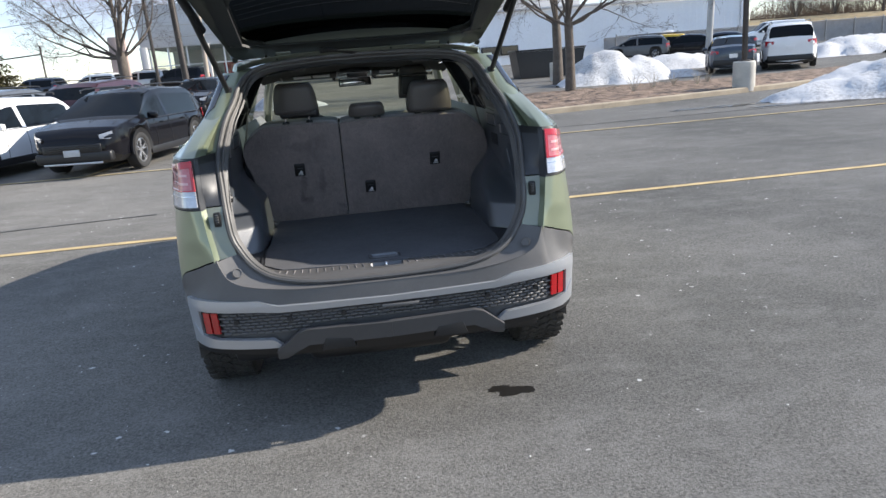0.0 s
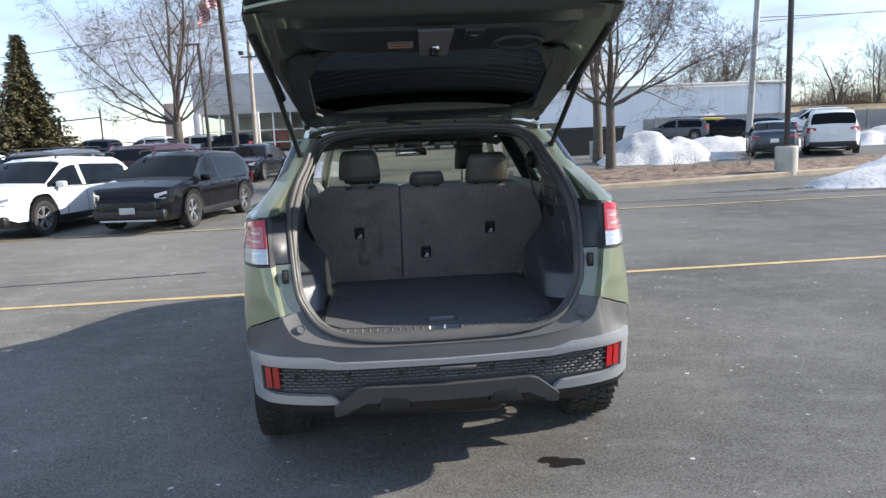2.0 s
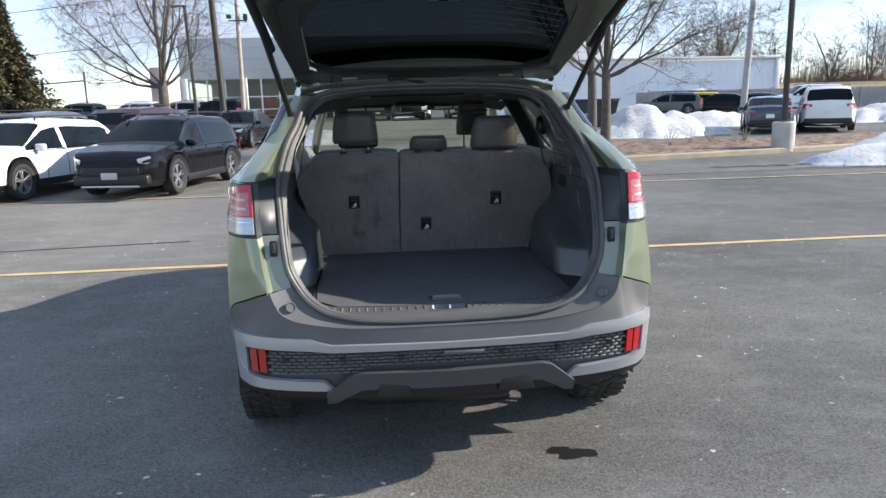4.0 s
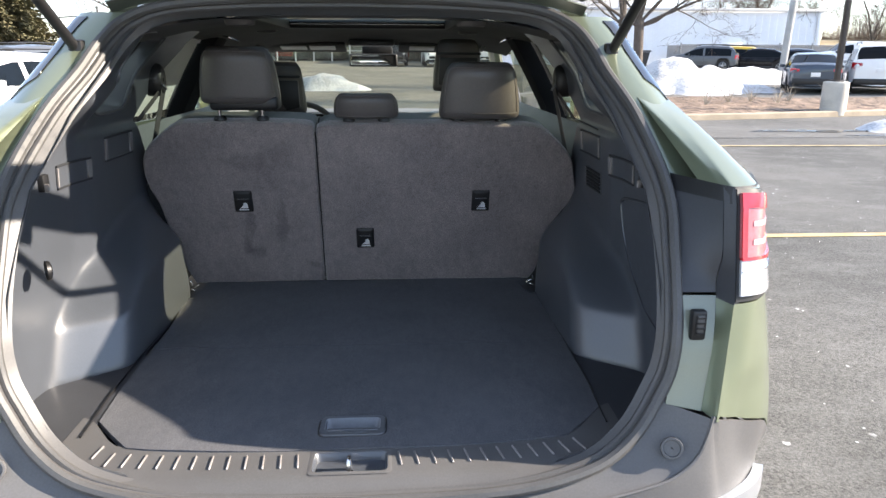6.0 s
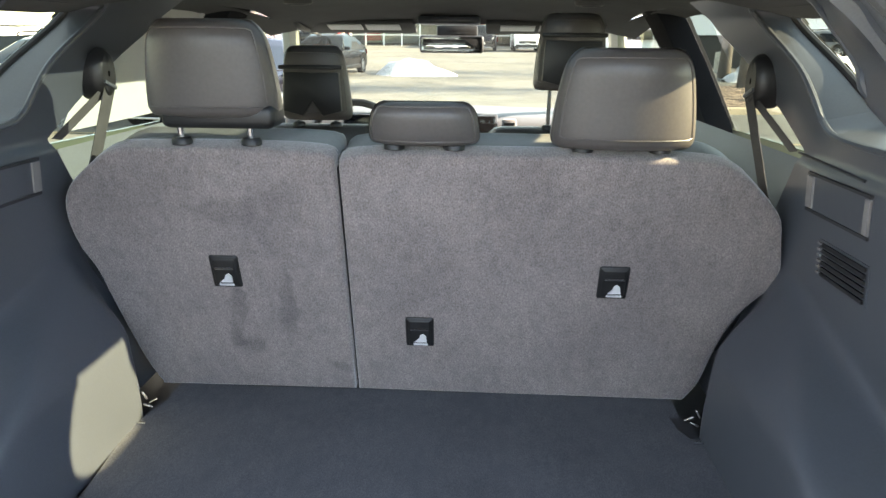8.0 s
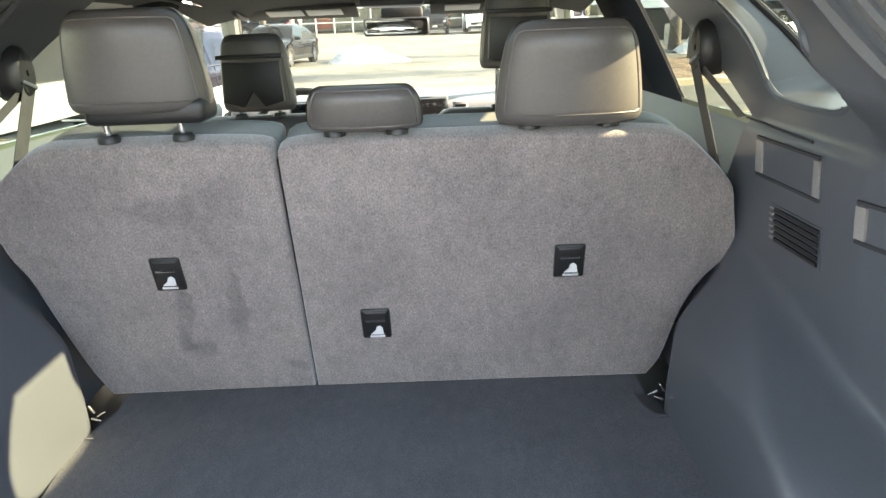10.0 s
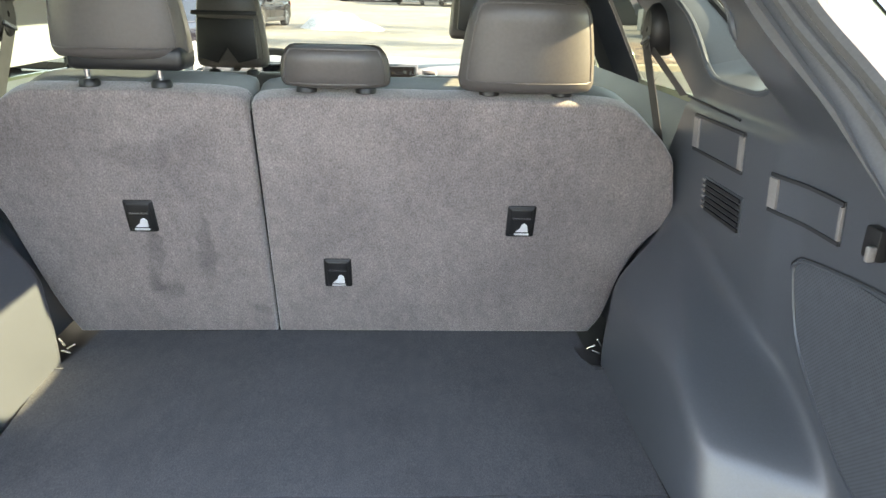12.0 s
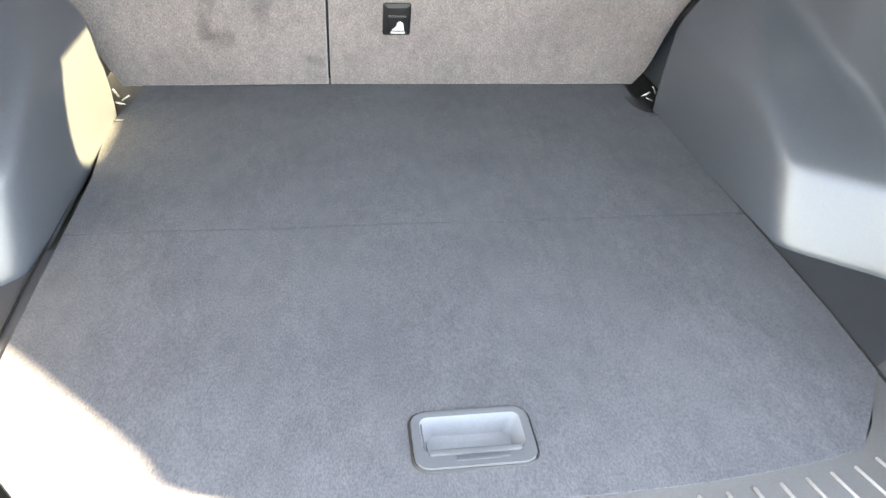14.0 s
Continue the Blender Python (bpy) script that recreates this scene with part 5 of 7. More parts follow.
for s in (1, -1):
    rows = [[(s * x, y, FZ - 0.004) for x in np.linspace(floor_side(y) + (0.004 if s > 0 else -0.012), 0.745, 5)] for y in np.linspace(0.19, 0.72, 8)]
    part("side_tray", slab(rows, 0.006 if s < 0 else -0.006), TRAY, suv, "dark side tray beside the cargo floor")
    part("floor_gap", tube([(s * (floor_side(y) + 0.002), y, FZ - 0.001) for y in np.linspace(0.30, 1.15, 10)], 0.0022, 6), BLACK, suv)
    # seat hinge bracket
    hb = part("seat_hinge", prism([(s * 0.566, 1.165, FZ + 0.001), (s * 0.548, 1.170, FZ + 0.001), (s * 0.533, 1.205, FZ + 0.001), (s * 0.528, 1.25, FZ + 0.001), (s * 0.568, 1.25, FZ + 0.001)], (0, 0, -0.004), 0), SLOT, suv, "dark seat hinge bracket with bright fixings")
    part("hinge_edge", tube([(s * 0.572, 1.150, FZ + 0.004), (s * 0.55, 1.150, FZ + 0.004)], 0.002, 6), CHROME, hb)
    for (dx, dz, a) in ((0.0, 0.022, 20), (-0.012, 0.034, -30), (0.005, 0.045, 60)):
        part("hinge_pin", box((s * (0.560 + dx), 1.19, FZ + dz), (0.020, 0.004, 0.004), 0.001, turn=Euler((0, radians(a), 0)).to_matrix()), CHROME, hb)

# sill plate with ribs, latch cup and striker
hx, hy, hz = [p[0] for p in HALF[:40]], [p[1] for p in HALF[:40]], [p[2] for p in HALF[:40]]
SX = sorted(set([round(-0.585 + 0.0225 * i, 4) for i in range(53)] + [-0.066, 0.082]))
rows = []
for x in SX:
    e = floor_edge(x) + 0.012
    yh, zh = float(np.interp(abs(x), hx, hy)) + 0.008, float(np.interp(abs(x), hx, hz)) + 0.008
    row = []
    for j in range(15):
        t = j / 14
        yflat = e + (yh + 0.030 - e) * min(1, t / 0.7)
        y = yflat - 0.030 * max(0, (t - 0.7) / 0.3)
        row.append((x, y, FZ - 0.003 + (zh - FZ + 0.003) * sm((t - 0.55) / 0.45)))
    rows.append(row)
v, f = sheet(rows)
cx0 = lambda q, k: sum(v[i][k] for i in q) / 4
f = [q for q in f if not (-0.066 < cx0(q, 0) < 0.082 and 0.147 < cx0(q, 1) < 0.212)]
sp = part("sill_plate", (v, f), TRIM_HI, suv, "ribbed charcoal sill plate of the cargo bay")
for s, xs2 in ((-1, [0.095 + 0.0335 * k for k in range(13)]), (1, [0.105 + 0.0335 * k for k in range(12)])):
    for x in xs2:
        e = floor_edge(x)
        part("sill_rib", moved(box((0, 0, 0), (0.0042, 0.048, 0.005), 0.0018, 1), Matrix.Translation((s * x, e - 0.038, FZ - 0.0018)) @ Matrix.Rotation(s * 0.25 * (x / 0.5) ** 2 + 0.12, 4, "Z")), LITE, sp)
part("cup_rim", sheet([ring(0.164, 0.088, 0.008, 0.179, FZ - 0.0032, 0.012), ring(0.158, 0.084, 0.008, 0.179, FZ - 0.0022, 0.012), ring(0.146, 0.070, 0.008, 0.179, FZ - 0.0022, 0.012)], True), TRIM_HI, sp)
lr = part("latch_cup", sheet([ring(0.146, 0.070, 0.008, 0.179, FZ - 0.0022, 0.012), ring(0.142, 0.066, 0.008, 0.179, FZ - 0.005, 0.012), ring(0.136, 0.058, 0.008, 0.179, FZ - 0.020, 0.012), ring(0.10, 0.03, 0.008, 0.179, FZ - 0.0235, 0.006), ring(0.01, 0.004, 0.008, 0.179, FZ - 0.0235, 0.001)], True), TRIM, sp, "latch cup sunk in the sill", smooth=50)
part("striker", tube(curve([(0.006, 0.156, FZ - 0.024), (0.006, 0.157, FZ + 0.002), (0.006, 0.166, FZ + 0.010), (0.006, 0.180, FZ + 0.006), (0.006, 0.184, FZ - 0.022)], 16), 0.0045, 8), CHROME, lr, "bright steel latch striker")

# ---- rear seat ----
def seat_y(z):
    return 1.334 - 0.306 * (z - 0.769)


def seat_geo(outline, depth, lift=0.0, bevel=0.009):
    poly = [(x, seat_y(z) + lift, z) for x, z in outline]
    return prism(poly, (0, depth, depth * 0.3), bevel, 3)


def rounded(pts, n):
    return [(x, z) for x, z, _ in curve([(a, b, 0) for a, b in pts], n)]


R_OUT = [(-0.143, 0.775)] + rounded([(-0.140, 1.305), (-0.124, 1.328), (0.0, 1.335), (0.3, 1.335), (0.50, 1.330), (0.575, 1.315), (0.632, 1.268), (0.674, 1.222), (0.688, 1.175), (0.702, 1.115), (0.700, 1.078), (0.655, 1.020), (0.628, 0.955), (0.616, 0.90), (0.602, 0.82), (0.578, 0.772)], 48)
L_OUT = [(-0.1475, 0.775)] + rounded([(-0.1465, 1.305), (-0.162, 1.333), (-0.3, 1.340), (-0.48, 1.339), (-0.56, 1.333), (-0.625, 1.292), (-0.670, 1.248), (-0.686, 1.195), (-0.680, 1.13), (-0.660, 1.075), (-0.648, 1.00), (-0.632, 0.91), (-0.614, 0.83), (-0.592, 0.772)], 48)
BOLSTER = mat("black_bolster_cloth", (0.022, 0.024, 0.028), 0.55, 0, 0.25, 14, 300, bump=0.3, bscale=500)
bench = thing("rear_seat", (0, 1.5, 0.45), "split folding rear seat with brown-grey carpeted back and dark leather", "seat")
for out, nm in ((R_OUT, "wide seat back of the split bench"), (L_OUT, "narrow seat back of the split bench")):
    b = part("seat_back", seat_geo(out, 0.05), SEATCARPET, bench, nm, smooth=60)
    part("seat_back_cushion", seat_geo([(x * 0.985, z + 0.004 if z > 1.2 else z) for x, z in out], 0.10, 0.043, 0.03), LEATHER_LIT, b, "dark leather front of the seat back", smooth=60)
    sd = 1 if out is R_OUT else -1
    bo = [(sd * 0.555, 0.80), (sd * 0.60, 0.80), (sd * 0.640, 0.90), (sd * 0.668, 0.98), (sd * 0.706, 1.06), (sd * 0.712, 1.12), (sd * 0.66, 1.16), (sd * 0.56, 1.10)]
    part("side_bolster", seat_geo(bo if sd > 0 else bo[::-1], 0.085, 0.030, 0.022), BOLSTER, b, "black side bolster of the seat back", smooth=60)
    part("bolster_fold", tube(curve([(sd * 0.708, seat_y(1.10) + 0.055, 1.10), (sd * 0.690, seat_y(1.04) + 0.040, 1.04), (sd * 0.652, seat_y(0.96) + 0.034, 0.96), (sd * 0.632, seat_y(0.90) + 0.036, 0.90)], 14), 0.004, 6), SLOT, b)
    part("latch_strap", tube(curve([(sd * 0.705, seat_y(1.08) + 0.015, 1.085), (sd * 0.712, seat_y(1.05) + 0.02, 1.055), (sd * 0.700, seat_y(1.02) + 0.03, 1.03)], 8), 0.006, 6), LEATHER, b)
    # welt along the top edge
    top = [(x, z) for x, z in out if z > 1.25]
    part("piping", tube([(x, seat_y(z) + 0.040, z + 0.004) for x, z in top], 0.006, 6), LEATHER_LIT, b)
part("seat_cushion", box((0, 1.62, 0.62), (1.30, 0.52, 0.24), 0.06, 3), LEATHER, bench)
part("split_gap", box((-0.145, 1.285, 1.05), (0.008, 0.03, 0.54), 0, turn=Euler((radians(17), 0, 0)).to_matrix()), BLACK, bench)
tilt = Euler((radians(17), 0, 0)).to_matrix()
for x, z in ((-0.390, 1.082), (0.0, 0.944), (0.386, 1.078)):
    y = seat_y(z)
    an = part("tether_anchor", box((x, y - 0.001, z), (0.050, 0.012, 0.068), 0.0055, 3, tilt), BLACK, bench, "black tether anchor cup with white symbol")
    part("anchor_frame", box((x, y + 0.0012, z), (0.060, 0.012, 0.078), 0.0058, 3, tilt), BLACK, an)
    part("anchor_bar", tube([(x - 0.019, y - 0.010, z + 0.008), (x + 0.019, y - 0.010, z + 0.008)], 0.0026, 6), CHROME, an)
    part("anchor_mouth", box((x, y - 0.0075, z + 0.018), (0.036, 0.003, 0.018), 0.001, 1, tilt), mat("anchor_void", (0.004, 0.004, 0.004), 0.9) if x < -0.1 else bpy.data.materials["anchor_void"], an)
    part("symbol", cat(prism([(x - 0.011, y - 0.004, z - 0.022), (x + 0.015, y - 0.004, z - 0.022), (x + 0.013, y - 0.004, z - 0.008), (x + 0.007, y - 0.004, z - 0.003), (x + 0.001, y - 0.004, z - 0.006), (x - 0.001, y - 0.004, z - 0.014)], (0, -0.004, 0)), box((x + 0.002, y - 0.0045, z - 0.0275), (0.030, 0.003, 0.0035), 0, turn=tilt)), PALEMARK, an, smooth=0)


def head_restraint(name, x0, x1, z0, z1, yb, dep, post_z, parent, label, top=0.80, pad=0.0):
    """Padded head restraint, narrower towards its top, with welt, posts and sleeves."""
    w, h, cx = x1 - x0, z1 - z0, (x0 + x1) / 2
    rt, rb = min(0.042, h * 0.42), min(0.022, h * 0.25)

    def ring_at(t):
        d, e = (1 - t) * h, t * h
        cut = rt - math.sqrt(max(0.0, rt * rt - max(0.0, rt - d) ** 2)) + rb - math.sqrt(max(0.0, rb * rb - max(0.0, rb - e) ** 2))
        hw = w / 2 * (1 - (1 - top) * t ** 1.4) * (1 + 0.02 * math.sin(math.pi * t)) - cut * 0.55
        hd = dep / 2 * (1 - 0.22 * t) - cut * 0.85
        return hw, max(hd, 0.004), yb + dep / 2 - 0.028 * (t - 0.35)

    def back_at(x, t):
        hw, hd, yc = ring_at(t)
        return yc - hd * (1 - min(1.0, abs(x / hw)) ** 4.5) ** (1 / 4.5) + 0.024 * (x / hw) ** 2

    rows = []
    for t in (0, 0.015, 0.05, 0.10, 0.16, 0.3, 0.45, 0.6, 0.72, 0.80, 0.87, 0.92, 0.96, 0.985, 1.0):
        hw, hd, yc = ring_at(t)
        row = []
        for k in range(44):
            a = 2 * math.pi * k / 44
            c, q = math.cos(a), math.sin(a)
            u = math.copysign(abs(c) ** (2 / 4.5), c)
            row.append((cx + hw * u, yc + hd * math.copysign(abs(q) ** (2 / 4.5), q) + (0.024 * u * u if q < 0 else 0.0), z0 + h * t))
        rows.append(row)
    v, f = sheet(rows, True)
    f += [tuple(range(43, -1, -1)), tuple(range(len(v) - 44, len(v)))]
    hr = part(name, (v, f), LEATHER, parent, label, smooth=70)
    welt = []
    for t in np.linspace(0.13, 0.88, 12):
        welt.append((-ring_at(t)[0] * 0.90, t))
    welt = welt + [(x, 0.90 + 0.015 * (1 - (x / (w * 0.4)) ** 2)) for x in np.linspace(-ring_at(0.9)[0] * 0.84, ring_at(0.9)[0] * 0.84, 9)] + [(-x, t) for x, t in reversed(welt)]
    welt = welt + [(x, 0.11) for x in np.linspace(ring_at(0.11)[0] * 0.84, -ring_at(0.11)[0] * 0.84, 9)]
    part("welt", tube([(cx + x, back_at(x, t) - 0.0002, z0 + h * t) for x, t in welt], 0.0016, 6, closed=True), LEATHER, hr)
    if pad:
        part("lower_pad", box((cx + w * 0.06, yb + dep * 0.62, z0 - pad / 2 + 0.012), (w * 0.86, dep * 0.72, pad + 0.024), 0.014, 3), BLACK, hr)
    for s in (-1, 1):
        part("post", tube([(cx + s * w * 0.27, yb + dep * 0.45, z0 + 0.02), (cx + s * w * 0.27, yb + dep * 0.55, post_z)], 0.0062, 10), CHROME, hr)
        part("post_sleeve", moved(lathe([(0.006, 0.007), (0.015, 0.006), (0.019, 0.0), (0.019, -0.008)], 14), Matrix.Translation((cx + s * w * 0.27, yb + dep * 0.55, post_z + 0.002)) @ Matrix.Rotation(radians(-90), 4, "Y")), BLACK, hr)
    return hr


head_restraint("head_restraint", -0.486, -0.246, 1.398, 1.566, 1.118, 0.120, 1.352, bench, "raised dark leather head restraint", 0.82, 0.020)
head_restraint("head_restraint", 0.243, 0.497, 1.352, 1.524, 1.118, 0.120, 1.350, bench, "lowered dark leather head restraint", 0.80)
head_restraint("head_restraint", -0.084, 0.117, 1.354, 1.430, 1.125, 0.100, 1.350, bench, "low centre leather head restraint", 0.90)
WEB = mat("belt_webbing", (0.062, 0.058, 0.056), 0.75, 0, 0.2, 40, 500, bump=0.3, bscale=900)
for s in (1, -1):
    bl = thing("seat_belt", (s * 0.65, 1.35, 1.2), "dark grey webbing seat belt hanging from its pillar guide", "seat belt", "rear seat belts")
    gd = part("belt_guide", sheet([[(s * (0.662 + dx), 1.352 + ry * math.cos(a), 1.462 + rz * math.sin(a)) for a in np.linspace(0, 2 * math.pi, 25)[:-1]] for ry, rz, dx in ((0.004, 0.006, -0.020), (0.026, 0.040, -0.020), (0.034, 0.050, -0.012), (0.037, 0.054, 0.004), (0.035, 0.052, 0.030))], True), BLACK, bl)
    part("guide_slot", box((s * 0.640, 1.348, 1.440), (0.006, 0.046, 0.008), 0.002, turn=Euler((radians(-20), 0, 0)).to_matrix()), TRIM, gd)
    part("webbing", slab([[(s * (0.642 + 0.036 * t), 1.352 - 0.070 * t + d, 1.440 - 0.215 * t - 0.3 * d) for d in (-0.019, 0.019)] for t in np.linspace(0, 1, 8)], 0.0015), WEB, bl)
    part("return_webbing", slab([[(s * (0.652 + 0.030 * t), 1.335 - 0.130 * t + d, 1.425 - 0.078 * t - 0.2 * d) for d in (-0.016, 0.016)] for t in np.linspace(0, 1, 6)], 0.0015), WEB, bl)

# ---- front cabin ----
for s in (1, -1):
    st = thing("front_seat", (s * 0.38, 2.3, 0.35), "dark leather front seat seen from behind", "seat", "front seats")
    part("seat_back", box((s * 0.38, 2.12, 0.98), (0.50, 0.14, 0.62), 0.055, 3, Euler((radians(14), 0, 0)).to_matrix()), LEATHER, st)
    part("seat_cushion", box((s * 0.38, 2.40, 0.60), (0.52, 0.55, 0.20), 0.06, 3), LEATHER, st)
    up = 0.095 if s > 0 else 0.0
    hr = head_restraint("head_restraint", s * 0.375 - 0.105, s * 0.375 + 0.105, 1.300 + up, 1.515 + up, 1.985, 0.11, 1.285, st, "dark leather front head restraint")
    part("rear_panel", prism([(s * 0.375 - 0.08, 1.984, 1.44 + up), (s * 0.375 + 0.08, 1.984, 1.44 + up), (s * 0.375 + 0.085, 1.984, 1.33 + up), (s * 0.375 + 0.03, 1.984, 1.315 + up), (s * 0.375, 1.980, 1.36 + up), (s * 0.375 - 0.03, 1.984, 1.315 + up), (s * 0.375 - 0.085, 1.984, 1.33 + up)], (0, 0.02, 0), 0.004), BLACK, hr)
    part("grip_slot", box((s * 0.375, 1.980, 1.455 + up), (0.185, 0.02, 0.012), 0.004), BLACK, hr)
    # door linings
    dl = part("door_lining", slab([[(s * (0.775 - 0.05 * sm((1.3 - z) / 0.1) + 0.03 * sm((1.22 - z) / 0.1)), y, z) for z in np.linspace(0.45, 1.305, 12)] for y in np.linspace(1.26, 3.15, 16)], 0.01), DOORCARD, suv, "grey door lining")
    part("armrest", box((s * 0.725, 1.62, 1.08), (0.07, 0.42, 0.06), 0.02), LEATHER, dl)
    part("pillar_lining", slab([[(s * (side_x(1.9, z) - 0.028 - 0.02 * k), y, z) for z in np.linspace(1.25, 1.64, 8)] for k, y in ((-0.9, 2.0), (0, 2.005), (2, 2.03), (2.4, 2.10), (2, 2.20), (0, 2.23))], 0.006), PILLAR, suv, "dark door pillar lining")
    part("grab_handle", cat(tube(curve([(s * 0.545, 2.50, 1.600), (s * 0.540, 2.53, 1.575), (s * 0.540, 2.68, 1.570), (s * 0.545, 2.71, 1.590)], 12), 0.011, 8)), TRIM_HI, suv)
    for y in (1.05, 2.05):
        zl = hl(0.40, y)
        rl = part("reading_lamp", sheet([[(s * (0.325 if y < 1.5 else 0.42) + rx * math.cos(a), y + ry * math.sin(a), zl + dz) for a in np.linspace(0, 2 * math.pi, 25)[:-1]] for rx, ry, dz in ((0.044, 0.034, 0.004), (0.041, 0.031, -0.009), (0.034, 0.024, -0.012), (0.031, 0.021, -0.004), (0.004, 0.003, -0.003))], True), TRIM_HI, suv, "oval roof lamp with dark lens")
        part("lamp_lens", box((s * (0.325 if y < 1.5 else 0.42), y, zl - 0.010), (0.048, 0.030, 0.006), 0.002), BLACK, rl)
    vs = part("sun_visor", box((s * 0.34, 2.63, 1.582), (0.42, 0.16, 0.020), 0.008, turn=Euler((radians(-12), 0, 0)).to_matrix()), HEADLINER, suv, "grey sun visor")
    for x in (0.245, 0.385):
        part("visor_sticker", box((s * x, 2.60, 1.576), (0.125, 0.075, 0.004), 0.001, turn=Euler((radians(-12), 0, 0)).to_matrix()), WHITE, vs)
# paper sheet taped inside the rear door's window
PAPER = mat("sticker_paper", (0.80, 0.80, 0.76), 0.7, 0, 0.04, 6, 300, bump=0.05, bscale=300)
ws = part("window_sticker", slab([[(-(side_x(y, z) - 0.014 - 0.002 * math.sin(9 * y + 4 * z)), y, z) for z in np.linspace(1.325, 1.618, 9)] for y in np.linspace(1.46, 1.975, 12)], 0.0008), PAPER)
tagged(ws, "large white paper sheet taped inside the car's door window", "sticker")
part("tape", sheet([[(-(side_x(1.96, z) - 0.017), y, z) for z in (1.585, 1.600, 1.615)] for y in (1.955, 1.99)]), WHITE, ws, "clear tape strip")
part("overhead_console", box((0.0, 2.55, 1.600), (0.22, 0.16, 0.03), 0.012), TRIM, suv, "roof console with lamps")
mi = part("interior_mirror", box((0.0, 2.75, 1.518), (0.250, 0.026, 0.066), 0.012, 3), BLACK, suv, "frameless interior mirror")
part("mirror_face", box((0.0, 2.735, 1.518), (0.236, 0.004, 0.054), 0.01, 3, Euler((radians(-4), 0, radians(3))).to_matrix()), MIRROR, mi)
part("sensor_box", box((0.02, 2.80, 1.565), (0.16, 0.09, 0.05), 0.012), BLACK, mi)
ds = part("dashboard", cat(box((0, 3.12, 1.13), (1.44, 0.50, 0.20), 0.05, 3), box((0, 3.02, 0.95), (1.40, 0.30, 0.30), 0.05)), mat("dash_plastic", (0.11, 0.115, 0.125), 0.5, 0, 0.1, 6, 250, bump=0.15, bscale=900), suv, "dark grey dashboard")
part("screen", box((-0.13, 2.80, 1.175), (0.62, 0.02, 0.135), 0.008), GLOSS, ds, "wide glossy dashboard screen")
part("screen_bezel", box((-0.13, 2.812, 1.175), (0.635, 0.02, 0.148), 0.01), TRIM, ds)
av = part("air_vent", box((0.235, 2.82, 1.17), (0.06, 0.04, 0.115), 0.008), LITE, ds)
for k in range(5):
    part("vent_vane", box((0.235, 2.797, 1.130 + 0.02 * k), (0.044, 0.006, 0.010), 0), BLACK, av)
sw = part("steering_wheel", tube([(-0.37 + 0.185 * math.cos(t), 2.62 + 0.07 * math.sin(t), 1.125 + 0.172 * math.sin(t)) for t in np.linspace(0, 2 * math.pi, 41)][:-1], 0.015, 8, closed=True), LEATHER, ds, "leather steering wheel")
part("wheel_hub", box((-0.37, 2.65, 1.11), (0.16, 0.05, 0.11), 0.03, 3), BLACK, sw)
part("wheel_spoke", box((-0.37, 2.65, 1.12), (0.34, 0.02, 0.035), 0.008), TRIM, sw)
part("cabin_floor", box((0, 2.3, 0.40), (1.5, 2.2, 0.06), 0), BLACK, suv)
part("centre_console", box((0, 2.5, 0.70), (0.24, 0.9, 0.45), 0.05, 3), TRIM, suv)


# ---- ground ----
def land(x, y):
    return 0.021 * 12 * math.log1p(math.exp((y - 13) / 4.0)) / 3.0 if y < 70 else 0.021 * (12 * (57 / 4.0) / 3.0)


gx = sorted(set([round(-14 + 0.7 * i, 2) for i in range(50)] + [-900, -500, -250, -140, -90, -60, -45, -35, -28, -22, -18, 26, 32, 40, 50, 65, 90, 140, 250, 500, 900]))
gy = sorted(set([round(-8 + 0.7 * i, 2) for i in range(60)] + [-900, -400, -150, -60, -30, -15, 38, 42, 48, 55, 62, 70, 90, 140, 250, 500, 900]))
gob = part("ground", sheet([[(x, y, land(x, y) - 0.012 * (0.5 + 0.5 * math.sin(0.35 * x + 1) * math.sin(0.28 * y)) * (1 if 7 < y < 60 else 0)) for x in gx] for y in gy]), ASPHALT)
tagged(gob, "weathered grey asphalt with pale salt specks", "parking lot", kind="structure")


def strip(name, pts, w, material, label, up=0.004, n=24):
    c = curve([(x, y, 0) for x, y in pts], n)
    rows = []
    for i, (x, y, _) in enumerate(c):
        a, b = c[max(i - 1, 0)], c[min(i + 1, n)]
        d = Vector((b[0] - a[0], b[1] - a[1])).normalized()
        rows.append([(x - d.y * k * w / 2, y + d.x * k * w / 2, land(x, y) + up) for k in (-1, 1)])
    return tagged(part(name, slab(rows, -0.003), material), label, "road marking", kind="structure")


strip("yellow_line", [(-16, 4.83), (0, 4.81), (20, 4.79)], 0.11, YELLOW, "straight yellow painted parking lot line", n=60)
strip("worn_line", [(-16, 11.05), (0, 11.0), (24, 10.85)], 0.10, OLDLINE, "worn pale parking lot line")
strip("crack_seal", [(-16, 5.75), (-8, 5.95), (-2.6, 6.35)], 0.035, mat("tar", (0.02, 0.02, 0.02), 0.5), "black sealed crack in the asphalt", 0.003)
strip("crack_seal", [(3.5, 12.0), (9, 12.1), (16, 11.7)], 0.03, bpy.data.materials["tar"], "black sealed crack in the asphalt", 0.003)
for x0 in (-2.2, -5.0):
    strip("stall_line", [(x0, 11.1), (x0 + 0.7, 16.5)], 0.10, OLDLINE, "worn pale parking stall line")
random.seed(4)
OIL = mat("oil", (0.012, 0.011, 0.010), 0.5)
oil = tagged(new("oil_stain"), "small dark oil stain on asphalt", "stain", kind="structure")
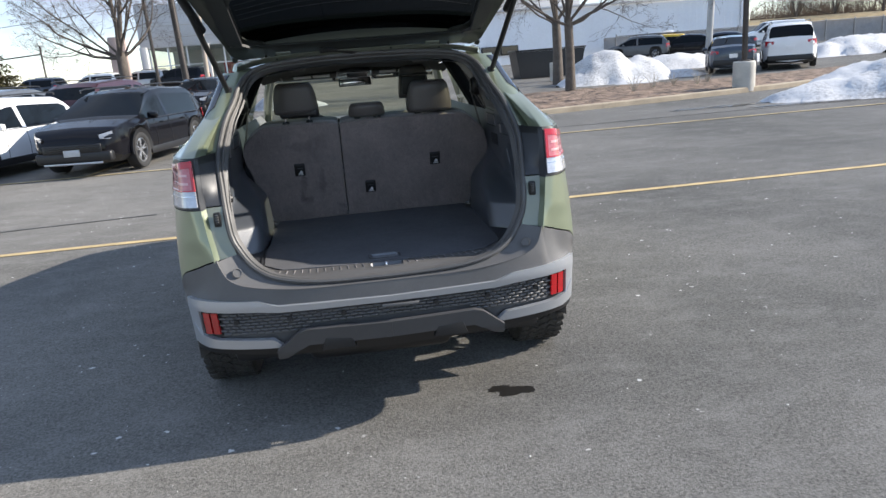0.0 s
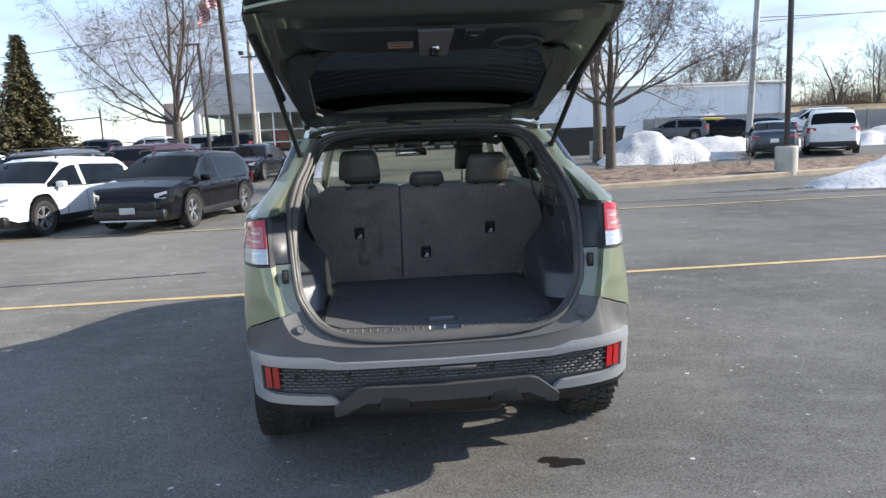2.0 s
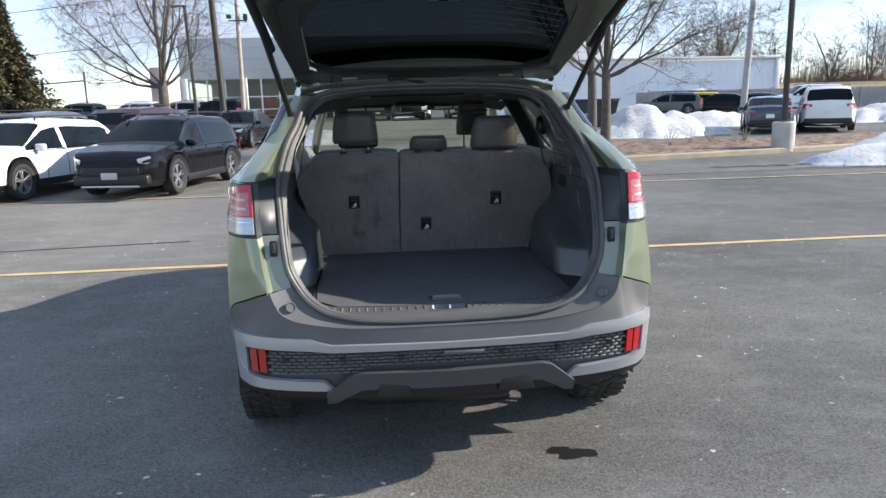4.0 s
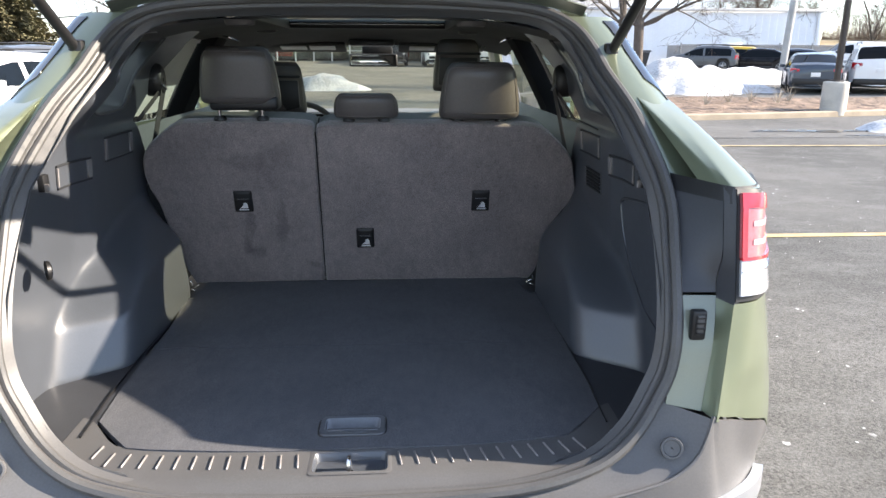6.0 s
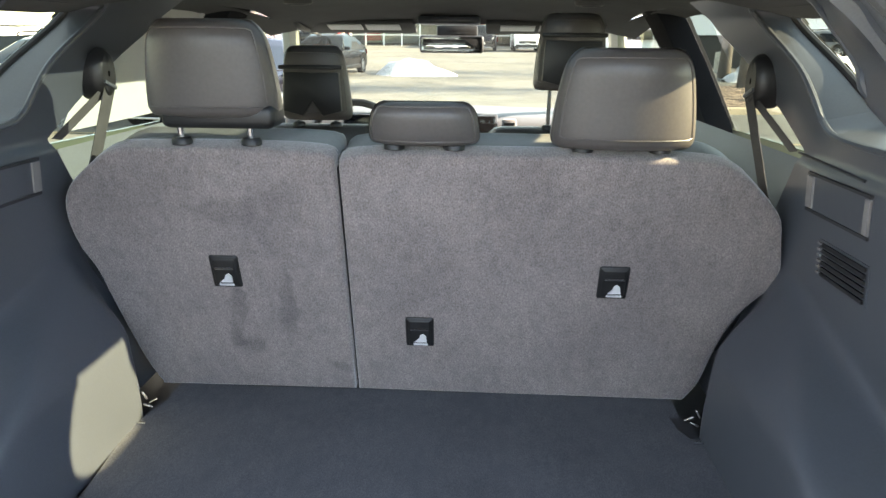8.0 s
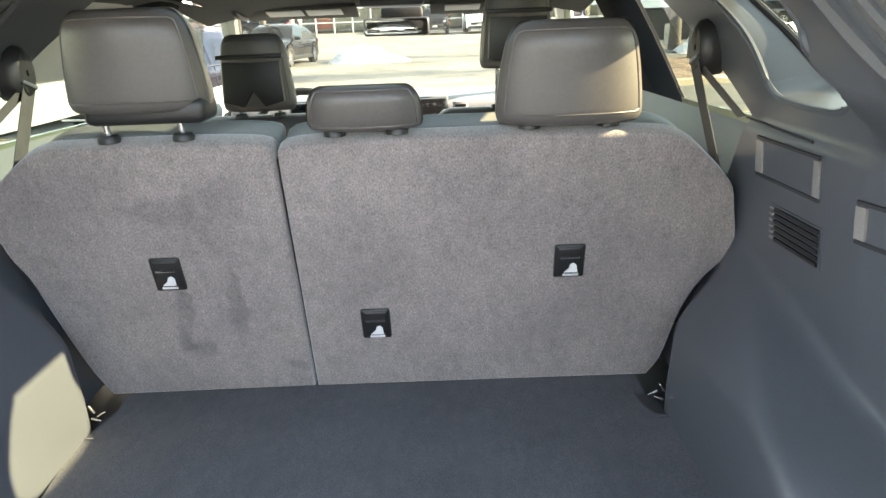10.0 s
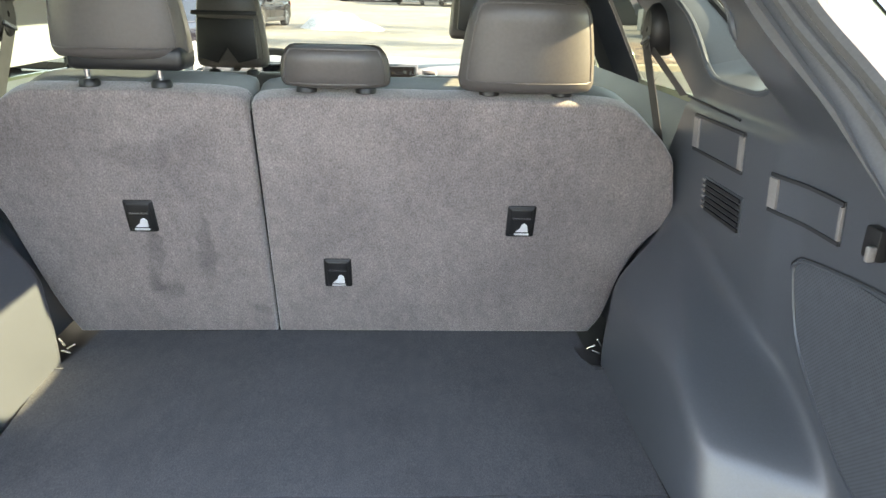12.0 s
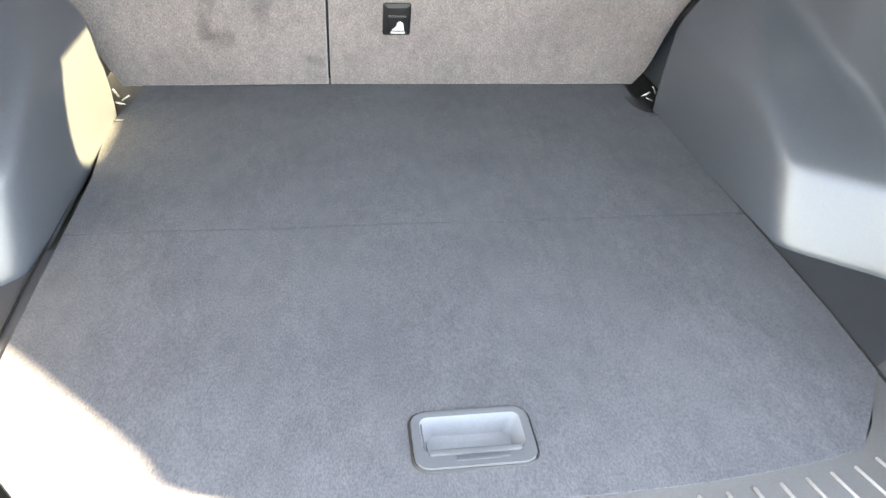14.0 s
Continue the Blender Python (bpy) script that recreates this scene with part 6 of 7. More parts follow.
for k in range(12):
    cx, cy, r = 0.545 + random.gauss(0, 0.040), 0.318 + random.gauss(0, 0.022), random.uniform(0.012, 0.046)
    part("oil_spot", ([(cx + r * 1.5 * math.cos(t) * random.uniform(0.75, 1.15), cy + r * 0.8 * math.sin(t) * random.uniform(0.8, 1.1), 0.0035 + 0.0001 * k) for t in np.linspace(0, 2 * math.pi, 13)[:-1]], [tuple(range(12))]), OIL, oil)

# loose salt and grit
random.seed(11)
gr = []
for k in range(900):
    x, y = random.uniform(-5, 5.5), random.uniform(-0.9, 9)
    r = random.choice((0.003, 0.004, 0.005, 0.007, 0.010)) * (0.8 + y * 0.06)
    a = random.random() * 6
    gr.append(([(x + r * random.uniform(0.6, 1.3) * math.cos(a + t), y + r * random.uniform(0.4, 0.9) * math.sin(a + t), land(x, y) + 0.0022 + random.random() * 0.001) for t in (0, 1.2, 2.5, 3.9, 5.1)] + [(x, y, land(x, y) + 0.004 + r * 0.3)], [(0, 1, 5), (1, 2, 5), (2, 3, 5), (3, 4, 5), (4, 0, 5)]))
tagged(part("salt_grit", cat(*gr), mat("salt", (0.60, 0.59, 0.56), 0.8)), "scattered white salt specks on asphalt", "grit", kind="stuff")

# ---- island with kerb, mulch and dry grass ----
KERB = [(4.2, 15.0), (6.2, 15.35), (9.0, 15.9), (12.5, 16.7), (16.5, 17.6), (21, 18.4)]
BACK = [(4.6, 21.5), (6.5, 21.8), (9.5, 22.0), (12.5, 21.4), (16.5, 21.8), (21, 22.5)]
kb = tagged(new("island_kerb"), "pale concrete kerb round a mulched island", "kerb", kind="structure")
kc = curve([(x, y, 0) for x, y in KERB], 60)
for i in range(0, 60, 6):
    seg = kc[i:i + 7]
    rows = []
    for j, (x, y, _) in enumerate(seg):
        sh = 0.006 if j in (0, 6) else 0
        z = land(x, y)
        rows.append([(x, y - 0.01, z - 0.05), (x, y + sh, z + 0.11 - sh), (x - 0.01, y + 0.03, z + 0.135 - sh), (x - 0.03, y + 0.17, z + 0.135 - sh), (x - 0.03, y + 0.18, z)])
    part("kerb_stone", slab(rows, 0.02), KERBSTONE, kb, smooth=30)
random.seed(2)
rows = []
for a, b in zip(curve([(x, y, 0) for x, y in KERB], 60), curve([(x, y, 0) for x, y in BACK], 60)):
    rows.append([(a[0] + (b[0] - a[0]) * t, a[1] + 0.14 + (b[1] - a[1] - 0.14) * t, land(a[0], a[1] + (b[1] - a[1]) * t) + 0.09 + 0.09 * math.sin(math.pi * t) + random.uniform(-0.02, 0.03)) for t in np.linspace(0, 1, 24)])
tagged(part("mulch_bed", sheet(rows), MULCH), "reddish brown bark mulch bed", "mulch", kind="structure")
random.seed(5)


def tuft(name, x, y, h, n):
    gs = []
    for k in range(n):
        a, l = random.random() * 6.28, random.uniform(0.4, 1) * h
        lean = random.uniform(0.1, 0.9)
        p = [(x, y, land(x, y) + 0.1), (x + lean * l * 0.4 * math.cos(a), y + lean * l * 0.4 * math.sin(a), land(x, y) + 0.1 + l * 0.6), (x + lean * l * math.cos(a), y + lean * l * math.sin(a), land(x, y) + 0.1 + l)]
        gs.append(tube(p, [0.005, 0.004, 0.0015], 4))
    return tagged(part(name, cat(*gs), mat("straw", (0.40, 0.35, 0.28), 0.9, 0, 0.3) if "straw" not in bpy.data.materials else bpy.data.materials["straw"]), "dry straw-coloured ornamental grass tuft", "grass", "grass tufts", "stuff")


for x, y in ((8.6, 18.0), (9.5, 18.6), (10.3, 18.9), (10.9, 18.5), (11.6, 19.2), (12.9, 19.4)):
    tuft("grass_tuft", x, y, 0.62, 26)

# ---- snow ----
def snow_pile(name, blobs, label, seed=1, step=0.18, foot=0.6):
    """A heap from overlapping rounded mounds."""
    noise.seed_set(seed)
    x0, x1 = min(b[0] - b[2] for b in blobs), max(b[0] + b[2] for b in blobs)
    y0, y1 = min(b[1] - b[3] for b in blobs), max(b[1] + b[3] for b in blobs)
    nx, ny = int((x1 - x0) / step) + 2, int((y1 - y0) / step) + 2
    rows = []
    for j in range(ny + 1):
        row = []
        for i in range(nx + 1):
            x, y = x0 + (x1 - x0) * i / nx, y0 + (y1 - y0) * j / ny
            h = 0.0
            for bx, by, rx, ry, bh in blobs:
                d = math.hypot((x - bx) / rx, (y - by) / ry)
                d += 0.22 * noise.noise((x * 1.1, y * 1.1, seed))
                h = max(h, bh * max(0.0, 1 - max(d, 0) ** 1.7))
            if h > 0:
                h += 0.16 * min(h, 0.6) * noise.noise((x * 2.3, y * 2.3, seed + 5)) + 0.09 * min(h, 0.5) * noise.noise((x * 6, y * 6, seed + 9))
            row.append((x, y, land(x, y) + (h if h > 0.015 else -0.03)))
        rows.append(row)
    return tagged(part(name, sheet(rows), SNOW), label, "snow", "snow piles")


snow_pile("snow_bank", [(13.6, 13.4, 3.0, 1.7, 0.80), (11.6, 13.3, 1.6, 0.9, 0.40), (15.6, 13.8, 2.6, 1.8, 0.95)], "shaded bluish pile of ploughed snow at the kerb", 3)
snow_pile("snow_bank", [(10.6, 25.8, 1.7, 1.6, 1.35), (12.0, 25.6, 1.7, 1.3, 0.95), (9.6, 25.2, 1.2, 1.0, 0.5), (13.6, 25.9, 1.7, 0.9, 0.30), (11.3, 24.2, 1.0, 0.7, 0.12)], "large bright pile of ploughed snow with dirty edges", 5)
snow_pile("snow_bank", [(16.5, 31.5, 3.2, 1.2, 0.75), (20, 32.5, 2.5, 1.0, 0.5)], "long low bank of old snow", 7, 0.25)
snow_pile("snow_bank", [(27, 32, 5, 2.0, 0.9), (34, 33, 5, 1.6, 0.7)], "long low bank of old snow", 8, 0.3)
snow_pile("snow_bank", [(-2.5, 26.6, 1.1, 1.0, 0.62), (-1.7, 26.4, 1.0, 0.8, 0.30), (-3.1, 26.9, 0.7, 0.8, 0.42)], "low pile of old snow on the lot", 9)
# meltwater at the kerb
wt = mat("wet_asphalt", (0.03, 0.032, 0.036), 0.12, 0, 0.3, 1.5, 20, bump=0.15, bscale=20)
ws = []
for cx, cy, rx, ry in ((11.0, 12.5, 1.6, 0.25), (8.8, 13.3, 1.2, 0.22), (13.5, 12.0, 1.8, 0.22)):
    ws.append(([(cx + rx * math.cos(t) * (1 + 0.25 * math.sin(5 * t + cx)), cy + ry * math.sin(t) * (1 + 0.3 * math.sin(4 * t)), land(cx, cy) + 0.003) for t in np.linspace(0, 2 * math.pi, 33)[:-1]], [tuple(range(32))]))
tagged(part("puddle", cat(*ws), wt), "thin meltwater puddles on asphalt", "puddle", kind="structure")


# ---- poles and lines ----
def lamp_base(x, y, h=0.76, r=0.30):
    z = land(x, y) + 0.06
    b = thing("light_pole", (x, y, z), "dark light pole on a round concrete base", "street lamp", "light poles")
    part("concrete_base", moved(lathe([(0.01, h), (r - 0.03, h), (r, h - 0.03), (r, -0.05), (0.01, -0.05)], 28), Matrix.Translation((x, y, z)) @ Matrix.Rotation(radians(-90), 4, "Y")), CONCRETE, b)
    part("pole", box((x, y, z + h + 3.6), (0.12, 0.12, 7.2), 0.01), DARKPOLE, b)
    part("foot_plate", box((x, y, z + h + 0.02), (0.26, 0.26, 0.04), 0.01), DARKPOLE, b)
    part("lamp_head", box((x - 0.5, y, z + h + 7.2), (0.8, 0.35, 0.12), 0.03), DARKPOLE, b)


lamp_base(11.42, 16.75, 0.79, 0.31)
lamp_base(9.7, 29.5)
lp = thing("light_pole", (-9.6, 37.2, land(-9.6, 37.2)), "slim black light pole with a flat arm", "street lamp", "light poles")
part("pole", tube([(-9.6, 37.2, 0.4), (-9.75, 37.2, 7.2)], 0.09, 8), DARKPOLE, lp)
part("arm", box((-10.05, 37.2, 7.15), (0.9, 0.10, 0.10), 0.02), DARKPOLE, lp)
part("lamp_head", box((-10.5, 37.2, 7.12), (0.7, 0.3, 0.10), 0.02), DARKPOLE, lp)
fp = thing("flag_pole", (-6.8, 29.5, land(-6.8, 29.5)), "tall dark pole with a striped red and white flag", "flagpole")
part("pole", tube([(-6.62, 29.5, 0.2), (-6.95, 29.5, 12.0)], [0.14, 0.12], 10), DARKPOLE, fp)
fl = []
RED = mat("flag_red", (0.55, 0.03, 0.04), 0.8)
FWH = mat("flag_white", (0.75, 0.75, 0.75), 0.8)
NAVY = mat("flag_navy", (0.02, 0.03, 0.12), 0.8)


def cloth(u, v):
    return (-6.98 - 0.80 * u + 0.12 * math.sin(4 * v + 6 * u), 29.5 + 0.20 * math.sin(9 * u + 2 * v), 8.35 - 0.85 * v - 0.75 * u * u + 0.10 * math.sin(7 * u))


for k in range(13):
    part("flag_stripe", slab([[cloth(u, (k + d) / 13) for d in (0, 1)] for u in np.linspace(0.45 if k < 7 else 0.0, 1, 10)], 0.004), RED if k % 2 == 0 else FWH, fp)
part("flag_canton", slab([[cloth(u, d * 7 / 13) for d in (0, 0.5, 1)] for u in np.linspace(0, 0.45, 6)], 0.004), NAVY, fp)
up = thing("utility_pole", (-8.3, 44, land(-8.3, 44)), "tall pale utility pole carrying cameras", "utility pole")
part("pole", tube([(-8.3, 44, 0.5), (-8.2, 44, 14)], [0.145, 0.11], 10), mat("pale_pole", (0.34, 0.29, 0.24), 0.8, 0, 0.2, 2, 30), up)
part("camera_arm", cat(box((-8.25, 43.9, 7.2), (1.1, 0.08, 0.08), 0.02), box((-8.75, 43.9, 7.45), (0.3, 0.25, 0.25), 0.05), box((-7.75, 43.9, 7.4), (0.25, 0.25, 0.4), 0.05)), DARKPOLE, up)
gp = thing("utility_pole", (20.2, 35.0, land(20, 35)), "tall grey metal utility pole", "utility pole")
part("pole", tube([(20.0, 35.0, 0.5), (20.6, 35.0, 14)], [0.185, 0.15], 12), STEEL, gp)
pw = thing("power_lines", (30, 40, 9), "thin black overhead power lines", "cable")
for a, b in (((20.5, 35, 7.1), (60, 48, 11.5)), ((20.5, 35, 7.3), (62, 44, 10.0)), ((-45, 60, 5.5), (-15, 62, 8.2)), ((-45, 60, 8.5), (-8.2, 44, 9.5))):
    part("cable", tube([(a[0] + (b[0] - a[0]) * t, a[1] + (b[1] - a[1]) * t, a[2] + (b[2] - a[2]) * t - 1.0 * t * (1 - t)) for t in np.linspace(0, 1, 13)], 0.022, 5), BLACK, pw)
tl = thing("traffic_signal", (-42, 90, land(0, 90)), "dark traffic signal mast arm far off", "traffic light")
part("mast", cat(tube([(-35, 90, 0.5), (-35, 90, 7)], 0.12, 6), tube([(-35, 90, 6.0), (-44, 90, 5.4)], 0.08, 6)), DARKPOLE, tl)
for x in (-43, -40):
    part("signal_head", box((x, 90, 5.5), (0.35, 0.3, 1.0), 0.03), BLACK, tl)


# ---- bare trees ----
def bare_tree(name, x, y, h, seed, label, r0=0.2, spread=0.55, depth=5, fork=3, clear=0.2, wide=0.45, reach=None, fine=0.0034):
    """Forked leader and long limbs, each with side shoots down to fine twigs; wide: the crown's radius against its height."""
    random.seed(seed)
    limbs, twigs = [], []
    z0 = land(x, y) - 0.05

    def limb(p, d, ln, r, lev):
        n = 7 if lev < 2 else (5 if lev == 2 else 3)
        pts, rad = [tuple(p)], [r]
        q, dd = Vector(p), Vector(d).normalized()
        for k in range(n):
            lift = 0.10 if lev < 2 else -0.01
            dd = (dd + Vector((random.gauss(0, 0.14), random.gauss(0, 0.14), lift + random.gauss(0, 0.10)))).normalized()
            q = q + dd * ln / n
            pts.append(tuple(q))
            rad.append(max(fine, r * (1 - 0.85 * (k + 1) / n)))
        (limbs if lev < 2 else twigs).append(tube(pts, rad, 7 if lev < 2 else (4 if lev == 2 else 3), caps=False))
        if lev >= depth - 1:
            return
        m = (7, 7, 5, 4)[min(lev, 3)]
        for k in range(m):
            t = 0.18 + 0.80 * (k + random.random()) / m
            i = min(int(t * n), n - 1)
            a, b = Vector(pts[i]), Vector(pts[i + 1])
            base = a + (b - a) * (t * n - i)
            ax = (b - a).normalized()
            out = Vector((random.gauss(0, 1), random.gauss(0, 1), random.gauss(0, 0.55)))
            out = (out - ax * out.dot(ax)).normalized()
            nd = ax * random.uniform(0.45, 0.8) + out * random.uniform(0.55, 0.95)
            limb(base, nd, ln * random.uniform(0.36, 0.64) * (1.15 - 0.5 * t), max(fine * 1.3, rad[i] * random.uniform(0.35, 0.55)), lev + 1)

    top = (x, y + 0.03, z0 + h * clear)
    trunk = tube([(x, y, z0), (x + 0.02, y, z0 + h * clear * 0.5), top], [r0 * 1.25, r0, r0 * 0.92], 12, caps=False)
    n0 = fork + 3
    for k in range(n0):
        a = 6.28 * (k + random.random() * 0.6) / n0
        el = random.uniform(0.35, 1.15)
        d = Vector((math.cos(a) * math.cos(el), math.sin(a) * math.cos(el), math.sin(el)))
        limb((x, y, z0 + h * clear * random.uniform(0.82, 1.0)), d, h * random.uniform(0.42, 0.60) * (0.75 + wide * math.cos(el)), r0 * random.uniform(0.20, 0.32), 0)
    for dx in (-0.16, 0.2):
        limb(top, (dx, random.gauss(0, 0.1), 1), h * (1 - clear) * random.uniform(0.8, 0.95), r0 * 0.55, 0)
    for d in reach or ():
        limb((x, y, z0 + h * clear * 0.9), d, Vector(d).length, r0 * 0.34, 0)
    tr = thing(name, (x, y, z0), label, "tree", "bare trees")
    part("trunk", trunk, BARK, tr)
    tagged(part("branchwork", cat(*limbs), BARK, tr), kind="stuff")
    tagged(part("crown", cat(*twigs), TWIG, tr, smooth=0), kind="stuff")
    return tr


bare_tree("bare_tree", 7.5, 20.7, 8.5, 21, "bare leafless tree with spreading branches in the mulch island", 0.15, clear=0.30, wide=0.6, reach=((4.5, -0.6, 1.7), (3.4, 0.8, 0.9), (-3.5, -0.5, 1.2)))
bare_tree("bare_tree", 9.0, 27.0, 9.0, 5, "bare leafless tree beside the snow pile", 0.19, clear=0.30, wide=0.5)
bare_tree("bare_tree", -8.9, 28.6, 10.0, 8, "large bare tree behind the parked cars", 0.20, clear=0.27, wide=0.6, reach=((-4.5, 0, 1.0), (-3.6, 0.5, -0.1), (3.2, 0.3, 1.4)))
random.seed(77)
for k in range(15):
    x = 38 + k * 4.6 + random.uniform(-1.5, 1.5)
    bare_tree("far_tree", x, 84 + random.uniform(-6, 8), random.uniform(9, 14), 100 + k, "far bare tree on the skyline", random.uniform(0.18, 0.30), depth=4, clear=0.22, fine=0.0075)
for k in range(5):
    bare_tree("far_tree", -3 + k * 5.5, 92 + random.uniform(-4, 8), random.uniform(7, 9), 200 + k, "far bare tree on the skyline", 0.16, depth=4, clear=0.2, fine=0.0075)

# far scrub: fine upright stems
random.seed(31)
sc = []
for k in range(24000):
    x = random.uniform(34, 135)
    y = random.uniform(86, 104)
    h = random.uniform(2.5, 8.0) * (0.75 + 0.25 * math.sin(x * 0.3))
    z = land(x, y)
    w = random.uniform(0.015, 0.05)
    dx = random.gauss(0, 0.5)
    sc.append(([(x - w, y, z), (x + w, y, z), (x + dx, y + random.gauss(0, 0.3), z + h)], [(0, 1, 2)]))
tagged(part("far_scrub", cat(*sc), SCRUB, smooth=0), "grey-brown leafless scrub along the skyline", "bushes", kind="stuff")
fg = tagged(part("dry_field", slab([[(x, y, land(0, y) + z) for y, z in ((66, 0.02), (73, 1.3), (79, 2.3), (110, 2.6))] for x in (28, 50, 80, 130)], 0.02), DRYGRASS), "tan dry grass bank", "grass", kind="structure")


# ---- spruces ----
def spruce(x, y, h, r, seed, label, step=1.0):
    random.seed(seed)
    z0 = land(x, y)
    tr = thing("spruce_tree", (x, y, z0), label, "tree")
    part("trunk", tube([(x, y, z0), (x, y, z0 + h)], [0.16, 0.01], 8), BARK, tr)
    v, f = [], []
    bs = []
    z = 0.5
    while z < h - 0.1:
        t = z / h
        ln = r * (1 - t) ** 1.15 * random.uniform(0.72, 1.12) + 0.10
        n = int(11 + 6 * (1 - t))
        for k in range(n):
            a = 6.28 * (k + random.random()) / n
            l = ln * random.uniform(0.65, 1.12)
            drop = random.uniform(0.10, 0.32)
            tip = (x + l * math.cos(a), y + l * math.sin(a), z0 + z - l * drop + 0.25 * l * l / max(r, 1))
            bs.append(tube([(x, y, z0 + z), tip], [0.02, 0.005], 3, caps=False))
            m = int(34 * l / step) + 6
            for q in range(m):
                u = random.uniform(0.10, 1.0)
                sag = random.uniform(-0.30, 0.12) * (1 - t * 0.5)
                px, py = x + l * u * math.cos(a) + random.gauss(0, 0.12), y + l * u * math.sin(a) + random.gauss(0, 0.12)
                pz = z0 + z + (tip[2] - z0 - z) * u + sag
                for e in range(2):
                    w = random.uniform(0.14, 0.34) * (1.15 - 0.45 * u)
                    b = a + random.gauss(0, 0.9)
                    d = (w * math.cos(b), w * math.sin(b), w * random.uniform(-0.8, 0.45))
                    s = random.uniform(0.03, 0.075)
                    o = len(v)
                    v += [(px - s * math.sin(b), py + s * math.cos(b), pz - s * 0.5), (px + s * math.sin(b), py - s * math.cos(b), pz + s * 0.6), (px + d[0], py + d[1], pz + d[2])]
                    f.append((o, o + 1, o + 2))
        z += 0.20 + 0.06 * t
    tagged(part("branchwork", cat(*bs), BARK, tr), kind="stuff")
    tagged(part("foliage", (v, f), NEEDLE, tr, smooth=0), kind="stuff")


spruce(-21.6, 42.5, 8.3, 3.6, 3, "olive green spruce tree at the edge of the lot")
spruce(64, 72, 8.5, 2.6, 6, "far dark spruce tree", 1.6)

# ---- buildings ----
def slat_wall(x0, x1, y, z0, z1, pitch, d, material, parent, name="siding_panel"):
    n = max(1, int(abs(x1 - x0) / pitch))
    me = None
    for i in range(n):
        a = x0 + (x1 - x0) * i / n
        g = prism([(a + 0.008, y, z0), (a + 0.008, y - d, z0), (a + pitch - 0.008, y - d, z0), (a + pitch - 0.008, y, z0)], (0, 0, z1 - z0))
        part(name, g, material, parent, smooth=0)


wb = thing("warehouse", (26, 58, 0.9), "long white metal-sided warehouse with a flat roof", "building")
WX0, WX1, WY = 3.0, 34.3, 56.0
part("wall", box(((WX0 + WX1) / 2, WY + 6.1, 2.9), (WX1 - WX0, 12, 4.6), 0.02), SIDING, wb)
slat_wall(WX0 + 0.2, WX1 - 0.4, WY + 0.08, 0.8, 4.95, 0.62, 0.012, SIDING, wb)
part("roof_edge", box(((WX0 + WX1) / 2, WY + 6.0, 5.15), (WX1 - WX0 + 0.4, 12.5, 0.22), 0.03), PANELGREY, wb)
part("corner_trim", box((WX1 - 0.1, WY - 0.05, 2.9), (0.35, 0.25, 4.6), 0.02), WHITE, wb)
for x in (25.0, 19.2):
    part("roof_unit", box((x, WY + 4, 5.7), (0.9 if x > 20 else 0.35, 0.8, 1.0), 0.04), PANELGREY, wb)
part("sign", box((27.2, WY - 0.08, 2.2), (1.6, 0.06, 0.9), 0.01), WHITE, wb)
for x in (4.6, 6.6, 8.6, 10.6, 12.2, 13.8):
    w = part("window", box((x, WY - 0.06, 2.05), (1.5, 0.10, 0.75), 0.01), BLACK, wb)
    part("pane", box((x, WY - 0.12, 2.05), (1.3, 0.02, 0.6), 0), GLOSS, w)
fe = thing("chain_link_fence", (38, 52, 1), "grey chain-link fence with metal posts", "fence")
for k in range(18):
    part("post", tube([(22 + k * 2.6, 53.5, 0.6), (22 + k * 2.6, 53.5, 2.6)], 0.05, 6), STEEL, fe)
part("screen", box((44, 53.6, 1.55), (46, 0.04, 1.7), 0), mat("fence_mesh_grey", (0.26, 0.26, 0.265), 0.7, 0, 0.15, 2, 30), fe)
part("rail", tube([(22, 53.5, 2.45), (67, 53.5, 2.45)], 0.04, 6), STEEL, fe)
dm = thing("dumpster", (10.4, 33, land(10, 33)), "dark steel dumpster behind the snow pile", "dumpster")
part("body", prism([(8.9, 33, 0.45), (12.0, 33, 0.45), (12.3, 33, 1.75), (8.7, 33, 1.75)], (0, 1.6, 0), 0.03), BLACK, dm)
part("lid", box((10.5, 33.8, 1.80), (3.7, 1.7, 0.08), 0.02), BLACK, dm)

sr = thing("showroom", (0, 66, 0.9), "car dealership showroom with grey panels above tall glass walls", "building")
DX0, DX1, DY = -16.6, 22.0, 62.0
part("upper_wall", box(((DX0 + DX1) / 2, DY + 7.1, 6.25), (DX1 - DX0, 14, 3.5), 0.04), PANELGREY, sr)
for k in range(3):
    part("panel_joint", box(((DX0 + DX1) / 2, DY + 0.085, 5.3 + k * 0.95), (DX1 - DX0, 0.03, 0.05), 0), CONCRETE, sr)
part("interior_back", box(((DX0 + DX1) / 2, DY + 10, 2.7), (DX1 - DX0 - 1, 0.2, 3.7), 0), mat("showroom_wall", (0.55, 0.54, 0.52), 0.7), sr)
part("showroom_floor", box(((DX0 + DX1) / 2, DY + 5, 0.93), (DX1 - DX0, 10, 0.1), 0), CONCRETE, sr)
part("glass_wall", box(((DX0 + DX1) / 2, DY + 0.5, 2.75), (DX1 - DX0 - 1.2, 0.03, 3.6), 0), SHOPGLASS, sr, shadow=False)
for k in range(25):
    part("mullion", box((DX0 + 0.6 + k * 1.55, DY + 0.45, 2.75), (0.12, 0.12, 3.6), 0), WHITE, sr)
for z in (1.9, 3.0):
    part("transom", box(((DX0 + DX1) / 2, DY + 0.45, z), (DX1 - DX0 - 1.0, 0.10, 0.08), 0), WHITE, sr)
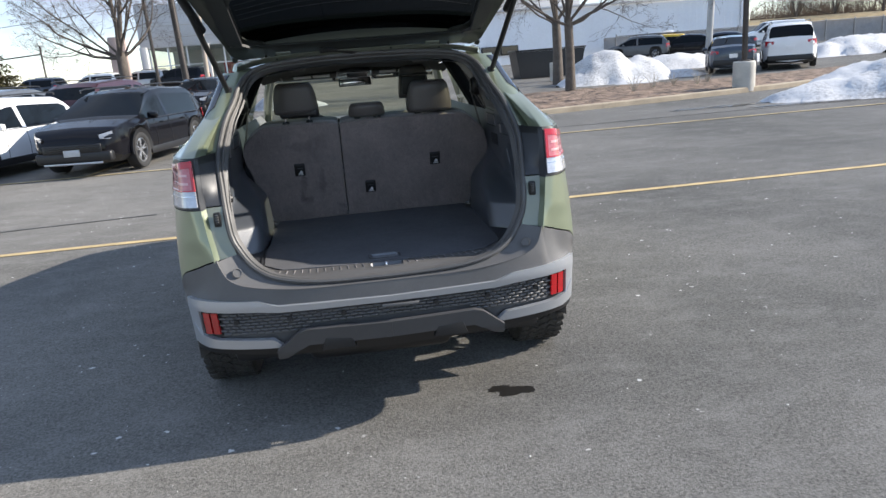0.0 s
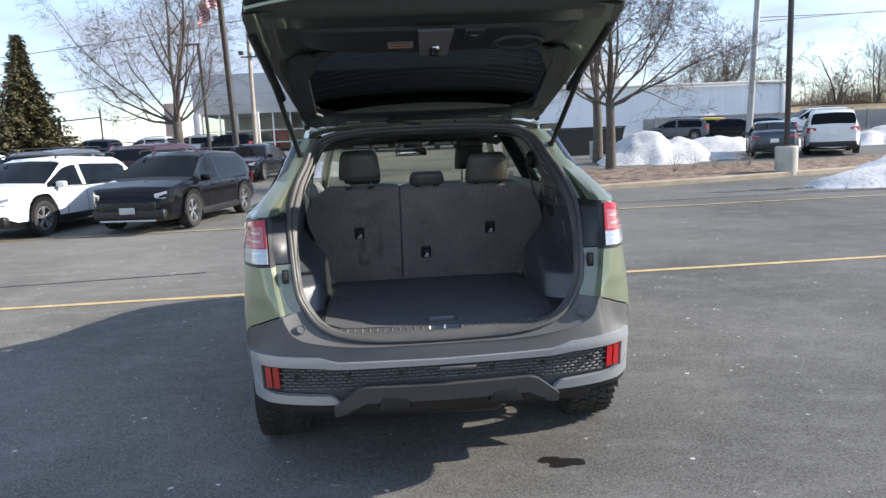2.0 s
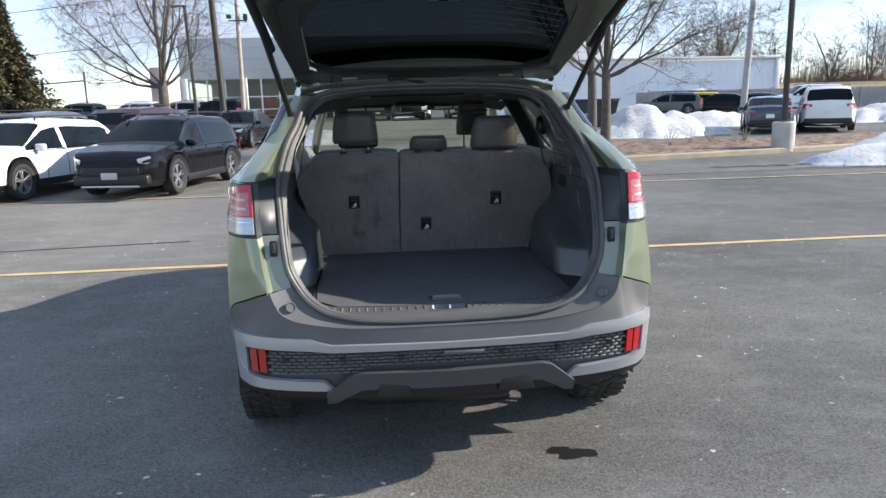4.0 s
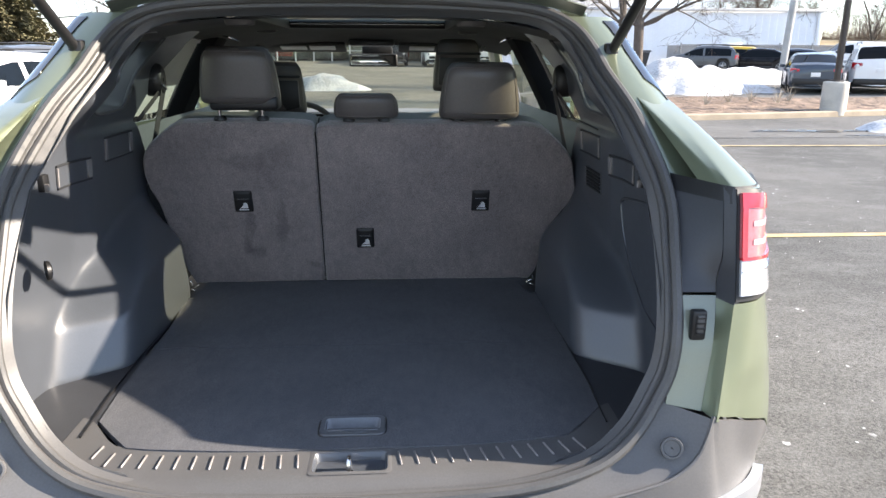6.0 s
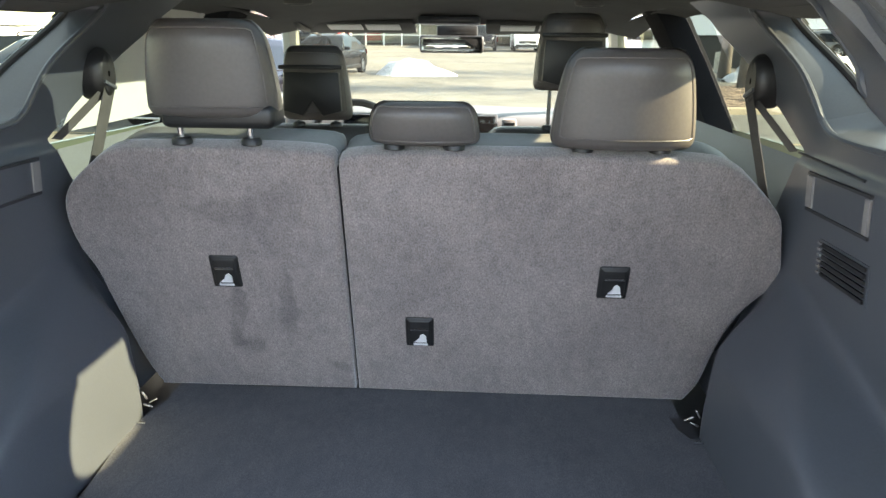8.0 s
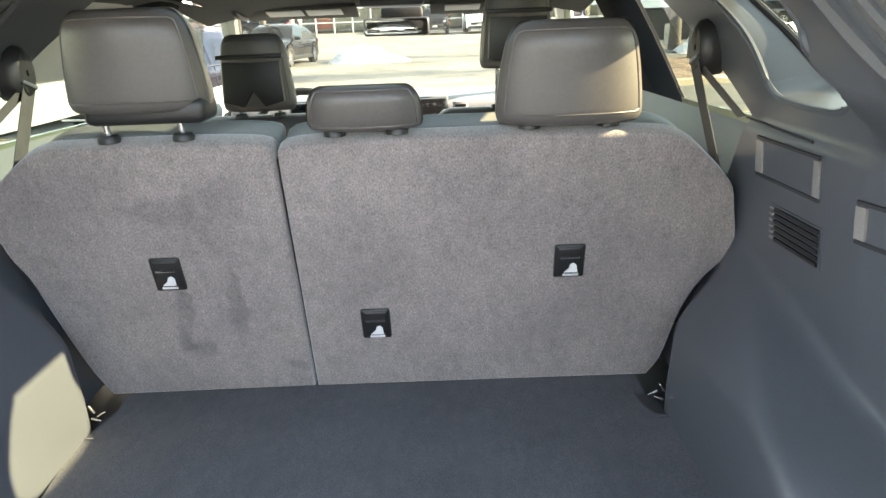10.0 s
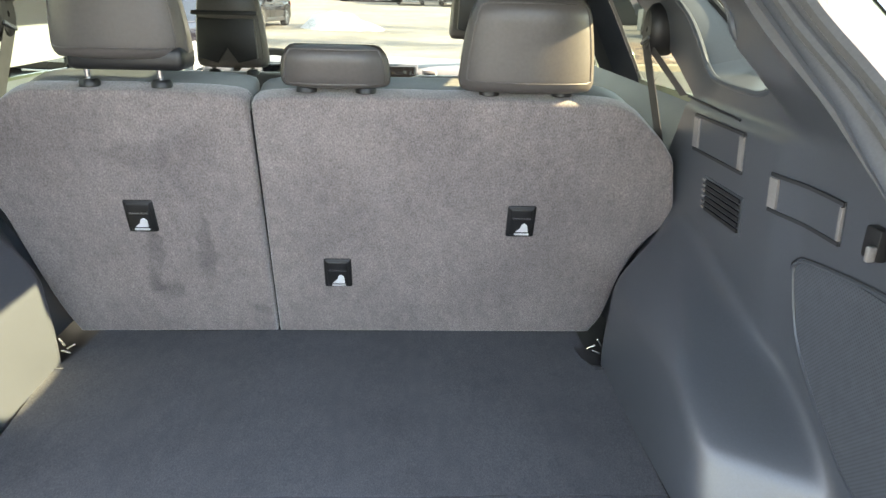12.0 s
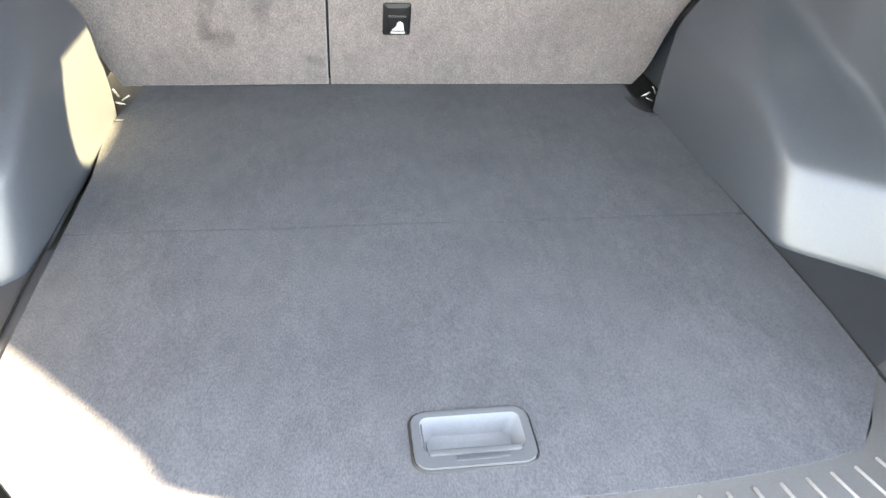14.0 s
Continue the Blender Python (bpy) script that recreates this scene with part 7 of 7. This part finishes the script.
for x in (DX0 + 0.3, -11.2, -2, 8, 18):
    part("column", box((x, DY - 0.1, 2.75), (0.55, 0.55, 3.7), 0.02), PANELGREY, sr)
part("brand_panel", box((DX0 - 1.2, DY - 2, 3.2), (1.3, 0.5, 4.6), 0.03), mat("brown_panel", (0.35, 0.27, 0.24), 0.6), sr)
for k in range(7):
    part("display_board", box((DX0 + 3 + k * 3.6, DY + 6, 2.3), (1.6, 0.2, 1.8), 0.02), (WHITE, RED, PANELGREY)[k % 3], sr)


# ---- parked cars ----
TYRE2 = mat("road_tyre", (0.02, 0.02, 0.02), 0.8, 0, 0.2, 10, 80)
ALLOY = mat("alloy_wheel", (0.45, 0.45, 0.46), 0.3, 0.8, 0.1, 8, 100)
CARGLASS = mat("dark_car_glass", (0.006, 0.008, 0.010), 0.03, 0, 0.1, 2, 10, spec=0.12)
HEADLAMP = mat("head_lamp", (0.20, 0.21, 0.23), 0.08, 0.2, 0.2, 30, 80, coat=1.0)


def car(label, paint, m, kind="suv", L=4.5, W=1.82, H=1.66, clad=None, dim=False):
    """A parked car: nose at +y, built round its middle and moved to m."""
    clad = clad or BLACK
    c = new("parked_car")
    tagged(c, label, "car", "parked cars")
    wr = 0.345 if kind != "sedan" else 0.325
    h2 = L / 2
    axf, axr = h2 - 0.88, -h2 + 0.86
    belt_z = 0.60 * H if kind == "sedan" else 0.585 * H
    if kind == "suv":
        top = [(-h2, 0.60 * H), (-h2 + 0.07, 0.70 * H), (-h2 + 0.40, 0.90 * H), (-h2 + 0.62, 0.965 * H), (-0.35, H), (0.15, 0.985 * H), (0.45, 0.94 * H), (1.18, 0.665 * H), (1.5, 0.64 * H), (h2 - 0.22, 0.575 * H), (h2 - 0.04, 0.47 * H), (h2, 0.40 * H)] if H < 1.7 else [(-h2, 0.60 * H), (-h2 + 0.05, 0.68 * H), (-h2 + 0.24, 0.92 * H), (-h2 + 0.45, 0.98 * H), (-0.35, H), (0.25, 0.985 * H), (0.52, 0.94 * H), (1.18, 0.665 * H), (1.5, 0.64 * H), (h2 - 0.18, 0.575 * H), (h2 - 0.04, 0.47 * H), (h2, 0.40 * H)]
        glass0, glass1, ws0, ws1 = -h2 + 0.42, 1.12, 0.42, 1.16
        bl0, bl1 = (-h2 + 0.09, -h2 + 0.41) if H < 1.7 else (-h2 + 0.05, -h2 + 0.25)
    else:
        top = [(-h2, 0.60 * H), (-h2 + 0.06, 0.70 * H), (-h2 + 0.55, 0.735 * H), (-h2 + 1.25, 0.955 * H), (-0.35, H), (0.15, 0.985 * H), (0.40, 0.94 * H), (1.12, 0.66 * H), (1.5, 0.63 * H), (h2 - 0.22, 0.55 * H), (h2 - 0.04, 0.44 * H), (h2, 0.36 * H)]
        glass0, glass1, ws0, ws1 = -h2 + 0.62, 1.08, 0.32, 1.08
        bl0, bl1 = -h2 + 0.60, -h2 + 1.22
    ty, tz = [p[0] for p in top], [p[1] for p in top]
    ysl = sorted(set([round(y, 3) for y in np.linspace(-h2, h2, 37)] + [round(y, 3) for y in ty] + [round(a + d, 3) for a in (axf, axr) for d in (-0.40, -0.39, -0.34, -0.25, -0.12, 0, 0.12, 0.25, 0.34, 0.39, 0.40)] + [glass0, glass1, ws0, ws1, bl0, bl1]))
    pill = [(-0.05 if kind == "suv" else -0.12, 0.05)]

    def width(y):
        return W / 2 * float(np.interp(y, [-h2, -h2 + 0.12, -h2 + 0.5, 0, h2 - 0.7, h2 - 0.2, h2], [0.80, 0.92, 0.985, 1.0, 0.985, 0.90, 0.70]))

    def low(y):
        z = 0.22 + 0.10 * sm((abs(y) - h2 + 0.25) / 0.25)
        for a in (axf, axr):
            d = 0.395 ** 2 - (y - a) ** 2
            if d > 0:
                z = max(z, wr + math.sqrt(d) - 0.01)
        return z

    body, side, shield, roof = [], [], [], []
    rows, kinds = [], []
    for y in ysl:
        zt, w, lo = float(np.interp(y, ty, tz)), width(y), low(y)
        b = min(belt_z + 0.02 * math.sin(y), zt - 0.03)
        lo = min(lo, b - 0.08)
        k = sm((zt - b - 0.05) / (H - b))
        rx = w * (0.94 - 0.20 * k)
        zs = zt - 0.055 * (0.4 + 0.6 * k)
        g1, g2 = min(0.10, 0.02 / max(0.03, zs - b)), 0.80
        rows.append([(0, y, max(0.2, lo - 0.05 if lo < 0.4 else 0.3)), (w * 0.86, y, lo), (w * 0.985, y, min(lo + 0.11, b - 0.05)), (w, y, lo + (b - lo) * 0.50), (w * 0.985, y, lo + (b - lo) * 0.82), (w * 0.955, y, b), (w * 0.95 + (rx - w * 0.95) * g1, y, b + (zs - b) * g1), (w * 0.945 + (rx - w * 0.945) * g2, y, b + (zs - b) * g2), (rx, y, zs), (rx * 0.86, y, zt - 0.012), (0, y, zt + 0.012)])
    faces = {"body": [], "side": [], "shield": [], "clad": []}
    v = [p for r in rows for p in r]
    for i in range(len(rows) - 1):
        ym = (ysl[i] + ysl[i + 1]) / 2
        for j in range(10):
            q = (i * 11 + j, i * 11 + j + 1, (i + 1) * 11 + j + 1, (i + 1) * 11 + j)
            key = "body"
            if j <= 1:
                key = "clad"
            if j == 6 and glass0 < ym < glass1 and not any(abs(ym - p) < d for p, d in pill):
                key = "side"
            if j >= 8 and (ws0 < ym < ws1 or bl0 < ym < bl1):
                key = "shield"
            faces[key].append(q)

    def side_of(key):
        used = sorted({i for q in faces[key] for i in q})
        ix = {a: b for b, a in enumerate(used)}
        g = [v[i] for i in used], [tuple(ix[i] for i in q) for q in faces[key]]
        return cat(g, mirror(g))

    cap = []
    for r in (rows[0], rows[-1]):
        cap.append((r + [(-x, y, z) for x, y, z in r[-2:0:-1]], [tuple(range(20))]))
    bg = cat(side_of("body"), *cap)
    bm = to_bm(bg)
    bmesh.ops.remove_doubles(bm, verts=bm.verts[:], dist=0.0008)
    bd = part("body", from_bm(bm), paint, c, smooth=35)
    part("lower_cladding", side_of("clad"), clad if kind == "suv" else paint, c)

    def pane(key, lo, hi, up):
        qs = [q for q in faces[key] if lo < sum(v[i][1] for i in q) / 4 < hi]
        used = sorted({i for q in qs for i in q})
        ix = {a: b for b, a in enumerate(used)}
        return [(v[i][0] * (1 - up), v[i][1], v[i][2] - (0.004 if up == 0 else 0)) for i in used], [tuple(ix[i] for i in q) for q in qs]
    for lo, hi in ((-9, pill[0][0]), (pill[0][0], 9)):
        g = pane("side", lo, hi, 0.006)
        part("side_window", g, CARGLASS, c)
        part("side_window", mirror(g), CARGLASS, c)
    for nm, lo, hi in (("windscreen", 0, 9), ("rear_window", -9, 0)):
        g = pane("shield", lo, hi, 0.0)
        bm = to_bm(cat(g, mirror(g)))
        bmesh.ops.remove_doubles(bm, verts=bm.verts[:], dist=0.0008)
        part(nm, from_bm(bm), CARGLASS, c)
    for s in (1, -1):
        for a in (axf, axr):
            mm = Matrix.Translation((s * (W / 2 - 0.115), a, wr)) @ (Matrix.Identity(4) if s > 0 else Matrix.Rotation(math.pi, 4, "Z"))
            w = part("wheel", moved(lathe([(0.01, -0.02), (0.16, -0.02), (0.16, -0.05), (0.01, -0.05)], 14), mm), BLACK, c)
            part("tyre", moved(tyre_geo(wr, 0.21), mm), TYRE2, w)
            part("rim", moved(rim_geo(wr, 0.21), mm), ALLOY, w)
            part("arch_trim", slab([[(s * (width(a) * 0.995 + 0.012 * (1 - k)), a + (0.385 + 0.04 * (1 - k)) * math.cos(t), wr + (0.385 + 0.04 * (1 - k)) * math.sin(t)) for k in (0, 1, 4)] for t in np.linspace(-0.1, math.pi + 0.1, 19)], 0.005), clad, c)
            part("wheel_well", slab([[(s * x, a + 0.40 * math.cos(t), wr + 0.40 * math.sin(t)) for x in (W / 2 - 0.03, W / 2 - 0.4)] for t in np.linspace(0, math.pi, 9)], 0.004), BLACK, c)
        part("sill_trim", box((s * (W / 2 - 0.03), (axf + axr) / 2, 0.29), (0.05, axf - axr - 0.75, 0.14), 0.015), clad, c)
        part("wing_mirror", box((s * (W / 2 + 0.06), glass1 - 0.28, belt_z + 0.08), (0.2, 0.12, 0.13), 0.035, 2), paint, c)
        part("window_line", tube([(s * width(y) * 0.962, y, belt_z + 0.01) for y in np.linspace(glass0 + 0.1, glass1 - 0.1, 6)], 0.010, 5), CHROME if dim else BLACK, c)
        for y in (-0.75, 0.3):
            part("door_handle", box((s * width(y) * 0.995, y, belt_z - 0.09), (0.03, 0.17, 0.03), 0.008), paint, c)
        for y in (-0.06, glass1 - 0.5):
            part("door_gap", tube([(s * width(y) * k, y, z) for k, z in ((0.99, 0.36), (1.002, 0.6), (0.965, belt_z))], 0.006, 4), BLACK, c)
        hl2 = [(s * width(h2 - 0.16) * 0.985, h2 - 0.24, 0.52 * H), (s * width(h2 - 0.1) * 0.95, h2 - 0.10, 0.505 * H), (s * W * 0.30, h2 - 0.015, 0.485 * H), (s * W * 0.31, h2 - 0.005, 0.435 * H), (s * width(h2 - 0.1) * 0.95, h2 - 0.07, 0.425 * H), (s * width(h2 - 0.16) * 1.0, h2 - 0.22, 0.45 * H)]
        part("head_lamp", prism(hl2, (0, 0.018, 0.01), 0.004), HEADLAMP, c)
        zt2 = 0.60 * H
        part("tail_lamp", prism([(s * W * 0.30, -h2 + 0.02, zt2), (s * W * 0.43, -h2 + 0.06, zt2 + 0.02), (s * W * 0.462, -h2 + 0.20, zt2 + 0.02), (s * W * 0.468, -h2 + 0.20, zt2 - (0.22 if kind == "suv" else 0.13)), (s * W * 0.42, -h2 + 0.03, zt2 - 0.20 if kind == "suv" else zt2 - 0.13), (s * W * 0.30, -h2 - 0.005, zt2 - 0.09)], (0, -0.03, 0), 0.006), REDLENS, c)
        if kind == "suv":
            part("roof_rail", tube(curve([(s * W * 0.345, -h2 + 0.6, H * 0.985), (s * W * 0.35, -h2 + 0.75, H + 0.035), (s * W * 0.35, 0.25, H + 0.035), (s * W * 0.345, 0.45, H * 0.975)], 12), 0.016, 6), BLACK, c)
    part("front_bumper", box((0, h2 - 0.06, 0.36), (W * 0.80, 0.18, 0.20), 0.05, 3), clad, c)
    part("rear_bumper", box((0, -h2 + 0.07, 0.42), (W * 0.84, 0.18, 0.24), 0.05, 3), clad, c)
    gl = part("grille", box((0, h2 - 0.010, 0.335 * H), (W * 0.62, 0.07, 0.17), 0.025, 2), BLACK, c)
    for k in range(4):
        part("grille_bar", box((0, h2 + 0.028, 0.335 * H - 0.05 + 0.034 * k), (W * 0.56, 0.012, 0.009), 0), GLOSS, gl)
    part("bumper_trim", box((0, h2 + 0.035, 0.25), (W * 0.62, 0.03, 0.035), 0.01), SILVER, c)
    part("number_plate", box((0, -h2 - 0.012, 0.46 * H), (0.31, 0.012, 0.15), 0.003), WHITE, c)
    part("front_plate", box((0, h2 + 0.04, 0.29 * H), (0.31, 0.012, 0.12), 0.003), PANELGREY, c)
    part("badge", box((0, h2 - 0.07, 0.475 * H), (0.16, 0.02, 0.03), 0.006), CHROME, c)
    c.matrix_basis = m
    return c


def at(x, y, heading, up=0.0):
    """heading: degrees from +y, anticlockwise, in which the nose points."""
    return Matrix.Translation((x, y, land(x, y) + up)) @ Matrix.Rotation(radians(heading), 4, "Z")


def paint(name, col, metal=0.3):
    return mat(name, col, 0.32, metal, 0.05, 2, 600, coat=0.55)


P_BLACK, P_WHITE = mat("black_paint", (0.006, 0.006, 0.008), 0.09, 0.0, 0.05, 2, 600, spec=0.25), paint("white_paint", (0.78, 0.78, 0.78), 0.0)
P_RED, P_GREY, P_BLUE = paint("dark_red_paint", (0.045, 0.008, 0.011)), paint("grey_paint", (0.10, 0.105, 0.11)), paint("slate_blue_paint", (0.045, 0.06, 0.085))
P_YEL, P_NAVY, P_SIL = paint("yellow_paint", (0.65, 0.42, 0.02), 0.0), paint("navy_paint", (0.02, 0.03, 0.05)), paint("silver_paint", (0.42, 0.43, 0.44), 0.5)
car("black crossover parked facing the lane", P_BLACK, at(-4.67, 13.07, 169), "suv", 4.42, 1.82, 1.52)
car("white crossover with black cladding parked beside it", P_WHITE, at(-7.48, 13.0, 168), "suv", 4.42, 1.82, 1.52)
car("dark red crossover parked tail outward in the second row", P_RED, at(-6.9, 19.8, -14), "suv", 4.6, 1.86, 1.68)
car("grey wagon with roof rails in the second row", P_GREY, at(-9.6, 19.6, -14), "suv", 4.6, 1.84, 1.62)
car("white crossover in the second row", P_WHITE, at(-12.4, 19.6, -14), "suv", 4.5, 1.84, 1.60)
car("black sedan parked by the showroom", P_BLACK, at(-5.46, 26.4, 173), "sedan", 4.65, 1.80, 1.43)
for (x, y, p, l, k) in ((-20.0, 60.0, P_WHITE, "far white crossover on the upper lot", "suv"), (-25.0, 61.0, P_NAVY, "far dark crossover on the upper lot", "suv"), (-16.5, 61.0, P_SIL, "far silver crossover on the upper lot", "suv"), (-13.0, 58.5, P_BLACK, "far black crossover on the upper lot", "suv")):
    car(l, p, at(x, y, 75), k, 4.7, 1.9, 1.75)
car("white sport utility vehicle parked tail outward", P_WHITE, at(18.9, 26.2, -30), "suv", 5.0, 2.0, 1.80)
car("slate blue sedan parked tail outward", P_BLUE, at(16.3, 26.2, -26), "sedan", 4.6, 1.82, 1.45, dim=True)
car("dark grey crossover parked by the warehouse", P_GREY, at(20.2, 45.0, 60), "suv", 4.2, 1.8, 1.60)
car("yellow crossover parked by the warehouse", P_YEL, at(22.0, 45.4, 60), "suv", 4.2, 1.8, 1.55)
car("dark sedan parked by the warehouse", P_BLACK, at(23.2, 44.2, 60), "sedan", 4.7, 1.82, 1.45)
car("navy sedan parked by the warehouse", P_NAVY, at(25.2, 43.4, 60), "sedan", 4.7, 1.82, 1.45)
car("white van parked behind the sedan", P_WHITE, at(30.5, 46.0, 78), "suv", 5.0, 2.0, 1.9)
car("white pickup-sized car by the showroom", P_WHITE, at(3.2, 52.0, 180), "suv", 4.7, 1.9, 1.8)
car("silver crossover by the showroom", P_SIL, at(6.4, 52.0, 180), "suv", 4.7, 1.9, 1.75)
car("dark crossover by the showroom", P_BLACK, at(0.2, 52.5, 180), "suv", 4.7, 1.9, 1.75)
